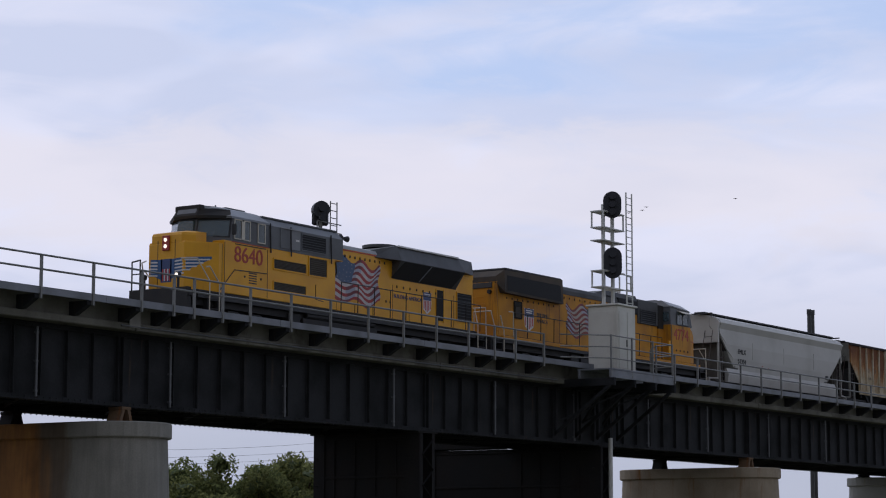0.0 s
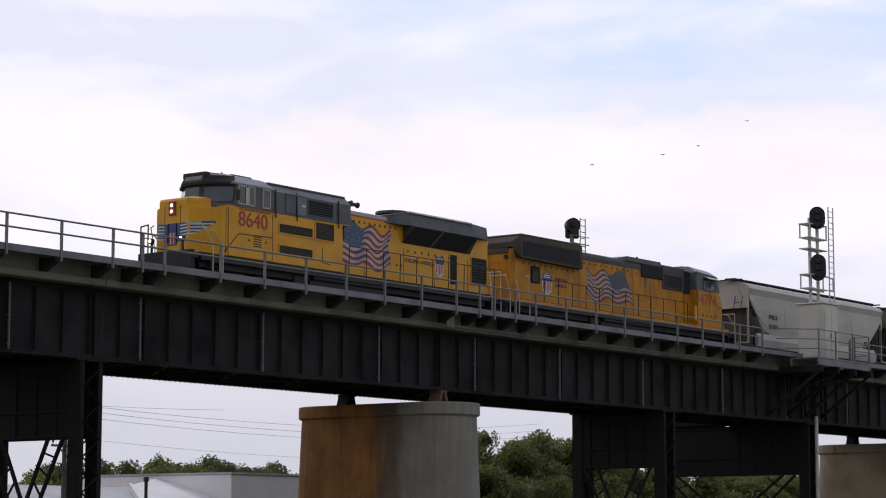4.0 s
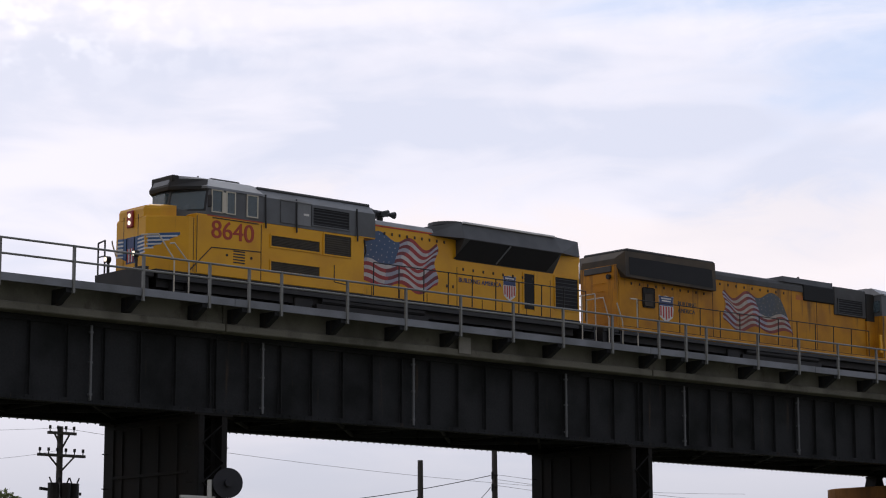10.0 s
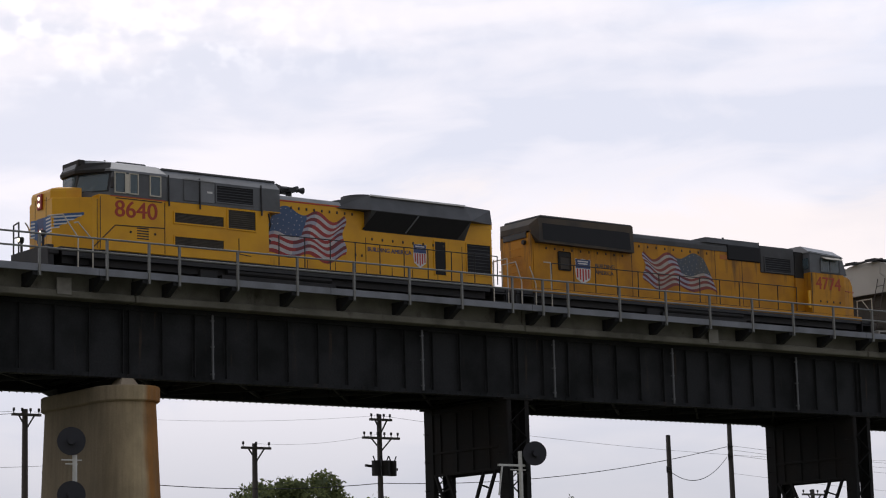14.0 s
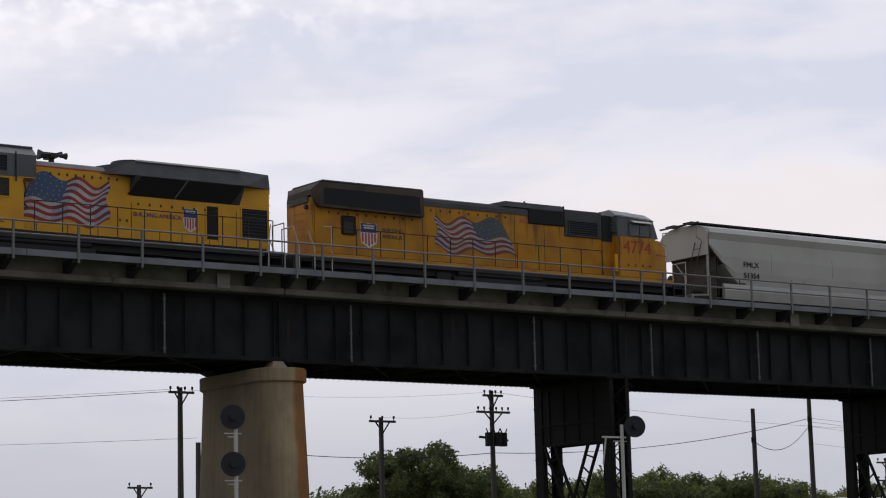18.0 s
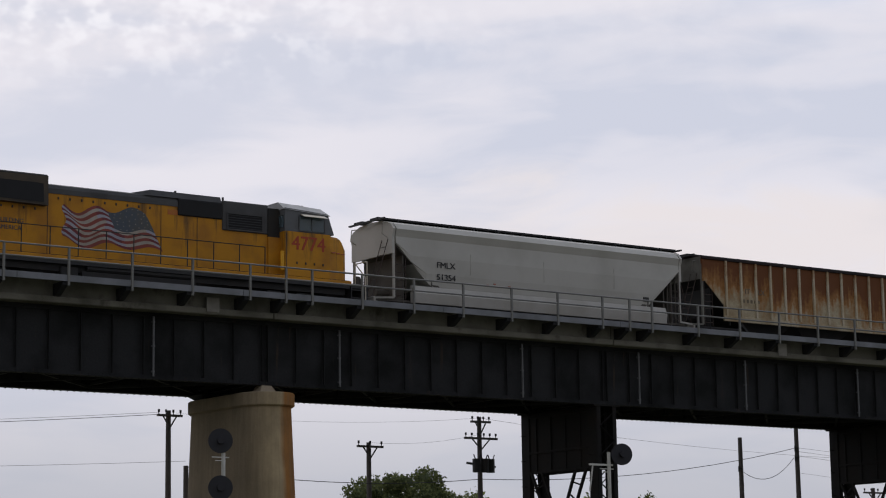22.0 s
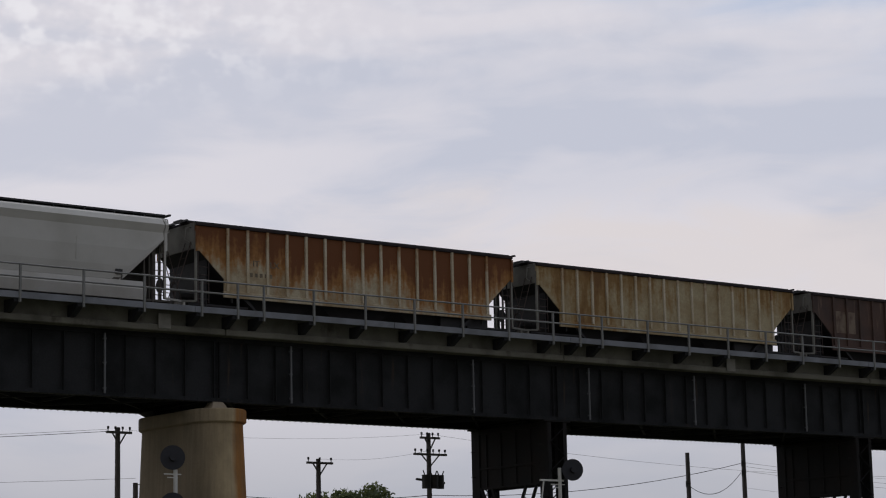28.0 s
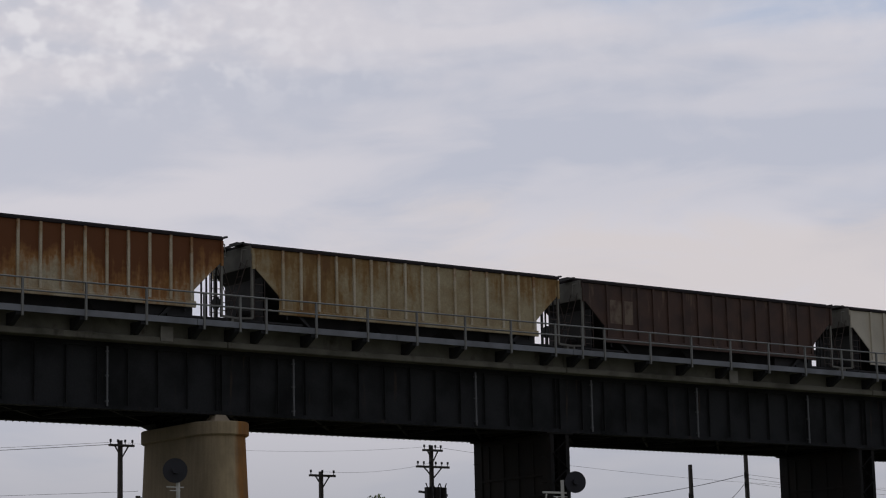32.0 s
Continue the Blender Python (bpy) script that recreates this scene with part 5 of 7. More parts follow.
        grab_rail(c, [(L(18.1), s * 1.45, 0.5), (L(18.1), s * 1.4, 2.75), (L(18.1), s * 0.5, 2.75), (L(18.1), s * 0.5, 1.6)], M_CREAM)
    for k in range(8):
        z = 2.0 + 0.3 * k
        b = pipe(B(), [(L(17.65), -0.9, z), (L(17.75), -0.9, z), (L(17.75), -0.5, z), (L(17.65), -0.5, z)], 0.014, 5)
        part("ladder_rung", b, M_CREAM, c)
    for ob in c.children_recursive:
        if ob.name.startswith(("wheelset", "truck_frame", "axle_box", "truck_spring", "brake_cylinder")):
            continue
        if ob.location.z:
            ob.location.z = stand(ob.location.z)
            ob.location.x += forward(ob.location.x + o)
        else:
            for v in ob.data.vertices:
                v.co.x += forward(v.co.x + o)
                v.co.z = stand(v.co.z)
    TRAIN.append((c, o))


def stand(z):
    """The lead unit's body stands a little taller above its sill."""
    return z if z < 1.66 else 1.66 + (z - 1.66) * 1.05


def forward(u):
    """The cab stands a little forward on its frame."""
    keys = ((-2.3, 0.0), (-0.9, -0.12), (2.2, -0.10), (4.0, -0.12), (6.0, 0.0))
    if u <= keys[0][0] or u >= keys[-1][0]:
        return 0.0
    for (a, p), (b, q) in zip(keys, keys[1:]):
        if u <= b:
            return p + (q - p) * (u - a) / (b - a)


M_WING = material("winged_emblem_blue", (0.03, 0.10, 0.25), 0.5)
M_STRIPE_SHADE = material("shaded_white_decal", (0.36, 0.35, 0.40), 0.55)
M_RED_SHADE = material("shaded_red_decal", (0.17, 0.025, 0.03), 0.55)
lead_locomotive()


# ---- second locomotive, coupled tail first ----
def second_locomotive():
    o = 29.2
    L = lambda u: u - o
    c = thing("locomotive", (0, TRACK_Y, RAIL_Z), "faded yellow diesel locomotive with sooty roof, running tail first", "locomotive", "locomotives of the train")
    Y = M_YELLOW_OLD
    underbody(c, L(19.4), L(39.0), L(26.6), L(31.6), Y)
    loco_truck(c, L(22.4))
    loco_truck(c, L(36.0))
    for u0, u1, x, s in ((18.5, 19.4, 18.5, -1), (39.0, 39.9, 39.9, 1)):
        part("end_platform", box(B(), L(u0), L(u1), -1.45, 1.45, 1.38, 1.6, 0.03), M_BLACK, c)
        part("pilot", prism(B(), [(L(x), 1.5), (L(x) - s * 0.05, 0.25), (L(x) - s * 0.3, 0.25), (L(x) - s * 0.3, 1.5)], -1.4, 1.4), M_BLACK, c)
        coupler(c, L(x), s)
    part("engine_hood", prism(B(), hood_section(1.0, 1.66, 4.5), L(19.85), L(35.2), "x"), Y, c, "faded yellow engine hood")
    part("hood_roof", prism(B(), [(-1.025, 4.16), (-1.025, 4.36), (-0.97, 4.50), (-0.84, 4.56), (0.84, 4.56), (0.97, 4.50), (1.025, 4.36), (1.025, 4.16)], L(25.2), L(35.1), "x"), M_GREY_DARK, c, "sooty grey hood roof")
    # overhanging radiator box at the tail
    rb = part("radiator_box", loft(B(), [[(L(19.72), -0.98, 4.1), (L(19.72), -0.9, 4.42), (L(19.72), 0.9, 4.42), (L(19.72), 0.98, 4.1)],
                                         [(L(19.95), -1.30, 3.68), (L(19.95), -1.25, 4.70), (L(19.95), 1.25, 4.70), (L(19.95), 1.30, 3.68)],
                                         [(L(25.2), -1.30, 3.62), (L(25.2), -1.25, 4.76), (L(25.2), 1.25, 4.76), (L(25.2), 1.30, 3.62)]]), M_SOOTY_YELLOW, c, "sooty overhanging radiator box")
    part("radiator_roof", box(B(), L(20.1), L(25.25), -1.22, 1.22, 4.62, 4.84, 0.06), M_SOOT, rb, "sooty radiator roof")
    b = B()
    vs = [b.verts.new(p) for p in ((L(20.15), -1.312, 3.78), (L(25.0), -1.312, 3.72), (L(25.0), -1.262, 4.48), (L(20.15), -1.272, 4.48))]
    b.faces.new(vs)
    face_near(b)
    part("radiator_screen", b, M_GRILLE, rb, "black radiator screen")
    part("rear_cap", box(B(), L(19.72), L(19.84), -1.0, 1.0, 1.66, 4.2, 0.02), Y, c)
    part("number_board", box(B(), L(19.66), L(19.72), -0.75, 0.75, 3.9, 4.15, 0.02), M_GREY_DARK, c)
    lamp = part("marker_lamp", rod(B(), (L(19.6), -0.62, 3.72), (L(19.72), -0.62, 3.72), 0.1, 10), M_BLACK, c)
    for k in range(6):
        b = pipe(B(), [(L(19.72), -0.35, 1.9 + 0.32 * k), (L(19.62), -0.35, 1.9 + 0.32 * k), (L(19.62), 0.25, 1.9 + 0.32 * k), (L(19.72), 0.25, 1.9 + 0.32 * k)], 0.014, 5)
        part("ladder_rung", b, Y, c)
    # hood details
    louvre_d = part("hood_window", box(B(), L(21.15), L(21.85), -1.03, -1.0, 2.62, 3.42, 0.05), M_SOOT, c, "dark door opening")
    part("inner_panel", box(B(), L(21.25), L(21.75), -1.036, -1.03, 2.68, 3.2, 0.03), M_SOOTY_YELLOW, louvre_d)
    shield(c, L(22.52), 2.12, 3.2, 0.86, -1.004)
    lettering("slogan", "BUILDING", 0.17, M_GREY_DARK, c, (L(23.2), -1.006, 2.88), FACE_NEAR, 1.0, "faded dark slogan lettering")
    lettering("slogan", "AMERICA", 0.17, M_GREY_DARK, c, (L(23.2), -1.006, 2.6), FACE_NEAR, 1.0, "faded dark slogan lettering")
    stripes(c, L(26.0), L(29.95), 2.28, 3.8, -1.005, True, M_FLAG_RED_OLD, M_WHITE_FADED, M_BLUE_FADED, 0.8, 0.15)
    seams(c, (L(25.3), L(30.25), L(31.9)), 1.7, 4.2, -1.002, M_BLACK)
    rivets(c, L(25.5), L(30.0), 4.0, -1.0, 9, M_SOOTY_YELLOW)
    rivets(c, L(20.3), L(25.0), 3.5, -1.0, 10, M_SOOTY_YELLOW)
    part("orange_panel", box(B(), L(30.55), L(31.0), -1.008, -1.0, 3.82, 4.02), M_FADED_ORANGE, c, "faded red patch")
    # dynamic brake and intakes
    db = part("brake_housing", loft(B(), [[(L(28.9), -0.9, 4.5), (L(28.9), 0.9, 4.5), (L(28.9), 0.85, 4.54), (L(28.9), -0.85, 4.54)],
                                          [(L(29.8), -1.05, 4.5), (L(29.8), 1.05, 4.5), (L(29.8), 0.95, 4.75), (L(29.8), -0.95, 4.75)],
                                          [(L(33.0), -1.05, 4.5), (L(33.0), 1.05, 4.5), (L(33.0), 0.95, 4.75), (L(33.0), -0.95, 4.75)]]), M_GREY_DARK, c)
    part("brake_grille", box(B(), L(31.0), L(33.05), -1.07, 1.07, 3.82, 4.50, 0.04), M_GRILLE, c, "black dynamic brake grille")
    part("grey_panel", box(B(), L(33.05), L(35.2), -1.06, 1.06, 3.4, 4.62, 0.03), M_GREY_DARK, c, "grey intake housing")
    louvre(c, L(33.3), L(34.9), 3.48, 4.1, -1.064, 6, M_GREY_DARK, "grille", "black intake screen")
    b = box(B(), L(26.3), L(27.3), -0.3, 0.3, 4.52, 4.6, 0.02)
    for k in range(3):
        rod(b, (L(26.4 + 0.35 * k), 0, 4.6), (L(26.4 + 0.35 * k), 0, 4.68), 0.1, 8)
    part("exhaust_stack", b, M_BLACK, c)
    part("lift_lug", box(box(B(), L(31.0), L(31.06), -0.8, -0.72, 4.75, 4.85), L(33.2), L(33.26), -0.8, -0.72, 4.66, 4.8), M_BLACK, c)
    # cab and nose
    part("cab_lower", box(B(), L(35.75), L(37.95), -1.5, 1.5, 1.66, 3.55, 0.02), Y, c, "faded yellow cab side")
    part("cab_recess", box(B(), L(35.2), L(35.75), -1.08, 1.08, 1.66, 3.3), Y, c)
    part("recess_top", box(B(), L(35.2), L(35.75), -1.08, 1.08, 3.3, 4.5), M_SOOT, c, "dark panel behind the cab")
    part("cab_rear_window", box(B(), L(35.70), L(35.745), -1.4, -1.05, 3.72, 4.2), M_GLASS, c)
    prof = [(L(35.75), 3.55), (L(38.15), 3.55), (L(37.85), 4.4), (L(35.75), 4.52)]
    cab = part("cab", prism(B(), prof, -1.49, 1.49), M_GREY, c, "grey upper cab")
    part("cab_roof", loft(B(), [[(L(35.7), -1.53, 4.46), (L(35.7), -1.0, 4.8), (L(35.7), 1.0, 4.8), (L(35.7), 1.53, 4.46)],
                                [(L(37.95), -1.53, 4.34), (L(37.8), -1.0, 4.7), (L(37.8), 1.0, 4.7), (L(37.95), 1.53, 4.34)]]), M_ROOFLIGHT, cab, "light grey sloped cab roof")
    part("roof_unit", box(B(), L(36.0), L(37.3), -0.5, 0.5, 4.76, 4.88, 0.03), M_GREY_DARK, cab)
    w = part("side_window", box(B(), L(36.45), L(37.65), -1.505, -1.48, 3.62, 4.24), M_GLASS, cab)
    b = B()
    for u in (36.43, 37.05, 37.67):
        box(b, L(u) - 0.02, L(u) + 0.02, -1.52, -1.48, 3.64, 4.22)
    box(b, L(36.43), L(37.69), -1.52, -1.48, 3.58, 3.62)
    part("frame", b, M_GREY_DARK, w, "dark window frame")
    part("awning", prism(B(), [(-1.5, 4.28), (-1.78, 4.16), (-1.78, 4.18), (-1.5, 4.32)], L(36.5), L(37.65), "x"), M_CREAM, cab, "pale window awning")
    part("screen", prism(B(), [(L(38.1), 3.68), (L(38.13), 3.68), (L(37.93), 4.28), (L(37.9), 4.28)], -1.3, 1.3), M_GLASS, cab)
    b = loft(B(), [[(L(37.9), -1.48, z), (L(38.75 + d), -1.25, z), (L(39.2 + d), -0.7, z), (L(39.2 + d), 0.7, z), (L(38.75 + d), 1.25, z), (L(37.9), 1.48, z)] for z, d in ((1.66, 0.0), (3.1, 0.0), (3.42, -0.15), (3.5, -0.3))])
    part("nose", b, Y, c, "faded yellow nose")
    lettering("road_number", "4774", 0.58, M_RED_ORANGE, c, (L(36.05), -1.504, 2.80), FACE_NEAR, 1.0, "faded red cab-side number")
    b = B()
    for k in range(3):
        bar(b, (L(38.05 + 0.3 * k), -1.47 + 0.1 * k, 2.82 - 0.0), (L(38.25 + 0.3 * k), -1.42 + 0.1 * k, 2.84), 0.04)
    part("nose_marking", b, M_RED_FADED, c)
    rivets(c, L(36.1), L(37.8), 2.25, -1.5, 4, M_SOOTY_YELLOW)
    seams(c, (L(35.8),), 1.7, 3.5, -1.502, M_BLACK)
    part("walkway_plate", box(B(), L(19.5), L(38.9), -1.5, -1.0, 1.684, 1.70), M_SOOT, c, "sooty walkway plate")
    side_handrail(c, [L(20.4 + 1.2 * i) for i in range(13)], 1.68, 2.78, -1.46, M_BLACK)
    end_steps(c, L(18.8), L(19.4), M_BLACK, M_CREAM)
    end_steps(c, L(39.0), L(39.6), M_BLACK, M_CREAM)
    for s in (-1, 1):
        grab_rail(c, [(L(18.75), s * 1.5, 0.5), (L(18.75), s * 1.5, 1.9), (L(18.55), s * 1.4, 2.7), (L(18.55), s * 0.5, 2.7), (L(18.55), s * 0.5, 1.6)], M_CREAM)
        grab_rail(c, [(L(19.5), s * 1.5, 0.5), (L(19.5), s * 1.5, 1.85), (L(19.2), s * 1.5, 2.55)], M_CREAM)
        grab_rail(c, [(L(20.35), s * 1.5, 0.9), (L(20.35), s * 1.47, 2.8), (L(20.0), s * 1.45, 2.8)], M_CREAM)
        grab_rail(c, [(L(39.7), s * 1.5, 0.5), (L(39.7), s * 1.5, 1.9), (L(39.3), s * 1.3, 2.5)], M_CREAM)
        grab_rail(c, [(L(39.85), s * 1.4, 1.6), (L(39.85), s * 1.4, 2.6), (L(39.85), s * 0.5, 2.6), (L(39.85), s * 0.5, 1.6)], M_CREAM)
    part("gate_board", box(B(), L(35.55), L(35.72), -1.5, -1.42, 1.9, 2.7, 0.02), M_YELLOW, c)
    TRAIN.append((c, o))


M_WHITE_FADED = material("faded_white_decal", (0.42, 0.37, 0.31), 0.6, 0, (0.30, 0.24, 0.18), 1.6, 0.9)
M_FLAG_RED_OLD = material("faded_flag_red", (0.26, 0.05, 0.035), 0.6, 0, (0.17, 0.045, 0.03), 1.6, 0.9)
M_FADED_ORANGE = material("faded_orange_patch", (0.46, 0.13, 0.02), 0.6, 0, (0.40, 0.17, 0.02), 3, 0.9)
M_BLUE_FADED = material("faded_blue_decal", (0.065, 0.08, 0.10), 0.6, 0, (0.10, 0.085, 0.05), 1.4, 0.8)
second_locomotive()


# ---- covered hoppers ----
def freight_truck(c, x):
    for s in (-1, 1):
        b = prism(B(), [(-1.25, 0.36), (-1.2, 0.62), (-0.5, 0.78), (0.5, 0.78), (1.2, 0.62), (1.25, 0.36), (0.95, 0.36), (0.5, 0.2), (-0.5, 0.2), (-0.95, 0.36)], s * 1.0 - 0.08, s * 1.0 + 0.08)
        for k in (-0.22, 0, 0.22):
            rod(b, (k, s * 1.0, 0.3), (k, s * 1.0, 0.6), 0.08, 8)
        for k in (-0.89, 0.89):
            rod(b, (k, s * 1.0, 0.46), (k, s * 1.14, 0.46), 0.13, 8)
        ob = part("side_frame", b, M_TRUCK_RUST, c)
        ob.location.x = x
    b = box(B(), -0.25, 0.25, -1.05, 1.05, 0.5, 0.85, 0.04)
    ob = part("bolster", b, M_TRUCK_RUST, c)
    ob.location.x = x
    for k in (-0.89, 0.89):
        wheelset(c, x + k, 0.46)


def hopper_end(c, e, s, x_top, x_low, z_top, z_mid, z_low, hw, mat, dark, webbed=False):
    """The sloping end sheet, corner posts, end sill, ladder and brake gear at one end (s = -1 or 1)."""
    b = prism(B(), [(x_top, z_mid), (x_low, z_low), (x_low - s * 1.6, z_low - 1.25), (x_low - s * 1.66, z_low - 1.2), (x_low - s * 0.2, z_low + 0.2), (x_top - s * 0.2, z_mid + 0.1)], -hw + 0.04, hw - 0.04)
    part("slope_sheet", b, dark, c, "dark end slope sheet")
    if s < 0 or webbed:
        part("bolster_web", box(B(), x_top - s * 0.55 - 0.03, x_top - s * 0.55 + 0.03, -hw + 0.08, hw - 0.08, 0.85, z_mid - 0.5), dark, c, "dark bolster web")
    part("shear_plate", box(B(), min(x_top + s * 0.3, x_low - s * 1.2), max(x_top + s * 0.3, x_low - s * 1.2), -hw + 0.1, hw - 0.1, 1.0, 1.08), dark, c)
    x_end = x_top + s * 0.9
    b = box(B(), min(x_end, x_low - s * 1.5), max(x_end, x_low - s * 1.5), -0.35, 0.35, 0.78, 1.16, 0.02)
    box(b, x_end - 0.06, x_end + 0.06, -1.45, 1.45, 0.8, 1.15, 0.02)
    part("end_sill", b, mat, c)
    for y in (-1, 1):
        part("corner_post", box(B(), x_top - s * 0.04 - 0.05, x_top - s * 0.04 + 0.05, y * hw - 0.05 * (y + 1), y * hw + 0.05 * (1 - y), 1.15, z_top - 0.25, 0.01), mat, c)
        part("side_strut", bar(B(), (x_low - s * 0.4, y * (hw - 0.06), 1.2), (x_low - s * 0.4, y * (hw - 0.06), z_low + 0.1), 0.07), dark, c)
        part("post_brace", bar(B(), (x_top - s * 0.04, y * (hw - 0.05), 1.15), (x_end, y * 1.4, 1.1), 0.08), mat, c)
        b = rod(B(), (x_top - s * 0.62, y * hw, 1.1), (x_top - s * 0.62, y * hw, z_low + 0.7), 0.02, 5)
        rod(b, (x_top - s * 0.12, y * hw, 1.1), (x_top - s * 0.12, y * hw, z_low + 1.2), 0.02, 5)
        for k in range(5):
            rod(b, (x_top - s * 0.12, y * hw, 1.25 + 0.33 * k), (x_top - s * 0.62, y * hw, 1.25 + 0.33 * k), 0.018, 5)
        part("side_ladder", b, M_TRUCK_RUST, c)
    b = B()
    for y in (-1.25, -0.8):
        rod(b, (x_end, y, 1.15), (x_top + s * 0.06, y, z_mid + 0.2), 0.02, 5)
    for k in range(7):
        t = k / 7
        rod(b, (x_end + (x_top + s * 0.06 - x_end) * t, -1.25, 1.2 + (z_mid - 1.0) * t), (x_end + (x_top + s * 0.06 - x_end) * t, -0.8, 1.2 + (z_mid - 1.0) * t), 0.016, 5)
    part("end_ladder", b, M_TRUCK_RUST, c)
    if s < 0:
        b = rod(B(), (x_top + s * 0.45, 0.5, 2.0), (x_top + s * 0.52, 0.5, 2.0), 0.28, 16)
        rod(b, (x_top + s * 0.45, 0.5, 1.1), (x_top + s * 0.45, 0.5, 2.0), 0.04, 6)
        part("brake_wheel", b, dark, c)
        part("brake_cylinder", rod(B(), (x_top + s * 0.1, -0.3, 1.5), (x_top - s * 0.6, -0.3, 1.5), 0.16, 10), dark, c)
    for y in (-1.2, 1.2):
        part("end_grab", pipe(B(), [(x_top, y, z_top - 0.05), (x_top + s * 0.28, y, z_top - 0.1), (x_top + s * 0.34, y, z_top - 0.6), (x_top, y, z_top - 0.75)], 0.022, 6), mat, c)
    if s > 0:
        part("centre_sill", box(B(), x_low - 2.6, x_low + 0.05, -1.3, 1.3, 0.82, 1.52, 0.03), dark, c)
        for k in range(4):
            d = 0.18 + 0.24 * k
            part("bay_strut", bar(B(), (x_top - d, -hw + 0.2, 1.0), (x_top - d, -hw + 0.2, z_mid - 0.85 * d), 0.06), dark, c)
    coupler(c, x_end, s)


def roof_gear(c, x0, x1, z, hw, mat, hatch):
    b = B()
    for y in (-0.62, 0.62):
        box(b, x0 - 0.35, x1 + 0.35, y - 0.3, y + 0.3, z + 0.04, z + 0.11)
    for x in (x0 - 0.3, x1 + 0.3):
        box(b, x - 0.05, x + 0.05, -1.35, 1.35, z - 0.02, z + 0.05)
    part("running_board", b, mat, c, "dark roof running board")
    n = 12
    b = B()
    for i in range(n):
        x = x0 + (x1 - x0) * (i + 0.5) / n
        for y in (-0.95, -0.35, 0.35, 0.95):
            box(b, x - 0.03, x + 0.03, y - 0.03, y + 0.03, z - 0.1, z + 0.05)
    part("board_bracket", b, mat, c)
    part("roof_hatch", box(box(B(), x0 + 0.3, (x0 + x1) / 2 - 0.2, -0.26, 0.26, z - 0.06, z + 0.08, 0.03), (x0 + x1) / 2 + 0.2, x1 - 0.3, -0.26, 0.26, z - 0.06, z + 0.08, 0.03), hatch, c, "long trough hatches")


def bays(c, xs, z_low, dark):
    for x in xs:
        b = loft(B(), [[(x - 2.2, -1.25, z_low + 0.1), (x + 2.2, -1.25, z_low + 0.1), (x + 2.2, 1.25, z_low + 0.1), (x - 2.2, 1.25, z_low + 0.1)],
                       [(x - 0.5, -0.7, 0.5), (x + 0.5, -0.7, 0.5), (x + 0.5, 0.7, 0.5), (x - 0.5, 0.7, 0.5)]])
        box(b, x - 0.6, x + 0.6, -0.8, 0.8, 0.38, 0.5)
        part("hopper_bay", b, dark, c, "dark discharge bay")


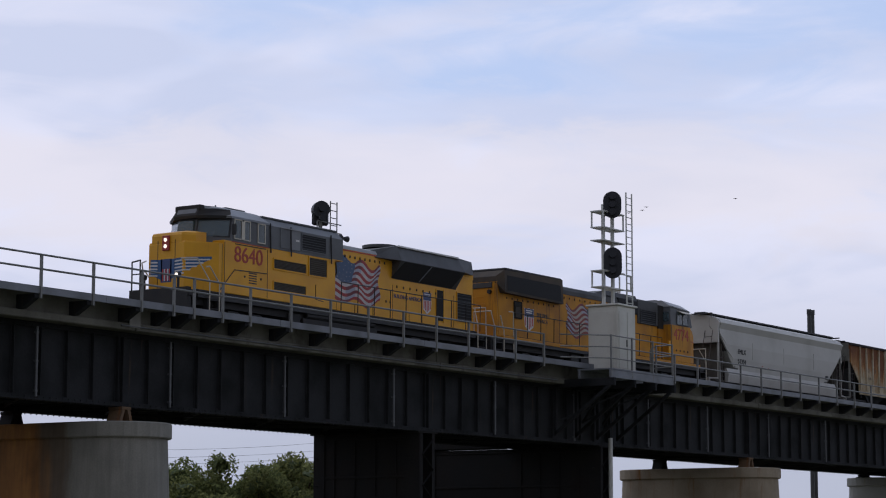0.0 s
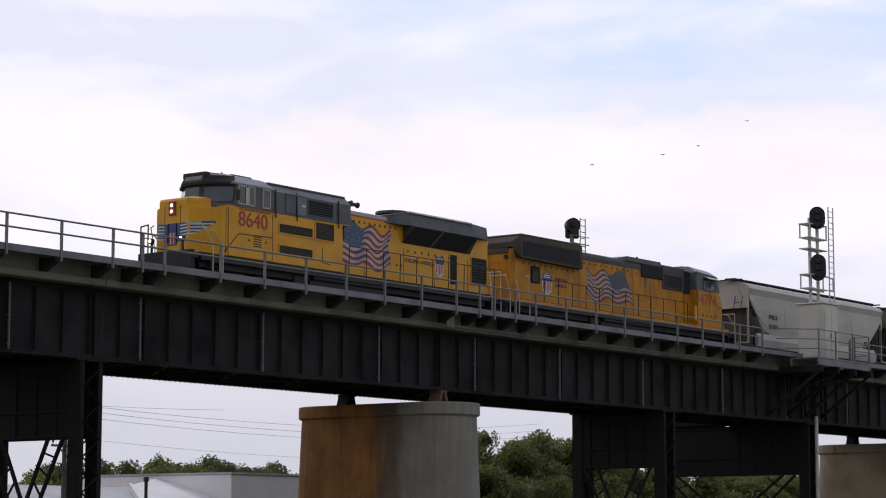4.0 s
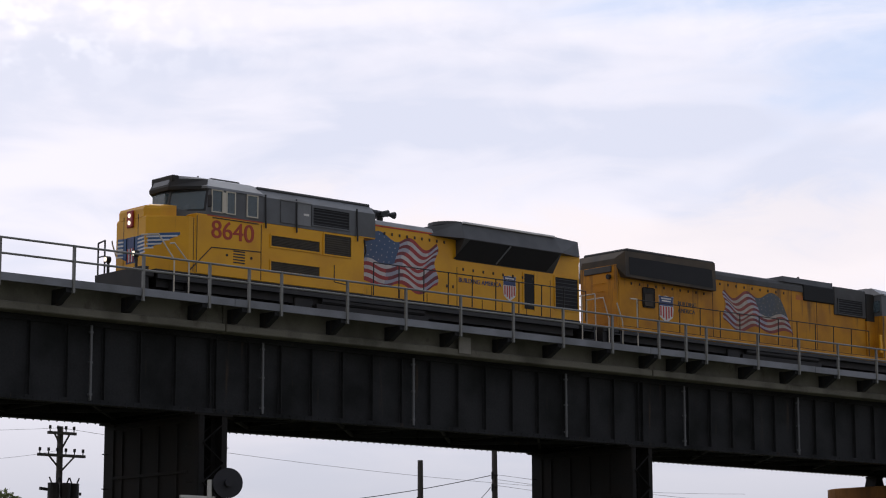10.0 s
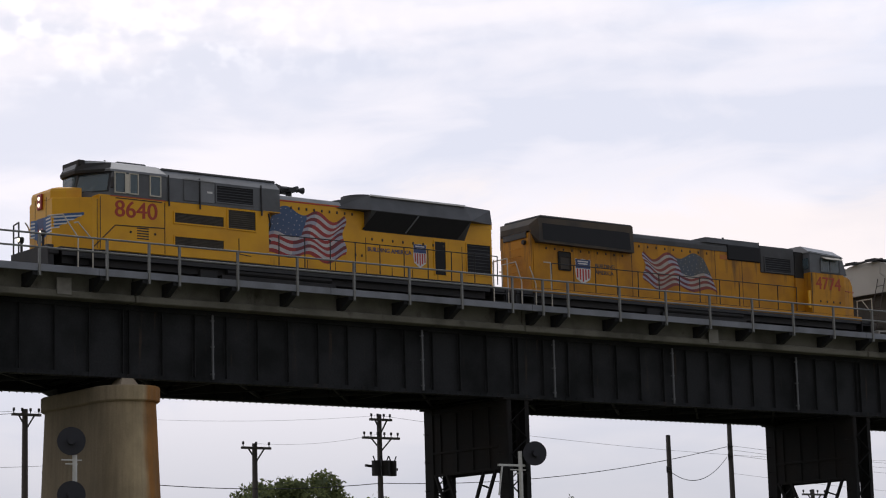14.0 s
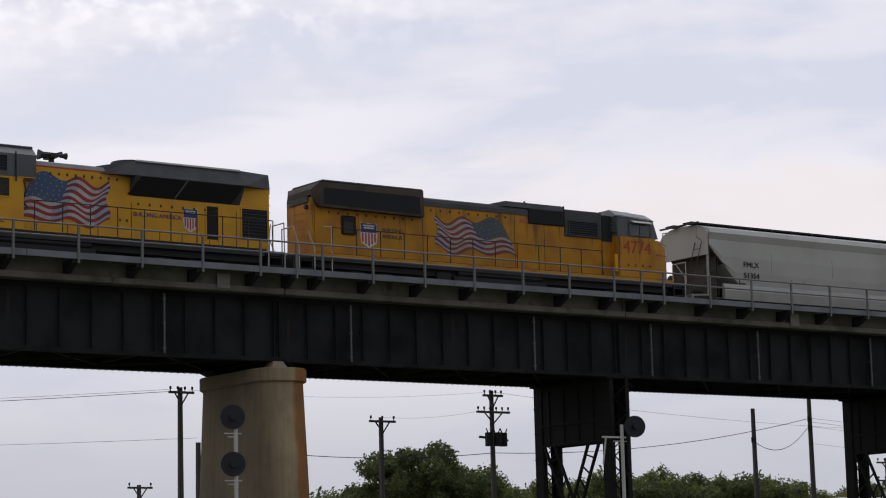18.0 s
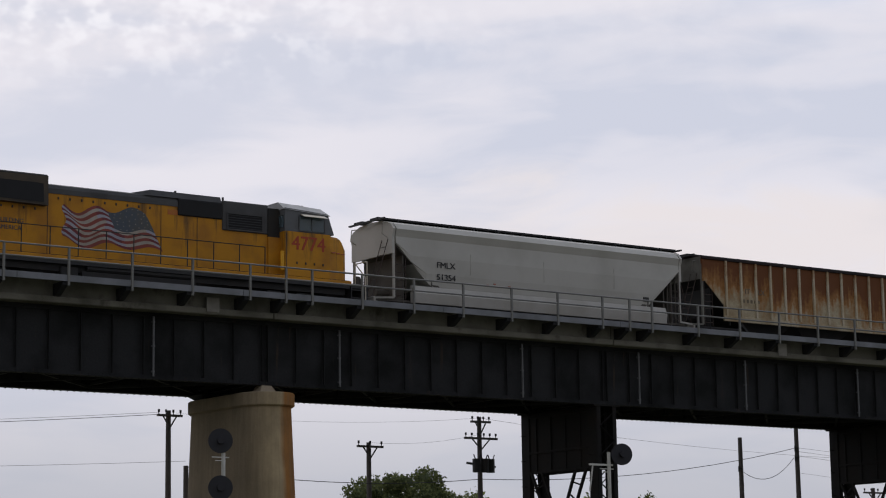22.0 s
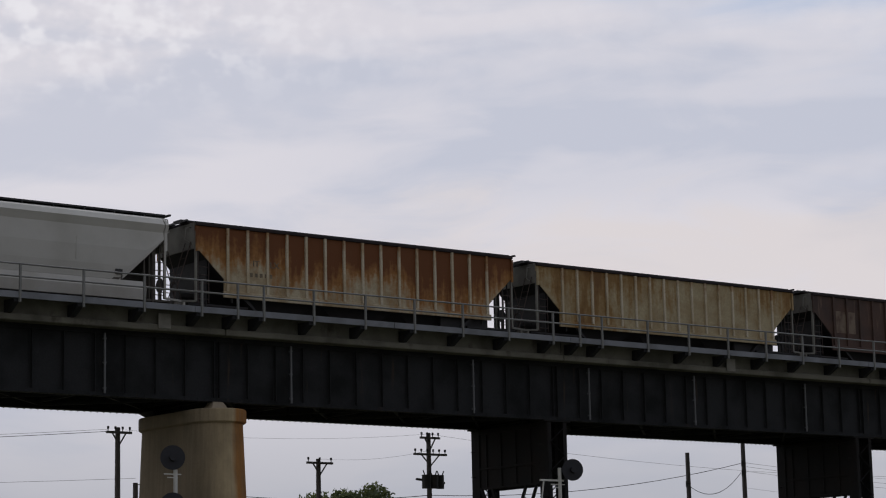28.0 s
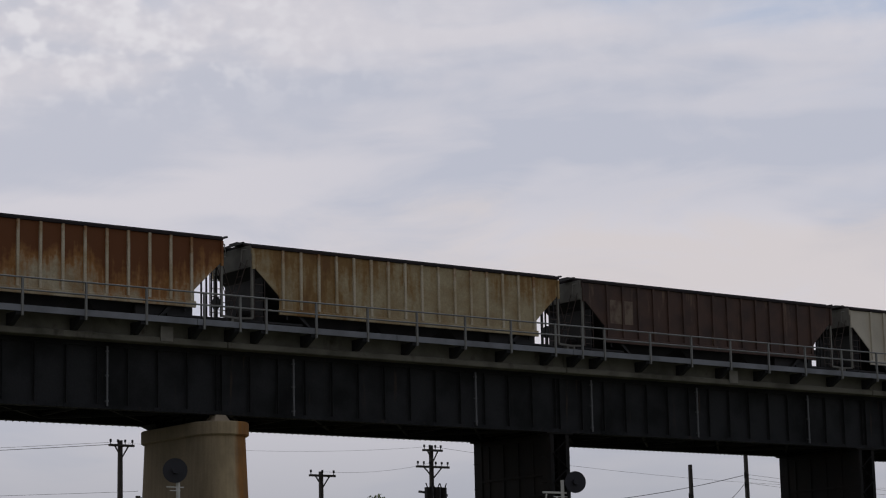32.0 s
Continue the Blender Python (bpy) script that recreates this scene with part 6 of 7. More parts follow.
def smooth_hopper(u0, u1):
    """A covered hopper with smooth bulging sides."""
    o = (u0 + u1) / 2
    L = lambda u: u - o
    c = thing("covered_hopper", (0, TRACK_Y, RAIL_Z), "dirty white smooth-sided covered hopper car on the viaduct track", "hopper car", "covered hoppers of the train")
    prof = [(-1.5, 1.75), (-1.57, 2.3), (-1.60, 3.0), (-1.55, 3.78), (-1.66, 4.10), (-1.46, 4.34), (-0.9, 4.52), (0, 4.58), (0.9, 4.52), (1.46, 4.34), (1.66, 4.10), (1.55, 3.78), (1.60, 3.0), (1.57, 2.3), (1.5, 1.75)]

    def ring(u, zlow):
        out = []
        for y, z in prof:
            out.append((L(u), y, max(z, zlow)))
        return out
    b = loft(B(), [ring(u0 + 0.12, 3.5), ring(u0 + 0.9, 2.75), ring(u0 + 1.7, 2.0), ring(u0 + 2.0, 1.75), ring(u1 - 2.0, 1.75), ring(u1 - 1.7, 2.0), ring(u1 - 0.9, 2.75), ring(u1 - 0.12, 3.5)])
    part("tank_body", b, M_HOP_WHITE, c, "smooth off-white side sheets")
    for s, u in ((-1, u0), (1, u1)):
        b = prism(B(), [(-1.56, 3.05)] + [(y, z) for y, z in prof if z >= 3.4] + [(1.56, 3.05)], L(u) - 0.06, L(u) + 0.06, "x")
        part("end_bulkhead", b, M_HOP_WHITE, c, "off-white end bulkhead")
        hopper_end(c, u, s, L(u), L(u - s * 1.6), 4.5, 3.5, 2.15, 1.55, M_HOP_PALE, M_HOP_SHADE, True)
    for y in (-1, 1):
        part("side_sill", loft(B(), [[(L(a), y * 1.42, 1.0), (L(a), y * 1.60, 1.0), (L(a), y * 1.66, 1.42), (L(a), y * 1.52, 1.74), (L(a), y * 1.42, 1.74)] for a in (u0 + 0.95, u1 - 0.95)]), M_HOP_SILL, c, "bright off-white side sill")
        for k in range(1, 4):
            x = L(u0 + (u1 - u0) * k / 4)
            part("weld_seam", box(B(), x - 0.012, x + 0.012, min(y * 1.59, y * 1.606), max(y * 1.59, y * 1.606), 2.4, 3.3), M_HOP_WHITE, c)
    roof_gear(c, L(u0), L(u1), 4.56, 1.4, M_BLACK, M_HOP_WHITE)
    bays(c, [L(u0 + 4.4), L((u0 + u1) / 2), L(u1 - 4.4)], 1.3, M_TRUCK)
    freight_truck(c, L(u0 + 0.9))
    freight_truck(c, L(u1 - 0.9))
    lettering("stencil", "FMLX", 0.26, M_BLACK, c, (L(u0 + 2.2), -1.608, 2.58), FACE_NEAR, 1.1, "black stencilled reporting marks")
    lettering("stencil", "51354", 0.26, M_BLACK, c, (L(u0 + 2.2), -1.600, 2.06), FACE_NEAR, 1.1, "black stencilled car number")
    for x, z, w in ((4.9, 2.0, 0.15), (5.3, 2.08, 0.1), (5.6, 1.98, 0.3), (6.1, 2.02, 0.12)):
        part("paint_mark", box(B(), L(u0 + x), L(u0 + x + w), -1.575, -1.54, z, z + 0.05), M_RED_FADED, c, "faded red paint mark")
    b = box(B(), L(u1 - 2.3), L(u1 - 2.0), -1.60, -1.54, 1.95, 2.15)
    part("placard", b, M_BLACK, c)
    TRAIN.append((c, o))


def ribbed_hopper(u0, u1, mat, label, ribs=15, z_top=4.15, marks=False, patch=False, post=None):
    """A covered hopper with outside posts along flat sides."""
    o = (u0 + u1) / 2
    L = lambda u: u - o
    c = thing("covered_hopper", (0, TRACK_Y, RAIL_Z), label, "hopper car", "covered hoppers of the train")
    sil = [(L(u0), z_top), (L(u0), 3.4), (L(u0 + 1.35), 2.15), (L(u0 + 1.35), 1.62), (L(u1 - 1.35), 1.62), (L(u1 - 1.35), 2.15), (L(u1), 3.4), (L(u1), z_top)]
    for y in (-1, 1):
        part("side_sheet", prism(B(), sil, min(y * 1.45, y * 1.50), max(y * 1.45, y * 1.50)), mat, c, "corroded side sheet")
        part("top_chord", box(B(), L(u0), L(u1), min(y * 1.48, y * 1.58), max(y * 1.48, y * 1.58), z_top - 0.02, z_top + 0.1, 0.015), M_HOP_ROOF, c)
        part("side_sill", box(B(), L(u0 + 1.3), L(u1 - 1.3), min(y * 1.48, y * 1.58), max(y * 1.48, y * 1.58), 1.38, 1.64, 0.015), mat, c)
        for k in range(ribs):
            x = L(u0 + 1.5) + (u1 - u0 - 3.0) * k / (ribs - 1)
            part("side_post", box(B(), x - 0.055, x + 0.055, min(y * 1.502, y * 1.59), max(y * 1.502, y * 1.59), 1.64, z_top - 0.02), post or mat, c)
        part("end_post", box(B(), L(u0), L(u0) + 0.1, min(y * 1.502, y * 1.58), max(y * 1.502, y * 1.58), 3.2, z_top - 0.06), mat, c)
        part("end_post", box(B(), L(u1) - 0.1, L(u1), min(y * 1.502, y * 1.58), max(y * 1.502, y * 1.58), 3.2, z_top - 0.06), mat, c)
    part("roof", prism(B(), [(-1.56, z_top + 0.1), (-0.9, z_top + 0.22), (0.9, z_top + 0.22), (1.56, z_top + 0.1)], L(u0), L(u1), "x"), M_HOP_ROOF, c, "dark weathered roof")
    for s, u in ((-1, u0), (1, u1)):
        part("end_sheet", box(B(), L(u) - 0.04, L(u) + 0.04, -1.45, 1.45, 3.3, z_top + 0.1), M_HOP_END, c, "grimy grey end sheet")
        hopper_end(c, u, s, L(u), L(u - s * 1.35), z_top, 3.4, 2.1, 1.5, M_HOP_END, M_TRUCK)
    roof_gear(c, L(u0), L(u1), z_top + 0.17, 1.4, M_BLACK, M_HOP_ROOF)
    bays(c, [L(u0 + 4.2), L((u0 + u1) / 2), L(u1 - 4.2)], 1.55, M_TRUCK)
    freight_truck(c, L(u0 + 0.8))
    freight_truck(c, L(u1 - 0.8))
    if marks:
        for word, x in (("IT", 2.72), ("LX", 3.56)):
            lettering("stencil", word, 0.25, M_STENCIL, c, (L(u0 + x), -1.506, 2.78), FACE_NEAR, 1.1, "worn dark stencilled reporting marks")
        for k in range(5):
            part("stencil_bar", box(B(), L(u0 + 2.6) + k * 0.24, L(u0 + 2.6) + k * 0.24 + 0.13, -1.506, -1.50, 2.34, 2.50), M_STENCIL, c, "worn dark stencil mark")
    if patch:
        part("paint_patch", box(B(), L(u0 + 1.7), L(u0 + 3.1), -1.508, -1.50, 2.3, 3.4), M_PATCH, c, "pale worn lettering patch")
    TRAIN.append((c, o))


M_HOP_END = material("grimy_end_paint", (0.20, 0.195, 0.165), 0.8, 0, (0.11, 0.10, 0.085), 1.0, 0.8)
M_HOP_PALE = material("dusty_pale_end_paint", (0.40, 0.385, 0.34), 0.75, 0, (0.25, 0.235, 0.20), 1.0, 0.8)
# end parts below the white body, coloured dark brown for the shade there
M_HOP_SHADE = material("shaded_brown_end_paint", (0.10, 0.09, 0.075), 0.85, 0, (0.05, 0.045, 0.04), 1.0, 0.8)
M_HOP_ROOF = material("dark_roof_paint", (0.028, 0.024, 0.026), 0.85, 0, (0.05, 0.034, 0.03), 1.0, 0.7, shine=0.15)
smooth_hopper(41.1, 57.3)
ribbed_hopper(58.7, 75.2, M_HOP_RUST, "heavily rusted cream covered hopper car with ribbed sides", 15, 4.27, True, post=M_POST)
ribbed_hopper(76.6, 93.1, M_HOP_TAN, "stained tan covered hopper car with ribbed sides", 16, 4.1, post=M_POST)
ribbed_hopper(94.5, 111.0, M_HOP_BROWN, "brown covered hopper car with a pale worn patch", 15, 4.1, False, True)
ribbed_hopper(112.4, 128.9, M_HOP_CREAM, "cream covered hopper car with ribbed sides", 15, 4.12)

# ---- signal tower on its bracketed platform ----
def signal_tower():
    pf = thing("signal_platform", (0, 0, 0), "grey steel platform bracketed from the girder under a signal tower", "platform")
    x0, x1, y0, y1, z = 121.6, 127.6, 60.9, 62.66, 14.1
    part("grating", box(B(), x0, x1, y0, y1, z, z + 0.06), M_KERB, pf)
    for y in (y0 + 0.08, y1 - 0.08):
        part("edge_beam", box(B(), x0, x1, y - 0.06, y + 0.06, z - 0.36, z - 0.01, 0.01), M_KERB, pf)
    for x in (x0 + 0.1, 123.6, 125.6, x1 - 0.1):
        part("cross_beam", box(B(), x - 0.08, x + 0.08, y0 - 0.12, 63.9, z - 0.72, z - 0.37, 0.01), M_GIRDER, pf)
        part("knee_brace", bar(B(), (x, y0 + 0.15, z - 0.7), (x, 63.88, 11.3), 0.14), M_GIRDER, pf)
        part("wall_strut", bar(B(), (x, 63.86, 11.2), (x, 63.86, 13.4), 0.14), M_GIRDER, pf)
    for i, x in enumerate((x0 + 0.1, 123.6)):
        part("cross_brace", bar(bar(B(), (x, y0 + 0.4, 13.3), (x + 2.0, 63.6, 11.9), 0.08), (x + 2.0, y0 + 0.4, 13.3), (x, 63.6, 11.9), 0.08), M_GIRDER, pf)
    pts = [(120.0, y1 - 0.05), (x0 + 0.05, y0 + 0.05), (123.6, y0 + 0.05), (125.6, y0 + 0.05), (x1 - 0.05, y0 + 0.05), (x1 - 0.05, 61.8), (128.7, y1 - 0.02)]
    for x, y in pts[1:]:
        part("post", box(B(), x - 0.035, x + 0.035, y - 0.035, y + 0.035, z - 0.3, 15.66), M_RAILING, pf)
    for a, c in zip(pts, pts[1:]):
        for zz in (15.62, 15.1, 14.6):
            part("rail", rod(B(), (*a, zz), (*c, zz), 0.028, 6), M_RAILING, pf)
    tw = thing("signal_tower", (0, 0, 0), "white signal cabinet and mast with two black hooded signal heads", "railway signal")
    cb = part("cabinet", box(B(), 123.2, 124.9, 61.45, 63.0, 14.17, 17.15, 0.04), M_CABINET, tw, "off-white equipment cabinet")
    part("cabinet_door", box(B(), 123.3, 124.0, 61.42, 61.448, 14.3, 16.9, 0.008), M_CABINET, cb)
    part("cabinet_door", box(B(), 124.08, 124.8, 61.42, 61.448, 14.3, 16.9, 0.008), M_CABINET, cb)
    part("cabinet_door", box(B(), 123.17, 123.198, 61.6, 62.85, 14.3, 16.9, 0.008), M_CABINET, cb)
    part("handle", box(B(), 123.95, 123.99, 61.38, 61.42, 15.3, 15.6), M_BLACK, cb)
    part("cabinet_roof", box(B(), 123.12, 124.98, 61.37, 63.08, 17.15, 17.24, 0.02), M_CABINET, cb)
    mx, my = 123.75, 62.35
    for dx, dy in ((-0.22, 0), (0.38, -0.15)):
        part("mast", box(B(), mx + dx - 0.07, mx + dx + 0.07, my + dy - 0.07, my + dy + 0.07, 17.24, 21.9 if dx < 0 else 21.5, 0.01), M_SIGNAL_WHITE, tw, "white square mast tube")
    for z in (18.0, 18.75, 20.15, 20.75, 21.5):
        part("mast_plate", box(B(), mx - 0.8, mx + 1.2, my - 0.35, my + 0.35, z, z + 0.05), M_SIGNAL_WHITE, tw, "white crossplate")
    for z0, z1, xr in ((18.0, 18.75, 1.9), (20.75, 21.5, 1.2)):
        for x, y in ((mx - 0.75, my - 0.3), (mx + xr - 0.05, my - 0.3), (mx + xr - 0.05, my + 0.3), (mx - 0.75, my + 0.3)):
            part("cage_post", box(B(), x - 0.03, x + 0.03, y - 0.03, y + 0.03, z0, z1), M_SIGNAL_WHITE, tw)
        for y in (my - 0.3, my + 0.3):
            for z in (z0 + 0.03, z1):
                part("cage_rail", bar(B(), (mx - 0.75, y, z), (mx + xr - 0.05, y, z), 0.05), M_SIGNAL_WHITE, tw)
    b = B()
    for dx in (-0.28, 0.28):
        rod(b, (125.75 + dx, 62.2, 17.2), (125.75 + dx, 62.2, 22.7), 0.04, 6)
    for k in range(17):
        rod(b, (125.47, 62.2, 17.5 + 0.31 * k), (126.03, 62.2, 17.5 + 0.31 * k), 0.022, 5)
    part("ladder", b, M_SIGNAL_WHITE, tw, "white caged ladder")
    for zc, h in ((21.85, 0.62), (19.15, 0.72)):
        outline = []
        for i in range(13):
            a = math.pi * i / 12
            outline.append((0.42 * math.cos(a), h - 0.42 + 0.42 * math.sin(a)))
        for i in range(13):
            a = math.pi + math.pi * i / 12
            outline.append((0.42 * math.cos(a), -h + 0.42 + 0.42 * math.sin(a)))
        hb = prism(B(), [(p[0], p[1]) for p in outline], -0.05, 0.02)
        hd = part("signal_head", hb, M_SIGNAL, tw, "black oval backplate with hooded lamps")
        hd.location, hd.rotation_euler = (mx - 0.15, my - 0.45, zc), (0, 0, radians(-60))
        for k in (-0.36, 0.0, 0.36):
            q = part("lamp_hood", rod(B(), (0, -0.3, k), (0, -0.05, k), 0.15, 12), M_SIGNAL, hd)
        part("case", box(B(), -0.25, 0.25, 0.02, 0.3, -h + 0.2, h - 0.25, 0.03), M_SIGNAL, hd)
        part("arm", bar(B(), (0.0, 0.2, -0.1), (0.15, 0.5, -0.1), 0.08), M_SIGNAL_WHITE, hd)
    cd = solo("conduit_pole", rod(B(), (126.35, 63.62, 0), (126.35, 63.62, 11.3), 0.1, 10), M_SIGNAL_WHITE, "white round conduit pole rising to the girder", "pole")
    # signal on the far side of the track
    fs = thing("railway_signal", (113.1, 70.82, 14.302), "black hooded signal head on a grey mast with ladder", "railway signal")
    part("base", box(B(), -0.22, 0.22, -0.16, 0.16, 0, 0.12, 0.01), M_GIRDER, fs)
    part("mast", rod(B(), (0, 0, 0.1), (0, 0, 6.5), 0.09, 8), M_RAILING, fs)
    hd = part("signal_head", box(rod(B(), (0, -0.25, 6.7), (0, 0.2, 6.7), 0.38, 18), -0.38, 0.38, -0.05, 0.12, 6.0, 6.7, 0.08), M_SIGNAL, fs, "black signal head")
    hd.rotation_euler = (0, 0, radians(-40))
    for k in (6.72, 6.3):
        part("hood", rod(B(), (0, -0.42, k), (0, -0.05, k), 0.14, 12), M_SIGNAL, hd)
    b = B()
    for dx in (0.75, 1.25):
        rod(b, (dx, 0, 4.5), (dx, 0, 7.2), 0.03, 6)
    for k in range(8):
        rod(b, (0.75, 0, 4.8 + 0.33 * k), (1.25, 0, 4.8 + 0.33 * k), 0.022, 5)
    part("ladder", b, M_RAILING, fs)
    part("service_cage", bar(bar(bar(B(), (-0.5, -0.2, 5.75), (1.3, -0.2, 5.75), 0.05), (-0.5, -0.2, 6.15), (1.3, -0.2, 6.15), 0.04), (-0.5, -0.2, 5.75), (-0.5, -0.2, 6.15), 0.04), M_RAILING, fs)
    for z in (4.7, 5.7):
        part("stay", bar(B(), (0, 0, z), (1.25, 0, z), 0.05), M_RAILING, fs)


M_SIGNAL = material("signal_black", (0.012, 0.013, 0.02), 0.55)
signal_tower()


def round_signal(x, y, heads, arm):
    """A searchlight signal: round black targets on a white mast with little service arms."""
    s = thing("round_signal", (x, y, 0), "black round-target searchlight signal on a white mast", "railway signal", "searchlight signals below the viaduct")
    part("mast", rod(B(), (0, 0, 0), (0, 0, heads[0] + 0.1 if arm else heads[0] - 0.45), 0.08, 10), M_SIGNAL_WHITE, s, "white mast")
    part("base", box(B(), -0.35, 0.35, -0.35, 0.35, 0, 0.4, 0.02), M_PIER, s)
    face = Vector((-0.42, -0.88, 0.0)).normalized()
    side = Vector((-face.y, face.x, 0))
    for z in heads:
        at = Vector((0, 0, z)) + (side * (0.55 if arm else -0.12)) + face * 0.12
        h = part("target", rod(B(), at, at + face * 0.03, 0.47, 28), M_SIGNAL, s, "black round target")
        part("lamp_case", rod(B(), at - face * 0.25, at, 0.2, 12), M_SIGNAL, h)
        part("hood", rod(B(), at + face * 0.03, at + face * 0.3, 0.13, 12), M_SIGNAL, h)
        b = bar(B(), (-0.5, 0, z - 0.62), (0.25, 0, z - 0.62), 0.04)
        bar(b, (-0.35, 0, z - 0.75), (0.1, 0, z - 0.75), 0.035)
        part("service_arm", b, M_SIGNAL_WHITE, s)
    if arm:
        part("bracket", bar(bar(B(), (-1.1, 0, heads[0] - 0.45), (0.2, 0, heads[0] - 0.45), 0.08), (-0.9, 0, heads[0] - 0.45), (-1.1, 0, heads[0] - 1.6), 0.05), M_SIGNAL_WHITE, s)


round_signal(31.1, 62.0, (8.5, 6.72), False)
round_signal(50.65, 62.6, (8.62,), True)


# ---- utility poles and wires ----
def utility_pole(x, y, h, arms=(), bank=None, lean=0.0, label="weathered wooden utility pole with a crossarm"):
    p = thing("utility_pole", (x, y, 0), label, "utility pole", "utility poles behind the viaduct")
    part("pole", rod(B(), (0, 0, 0), (lean, 0, h), 0.17, 10, 0.11), M_WOODPOLE, p)
    for z, w, pins in arms:
        a = part("crossarm", bar(B(), (-w, -0.12, z), (w, -0.12, z), 0.12, 0.1), M_WOODPOLE, p)
        for k in range(pins):
            xx = -w + 0.08 + (2 * w - 0.16) * k / max(1, pins - 1)
            part("insulator", rod(rod(B(), (xx, -0.12, z + 0.05), (xx, -0.12, z + 0.16), 0.02, 6), (xx, -0.12, z + 0.14), (xx, -0.12, z + 0.26), 0.05, 8), M_BLACK, a)
        for s in (-1, 1):
            part("brace", bar(B(), (s * w * 0.55, -0.13, z - 0.02), (0, -0.13, z - 0.55), 0.05), M_WOODPOLE, a)
    if bank:
        for s in (-0.42, 0.0, 0.42):
            t = part("transformer", rod(B(), (s, -0.3 - 0.1 * (s == 0), bank - 0.35), (s, -0.3 - 0.1 * (s == 0), bank + 0.3), 0.2, 12), M_BLACK, p, "dark transformer can")
            for e in (-1, 1):
                part("bushing", rod(B(), (s + e * 0.1, -0.35, bank + 0.28), (s + e * 0.2, -0.35, bank + 0.5), 0.03, 6), M_BLACK, t)
        part("bank_arm", bar(B(), (-0.85, -0.1, bank + 0.1), (0.85, -0.1, bank - 0.05), 0.1), M_BLACK, p)
    return p


def wire(a, c, sag, r=0.02):
    a, c = Vector(a), Vector(c)
    pts = [a.lerp(c, i / 14) - Vector((0, 0, sag * 4 * (i / 14) * (1 - i / 14))) for i in range(15)]
    side_v = (c - a).cross(Vector((0, 0, 1))).normalized()
    b = loft(B(), [[p + side_v * (r * math.cos(k * 1.2566)) + Vector((0, 0, r * math.sin(k * 1.2566))) for k in range(5)] for p in pts])
    solo("overhead_wire", b, M_WIRE, "thin dark overhead wire between poles", "wire", "overhead wires")


POLE_Y = 75.0
utility_pole(35.9, POLE_Y, 10.95, [(10.72, 0.62, 4)], None, 0, "wooden utility pole with a short crossarm beside a cabled pole")
utility_pole(36.45, POLE_Y - 0.6, 8.5, [], None, 0, "short dark pole carrying cable gear")
utility_pole(42.85, 92, 7.65, [(7.5, 0.7, 2)])
utility_pole(46.5, POLE_Y, 9.9, [(9.7, 0.72, 3)])
utility_pole(52.95, POLE_Y, 11.35, [(11.1, 0.58, 4), (10.3, 0.98, 6)], 9.0, 0, "wooden utility pole with two crossarms and transformers")
utility_pole(70.15, POLE_Y, 10.95, [], None, -0.06, "plain tall dark wooden pole")
utility_pole(74.3, POLE_Y, 12.6, [], None, -0.08, "tall dark wooden pole with wire brackets")
utility_pole(90.5, 85, 9.3, [(9.0, 0.95, 4), (7.9, 0.95, 4)])
for x, z in ((74.3, 10.5), (74.3, 10.0), (70.15, 9.3)):
    bk = thing("wire_bracket", (x, POLE_Y, z), "small dark wire bracket bolted to a pole", "bracket", "wire brackets on the poles")
    part("arm", bar(B(), (-0.02, -0.12, 0), (-0.34, -0.12, 0.02), 0.05), M_BLACK, bk)
    part("insulator", rod(B(), (-0.3, -0.12, -0.16), (-0.3, -0.12, 0.14), 0.05, 8), M_BLACK, bk)
wire((-10, 72, 8.2), (35.4, POLE_Y, 10.85), 0.35, 0.007)
wire((-10, 72.5, 8.0), (35.9, POLE_Y, 10.8), 0.35, 0.012)
wire((-10, 73, 7.2), (36.45, POLE_Y - 0.6, 8.7), 0.3, 0.007)
wire((36.45, POLE_Y - 0.6, 8.45), (52.95, POLE_Y, 8.35), 0.42, 0.017)
wire((52.95, POLE_Y, 8.35), (74.0, POLE_Y, 10.5), 0.55, 0.016)
wire((70.15, POLE_Y, 9.2), (74.0, POLE_Y, 10.0), 0.75, 0.017)
wire((46.5, POLE_Y, 9.9), (52.95, POLE_Y, 10.5), 0.2, 0.005)
wire((36.3, POLE_Y, 10.85), (52.95, POLE_Y, 11.3), 0.3, 0.005)
wire((52.95, POLE_Y, 11.3), (104.0, 87, 11.4), 0.6, 0.007)
for z0, z1, r in ((10.55, 12.9, 0.008), (10.35, 12.4, 0.008), (10.1, 12.0, 0.008), (9.2, 10.7, 0.006)):
    wire((74.3, POLE_Y, z0), (150.0, 98, z1), 0.9, r)

# ---- twin stacks far along the line ----
st = thing("twin_stack", (209.1, 90, 0), "pair of tall dark metal stacks", "chimney")
for d in (-0.34, 0.34):
    part("flue", rod(rod(B(), (d, 0, 0), (d, 0, 26.1), 0.17, 12), (d, 0, 25.9), (d, 0, 26.3), 0.2, 12), M_GREY_DARK, st)

# ---- low warehouse ----
wh = thing("warehouse", (0, 0, 0), "low white metal warehouse with a shallow grey roof", "warehouse")
part("tall_block", box(B(), 105.7, 118.5, 88, 100, 0, 8.08, 0.03), M_SHED, wh, "tall white block")
part("block_coping", box(B(), 105.62, 118.58, 87.92, 100.08, 8.08, 8.18), M_SHEDROOF, wh)
part("wing_wall", box(B(), 86.0, 105.69, 88, 101, 0, 5.9, 0.03), M_SHED, wh, "white wing wall")
part("wing_roof", prism(B(), [(87.7, 5.96), (87.7, 6.06), (95, 7.42), (101.3, 6.1), (101.3, 5.9), (88.0, 5.9)], 85.7, 105.69, "x"), M_SHEDROOF, wh, "shallow grey metal roof")
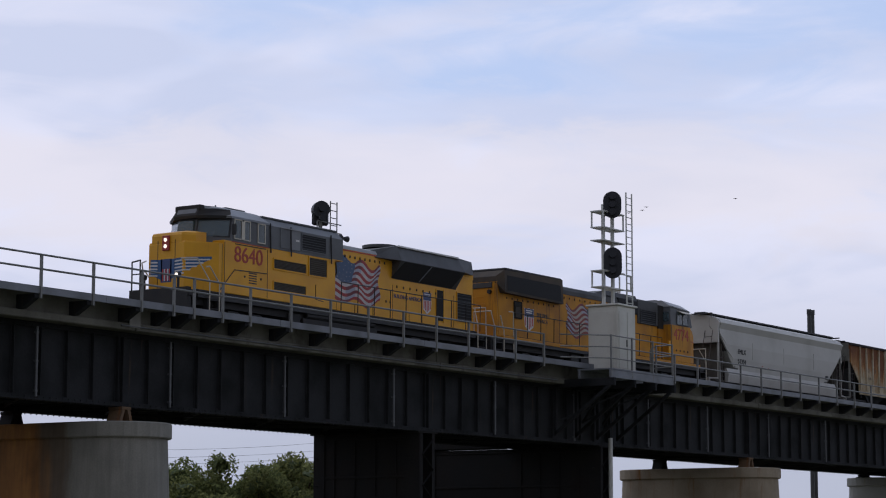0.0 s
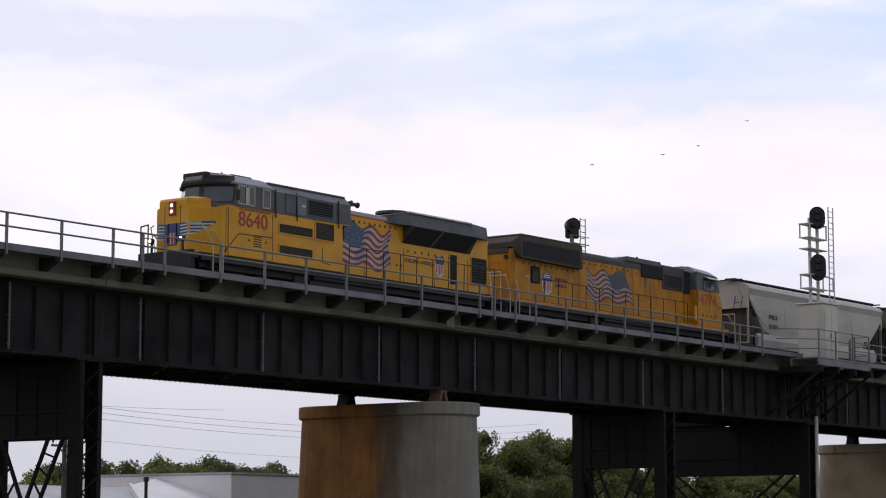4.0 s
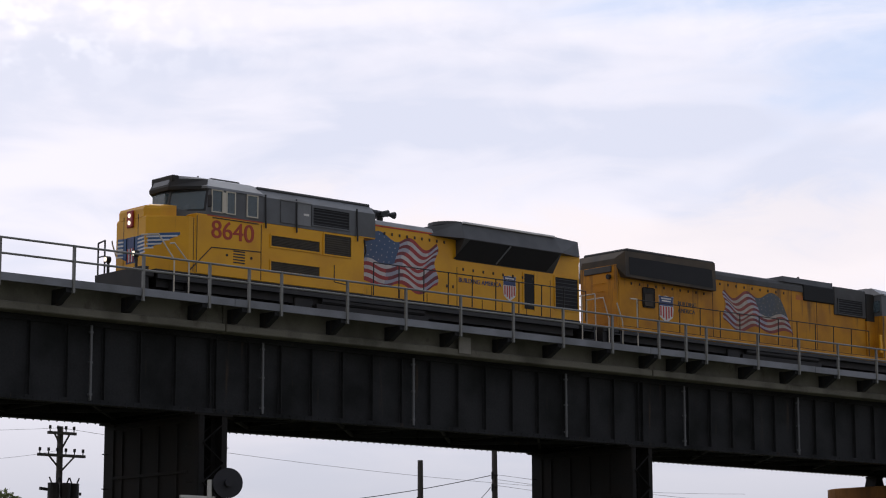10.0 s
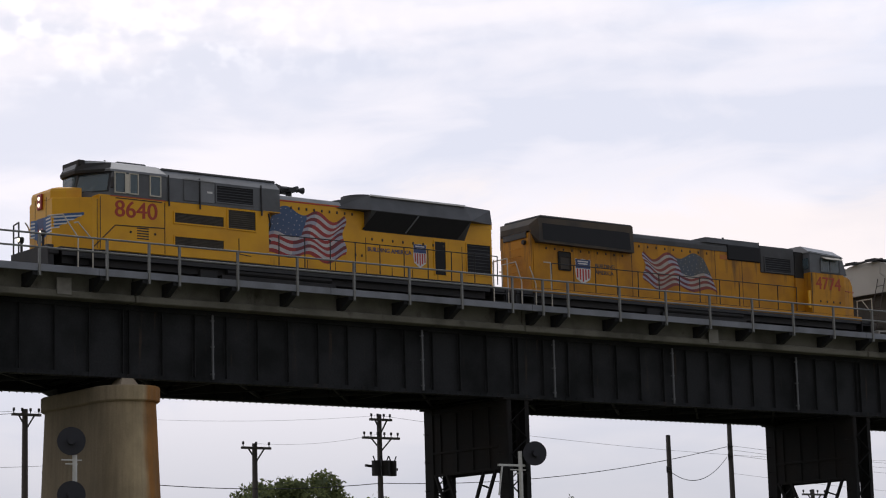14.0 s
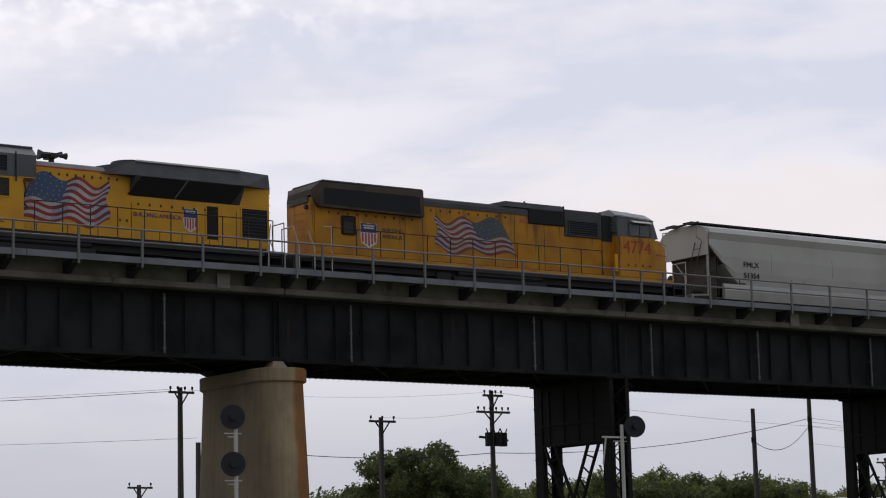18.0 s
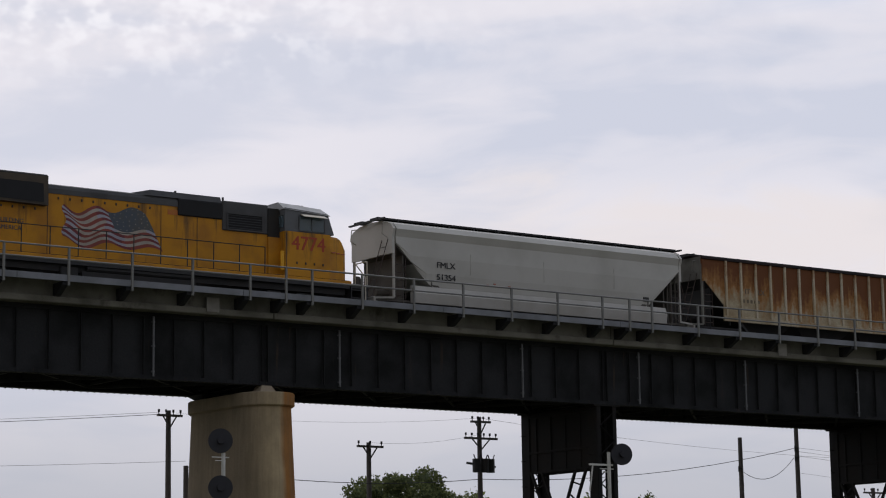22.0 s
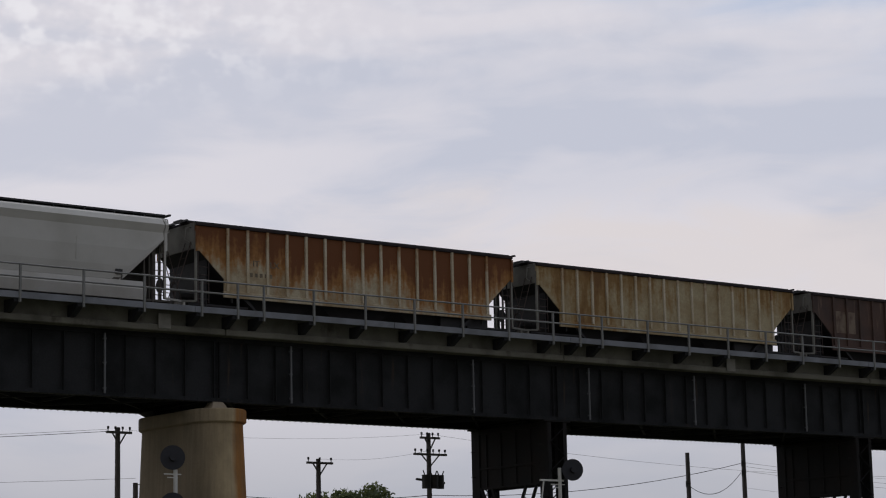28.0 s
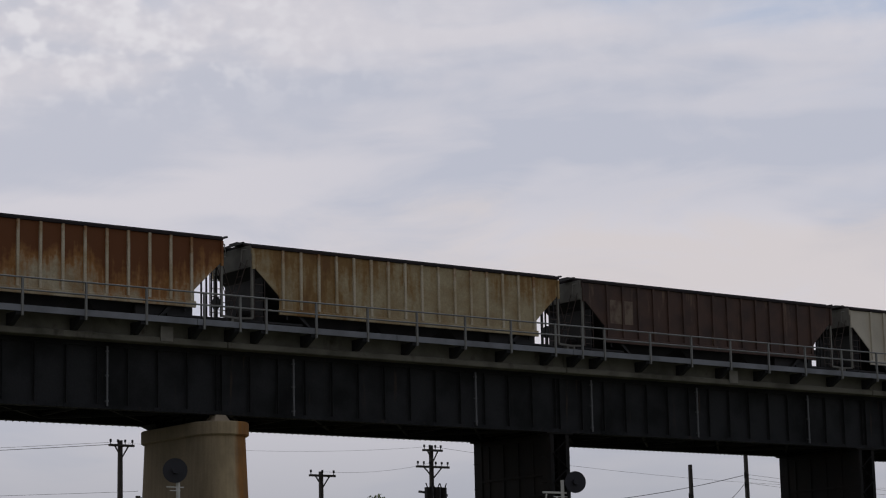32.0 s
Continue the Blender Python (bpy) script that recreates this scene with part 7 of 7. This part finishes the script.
part("gable_wing", loft(B(), [[(98.8, 87.75, 6.02), (105.68, 87.75, 6.02), (105.68, 87.75, 6.46), (98.8, 87.75, 6.1)],
                              [(103.6, 93.5, 6.9), (105.68, 93.5, 6.9), (105.68, 93.5, 7.95), (103.6, 93.5, 7.5)]]), M_SHED, wh, "pale lean-to roof")
part("gable_edge", bar(B(), (98.9, 87.72, 6.14), (103.6, 93.5, 7.56), 0.12), M_WHITE, wh, "bright edge trim")
part("eave", box(B(), 85.7, 105.69, 87.62, 87.74, 5.84, 6.0), M_SHEDROOF, wh)
rib_me = None
for i in range(38):
    if rib_me is None:
        rb = part("siding_rib", box(B(), -0.03, 0.03, 87.96, 88.0, 0, 5.8), M_SHED, wh)
        rb.location.x, rib_me = 86.3, rb.data
    else:
        share("siding_rib", rib_me, wh, (86.3 + i * 0.52, 0, 0))
part("vent_pipe", rod(rod(B(), (100.2, 89, 6.1), (100.2, 89, 7.6), 0.09, 10), (100.2, 89, 7.55), (100.2, 89, 7.8), 0.14, 10), M_BLACK, wh, "dark roof vent pipe")
part("wall_lamp", box(box(B(), 104.3, 105.3, 87.55, 87.9, 5.62, 5.72, 0.02), 104.85, 105.0, 87.6, 87.95, 5.2, 5.62), M_BLACK, wh)
part("downpipe", rod(B(), (102.2, 87.93, 0), (102.2, 87.93, 5.85), 0.05, 8), M_SHEDROOF, wh)
part("door", box(B(), 94, 97, 87.94, 88.0, 0, 3.2), M_SHEDROOF, wh)


# ---- trees ----
def leaf_mesh(rng, lobes, count, size):
    """Leaf sprays: small bent leaves scattered through lobes of a crown, denser at their skins."""
    pts, faces = [], []
    weights = np.array([l[3] * l[4] * l[5] for l in lobes])
    weights = weights / weights.sum()
    pick = rng.choice(len(lobes), count, p=weights)
    for k in pick:
        cx, cy, cz, rx, ry, rz = lobes[k]
        d = rng.normal(size=3)
        d /= np.linalg.norm(d)
        r = rng.uniform(0.35, 1.0) ** 0.4 * rng.uniform(0.88, 1.06)
        c = np.array((cx + d[0] * rx * r, cy + d[1] * ry * r, cz + d[2] * rz * r))
        for _ in range(3):
            o = c + rng.normal(size=3) * size * 0.9
            a = rng.normal(size=3)
            a /= np.linalg.norm(a)
            b = np.cross(a, rng.normal(size=3))
            b /= np.linalg.norm(b)
            s = size * rng.uniform(0.6, 1.3)
            i = len(pts)
            pts += [tuple(o - a * s), tuple(o + b * s * 0.45), tuple(o + a * s), tuple(o - b * s * 0.45)]
            faces.append((i, i + 1, i + 2, i + 3))
    me = bpy.data.meshes.new("crown")
    me.from_pydata(pts, [], faces)
    return me


def tree_proto(name, seed, h, spread, count, mat, label, dome=0.9, size=0.115):
    rng = np.random.default_rng(seed)
    t = thing(name, (0, 0, -500), label, "tree", "trees behind the viaduct")
    b = rod(B(), (0, 0, 0), (0.1, 0, h * 0.35), h * 0.028, 9, h * 0.02)
    rod(b, (0.1, 0, h * 0.34), (-0.1, 0.1, h * 0.75), h * 0.02, 7, h * 0.006)
    part("trunk", b, M_BARK, t)
    # one broad dome, with boughs that bulge from it all round and over the top
    mid, rise = h * 0.56, h * 0.36
    lobes = [(0, 0, mid, spread * dome * 0.66, spread * dome * 0.66, rise * 0.7)]
    b = B()
    for k in range(38):
        a = k * 2.4 + rng.uniform(-0.35, 0.35)
        v = -0.6 + 1.58 * (k + 0.5) / 38
        flat_r = math.sqrt(max(0.0, 1 - min(1.0, abs(v)) ** 2))
        w = rng.uniform(0.66, 1.08)
        q = spread * rng.uniform(0.13, 0.27)
        c = (spread * dome * w * flat_r * math.cos(a), spread * dome * w * flat_r * math.sin(a), mid + rise * w * v)
        rod(b, (0, 0, max(h * 0.2, c[2] * 0.6)), c, h * 0.010, 5, h * 0.003)
        lobes.append((*c, q, q, q * rng.uniform(0.75, 1.0)))
    part("limb", b, M_BARK, t)
    # solid lumps for dense twigs and leaves that no light passes, darkened as shade
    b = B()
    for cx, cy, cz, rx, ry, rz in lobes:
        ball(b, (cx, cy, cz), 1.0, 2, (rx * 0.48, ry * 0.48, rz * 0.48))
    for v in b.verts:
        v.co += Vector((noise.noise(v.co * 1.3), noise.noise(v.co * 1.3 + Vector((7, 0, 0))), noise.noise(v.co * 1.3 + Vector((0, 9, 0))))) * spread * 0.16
    part("inner_foliage", b, M_LEAF_SHADE, t, "solid inner leaf mass coloured darker as shade")
    me = leaf_mesh(rng, lobes, count, size)
    me.materials.append(mat)
    ob = new("crown", me)
    ob.parent = t
    return t


M_LEAF_SHADE = material("shaded_deep_leaves", (0.13, 0.16, 0.07), 0.95, 0, (0.085, 0.105, 0.05), 2.2, 0.9, 0.5, 9.0, 1.0)
PROTO = [tree_proto("leafy_tree", 3, 12.5, 4.6, 15000, M_LEAF[0], "leafy green broadleaf tree with an uneven crown"),
         tree_proto("leafy_tree", 8, 11.0, 4.0, 14000, M_LEAF[1], "dark green broadleaf tree with a rounded crown", 1.0),
         tree_proto("leafy_tree", 21, 12.0, 3.6, 12000, M_LEAF[2], "light green broadleaf tree with a ragged top"),
         tree_proto("leafy_tree", 34, 8.5, 4.2, 11000, M_LEAF[0], "low spreading green tree among taller trees")]
TREES = [(2, 113.2, 79.5, 11.0, 20), (0, 116.6, 80.5, 11.6, 130), (2, 120.0, 79.0, 11.1, 250), (2, 123.4, 80.0, 12.1, 70), (1, 126.6, 80.0, 11.6, 10), (3, 116.0, 77.2, 8.2, 140), (3, 119.4, 77.0, 8.4, 30),
         (3, 122.8, 77.2, 8.6, 60), (2, 130.6, 81.0, 10.2, 200), (3, 127.6, 77.6, 8.2, 90), (1, 135.4, 80.4, 10.0, 330), (0, 139.4, 80.6, 10.2, 75), (2, 142.6, 81, 9.9, 10), (2, 146.6, 80, 10.2, 40), (1, 151.4, 82, 10.5, 280), (2, 157, 83, 10.4, 160), (0, 164, 85, 11, 10),
         (1, 54.6, 84, 10.1, 15), (3, 51.4, 85.4, 7.0, 100), (3, 57.4, 85, 8.6, 200), (3, 62.2, 86.5, 7.6, 40), (2, 64.6, 86, 8.6, 80), (3, 68.0, 86.5, 8.3, 300), (1, 71.2, 86, 8.5, 160),
         (3, 73.8, 86.8, 8.6, 10), (1, 77.2, 86, 8.9, 190), (3, 79.4, 87, 8.2, 50), (3, 82.0, 86.4, 8.2, 150), (2, 84.6, 86, 8.2, 210), (3, 87.4, 91.5, 8.0, 30), (2, 60.0, 96, 8.4, 260), (1, 67.0, 97, 9.2, 100),
         (1, 80.5, 97, 8.8, 20), (2, 110.6, 107, 9.6, 40), (1, 113.6, 108, 10.2, 0), (0, 116.6, 107, 10.4, 110), (3, 119.8, 107, 9.7, 190), (1, 122.6, 106.5, 10.6, 70), (0, 126.0, 107, 10.6, 60), (1, 130.2, 108, 10.4, 20),
         (2, 134.5, 109, 9.6, 140), (1, 140, 110, 10.2, 310)]
TALL = (12.5, 11.0, 12.0, 8.5)
for i, x, y, h, rz in TREES:
    k = h / TALL[i]
    copy_thing(PROTO[i], pose(x, y, 0, 0, 0, rz)).scale = (0.5 + k / 2, 0.5 + k / 2, k)
for p in PROTO:
    for ob in (*p.children_recursive, p):
        bpy.data.objects.remove(ob)
hb = leaf_mesh(np.random.default_rng(5), [(x, 87.5 + 1.5 * math.sin(x * 0.7), 2.6, 2.8, 2.0, 3.9 + 0.9 * math.sin(x * 1.3)) for x in range(50, 88, 2)] +
               [(x, 77.6 + 1.2 * math.sin(x), 2.8, 2.2, 1.8, 4.3 + 0.9 * math.sin(x * 2.1)) for x in range(112, 160, 2)], 13000, 0.16)
hb.materials.append(M_LEAF[1])
tagged(new("undergrowth", hb), "tangled green undergrowth beneath the trees", "bushes", kind="stuff")


# ---- birds ----
BIRDS = []


def bird(rows):
    b = thing("bird", (0, 0, 0), "small dark bird in flight against the sky", "bird", "birds over the viaduct")
    part("body", ball(B(), (0, 0, 0), 0.08, 2, (2.2, 0.8, 0.8)), M_BLACK, b)
    for s in (-1, 1):
        part("wing", prism(B(), [(-0.1, 0.02 * s), (0.09, 0.02 * s), (0.03, 0.36 * s), (-0.05, 0.36 * s)], 0.02, 0.05, "z"), M_BLACK, b)
    part("tail", prism(B(), [(0.12, -0.03), (0.27, -0.07), (0.27, 0.07), (0.12, 0.03)], -0.01, 0.02, "z"), M_BLACK, b)
    for ob in b.children:
        for v in ob.data.vertices:
            v.co *= 0.6
    BIRDS.append((b, rows))


bird([(0, 236.5, 41.1), (2, 219.9, 44.0), (5, 196.3, 44.8), (6, 192, 60), (32, 150, 300)])
bird([(0, 216.7, 37.4), (2, 196.7, 36.0), (5, 165.4, 37.7), (6, 156, 60), (32, 60, 300)])
bird([(0, 217.5, 37.8), (2, 205.0, 39.5), (5, 188.5, 43.1), (6, 184, 60), (32, 120, 300)])
bird([(0, 214.0, 36.8), (2, 195.1, 36.8), (5, 184.7, 44.2), (6, 181, 60), (32, 110, 300)])


# ---- what moves ----
ROLL = [
    (0.0, 100.10), (0.5, 97.78), (1.0, 95.44), (1.5, 93.08), (2.0, 90.59), (2.5, 88.06), (4.5, 78.35), (5.0, 75.93), (5.5, 73.56),
    (6.0, 71.13), (6.5, 68.78), (7.0, 66.40), (7.5, 64.04), (8.0, 61.74), (8.5, 59.44), (9.0, 57.17), (9.5, 54.81), (10.0, 52.52),
    (10.5, 50.22), (11.0, 47.96), (11.5, 45.69), (12.0, 43.48), (12.5, 41.21), (13.0, 38.94), (13.5, 36.71), (14.0, 34.49), (14.5, 32.29),
    (16.5, 23.94), (17.0, 21.76), (17.5, 19.54), (18.0, 17.36), (18.5, 15.20), (19.0, 13.02), (19.5, 10.86), (20.0, 8.77), (20.5, 6.60),
    (21.0, 4.45), (21.5, 2.29), (22.0, 0.19), (22.5, -1.95), (23.0, -4.08), (23.5, -6.18), (24.0, -8.32), (24.5, -10.45), (26.5, -18.74),
    (27.0, -20.69), (27.5, -22.70), (28.0, -24.70), (28.5, -26.63), (29.0, -28.45), (29.5, -30.40), (30.0, -32.30), (30.5, -34.22), (31.0, -36.22),
    (31.5, -38.13), (32.0, -40.02),
]


def motions():
    for ob, u in TRAIN:
        walk(ob, [(t, pose(s + u, TRACK_Y, RAIL_Z)) for t, s in ROLL])
    for ob, rows in BIRDS:
        walk(ob, [(t, pose(x, 110, z, 0, 8, 10)) for t, x, z in rows])
    # the axles turn as the train rolls
    ts, ss = [r[0] for r in ROLL], [r[1] for r in ROLL]
    times = [32.0 * i / 236 for i in range(237)]
    for ob, r in SPIN:
        at = ob.location.copy()
        walk(ob, [(t, pose(*at, 0, math.degrees((float(np.interp(t, ts, ss)) - ss[0]) / r), 0)) for t in times])


motions()
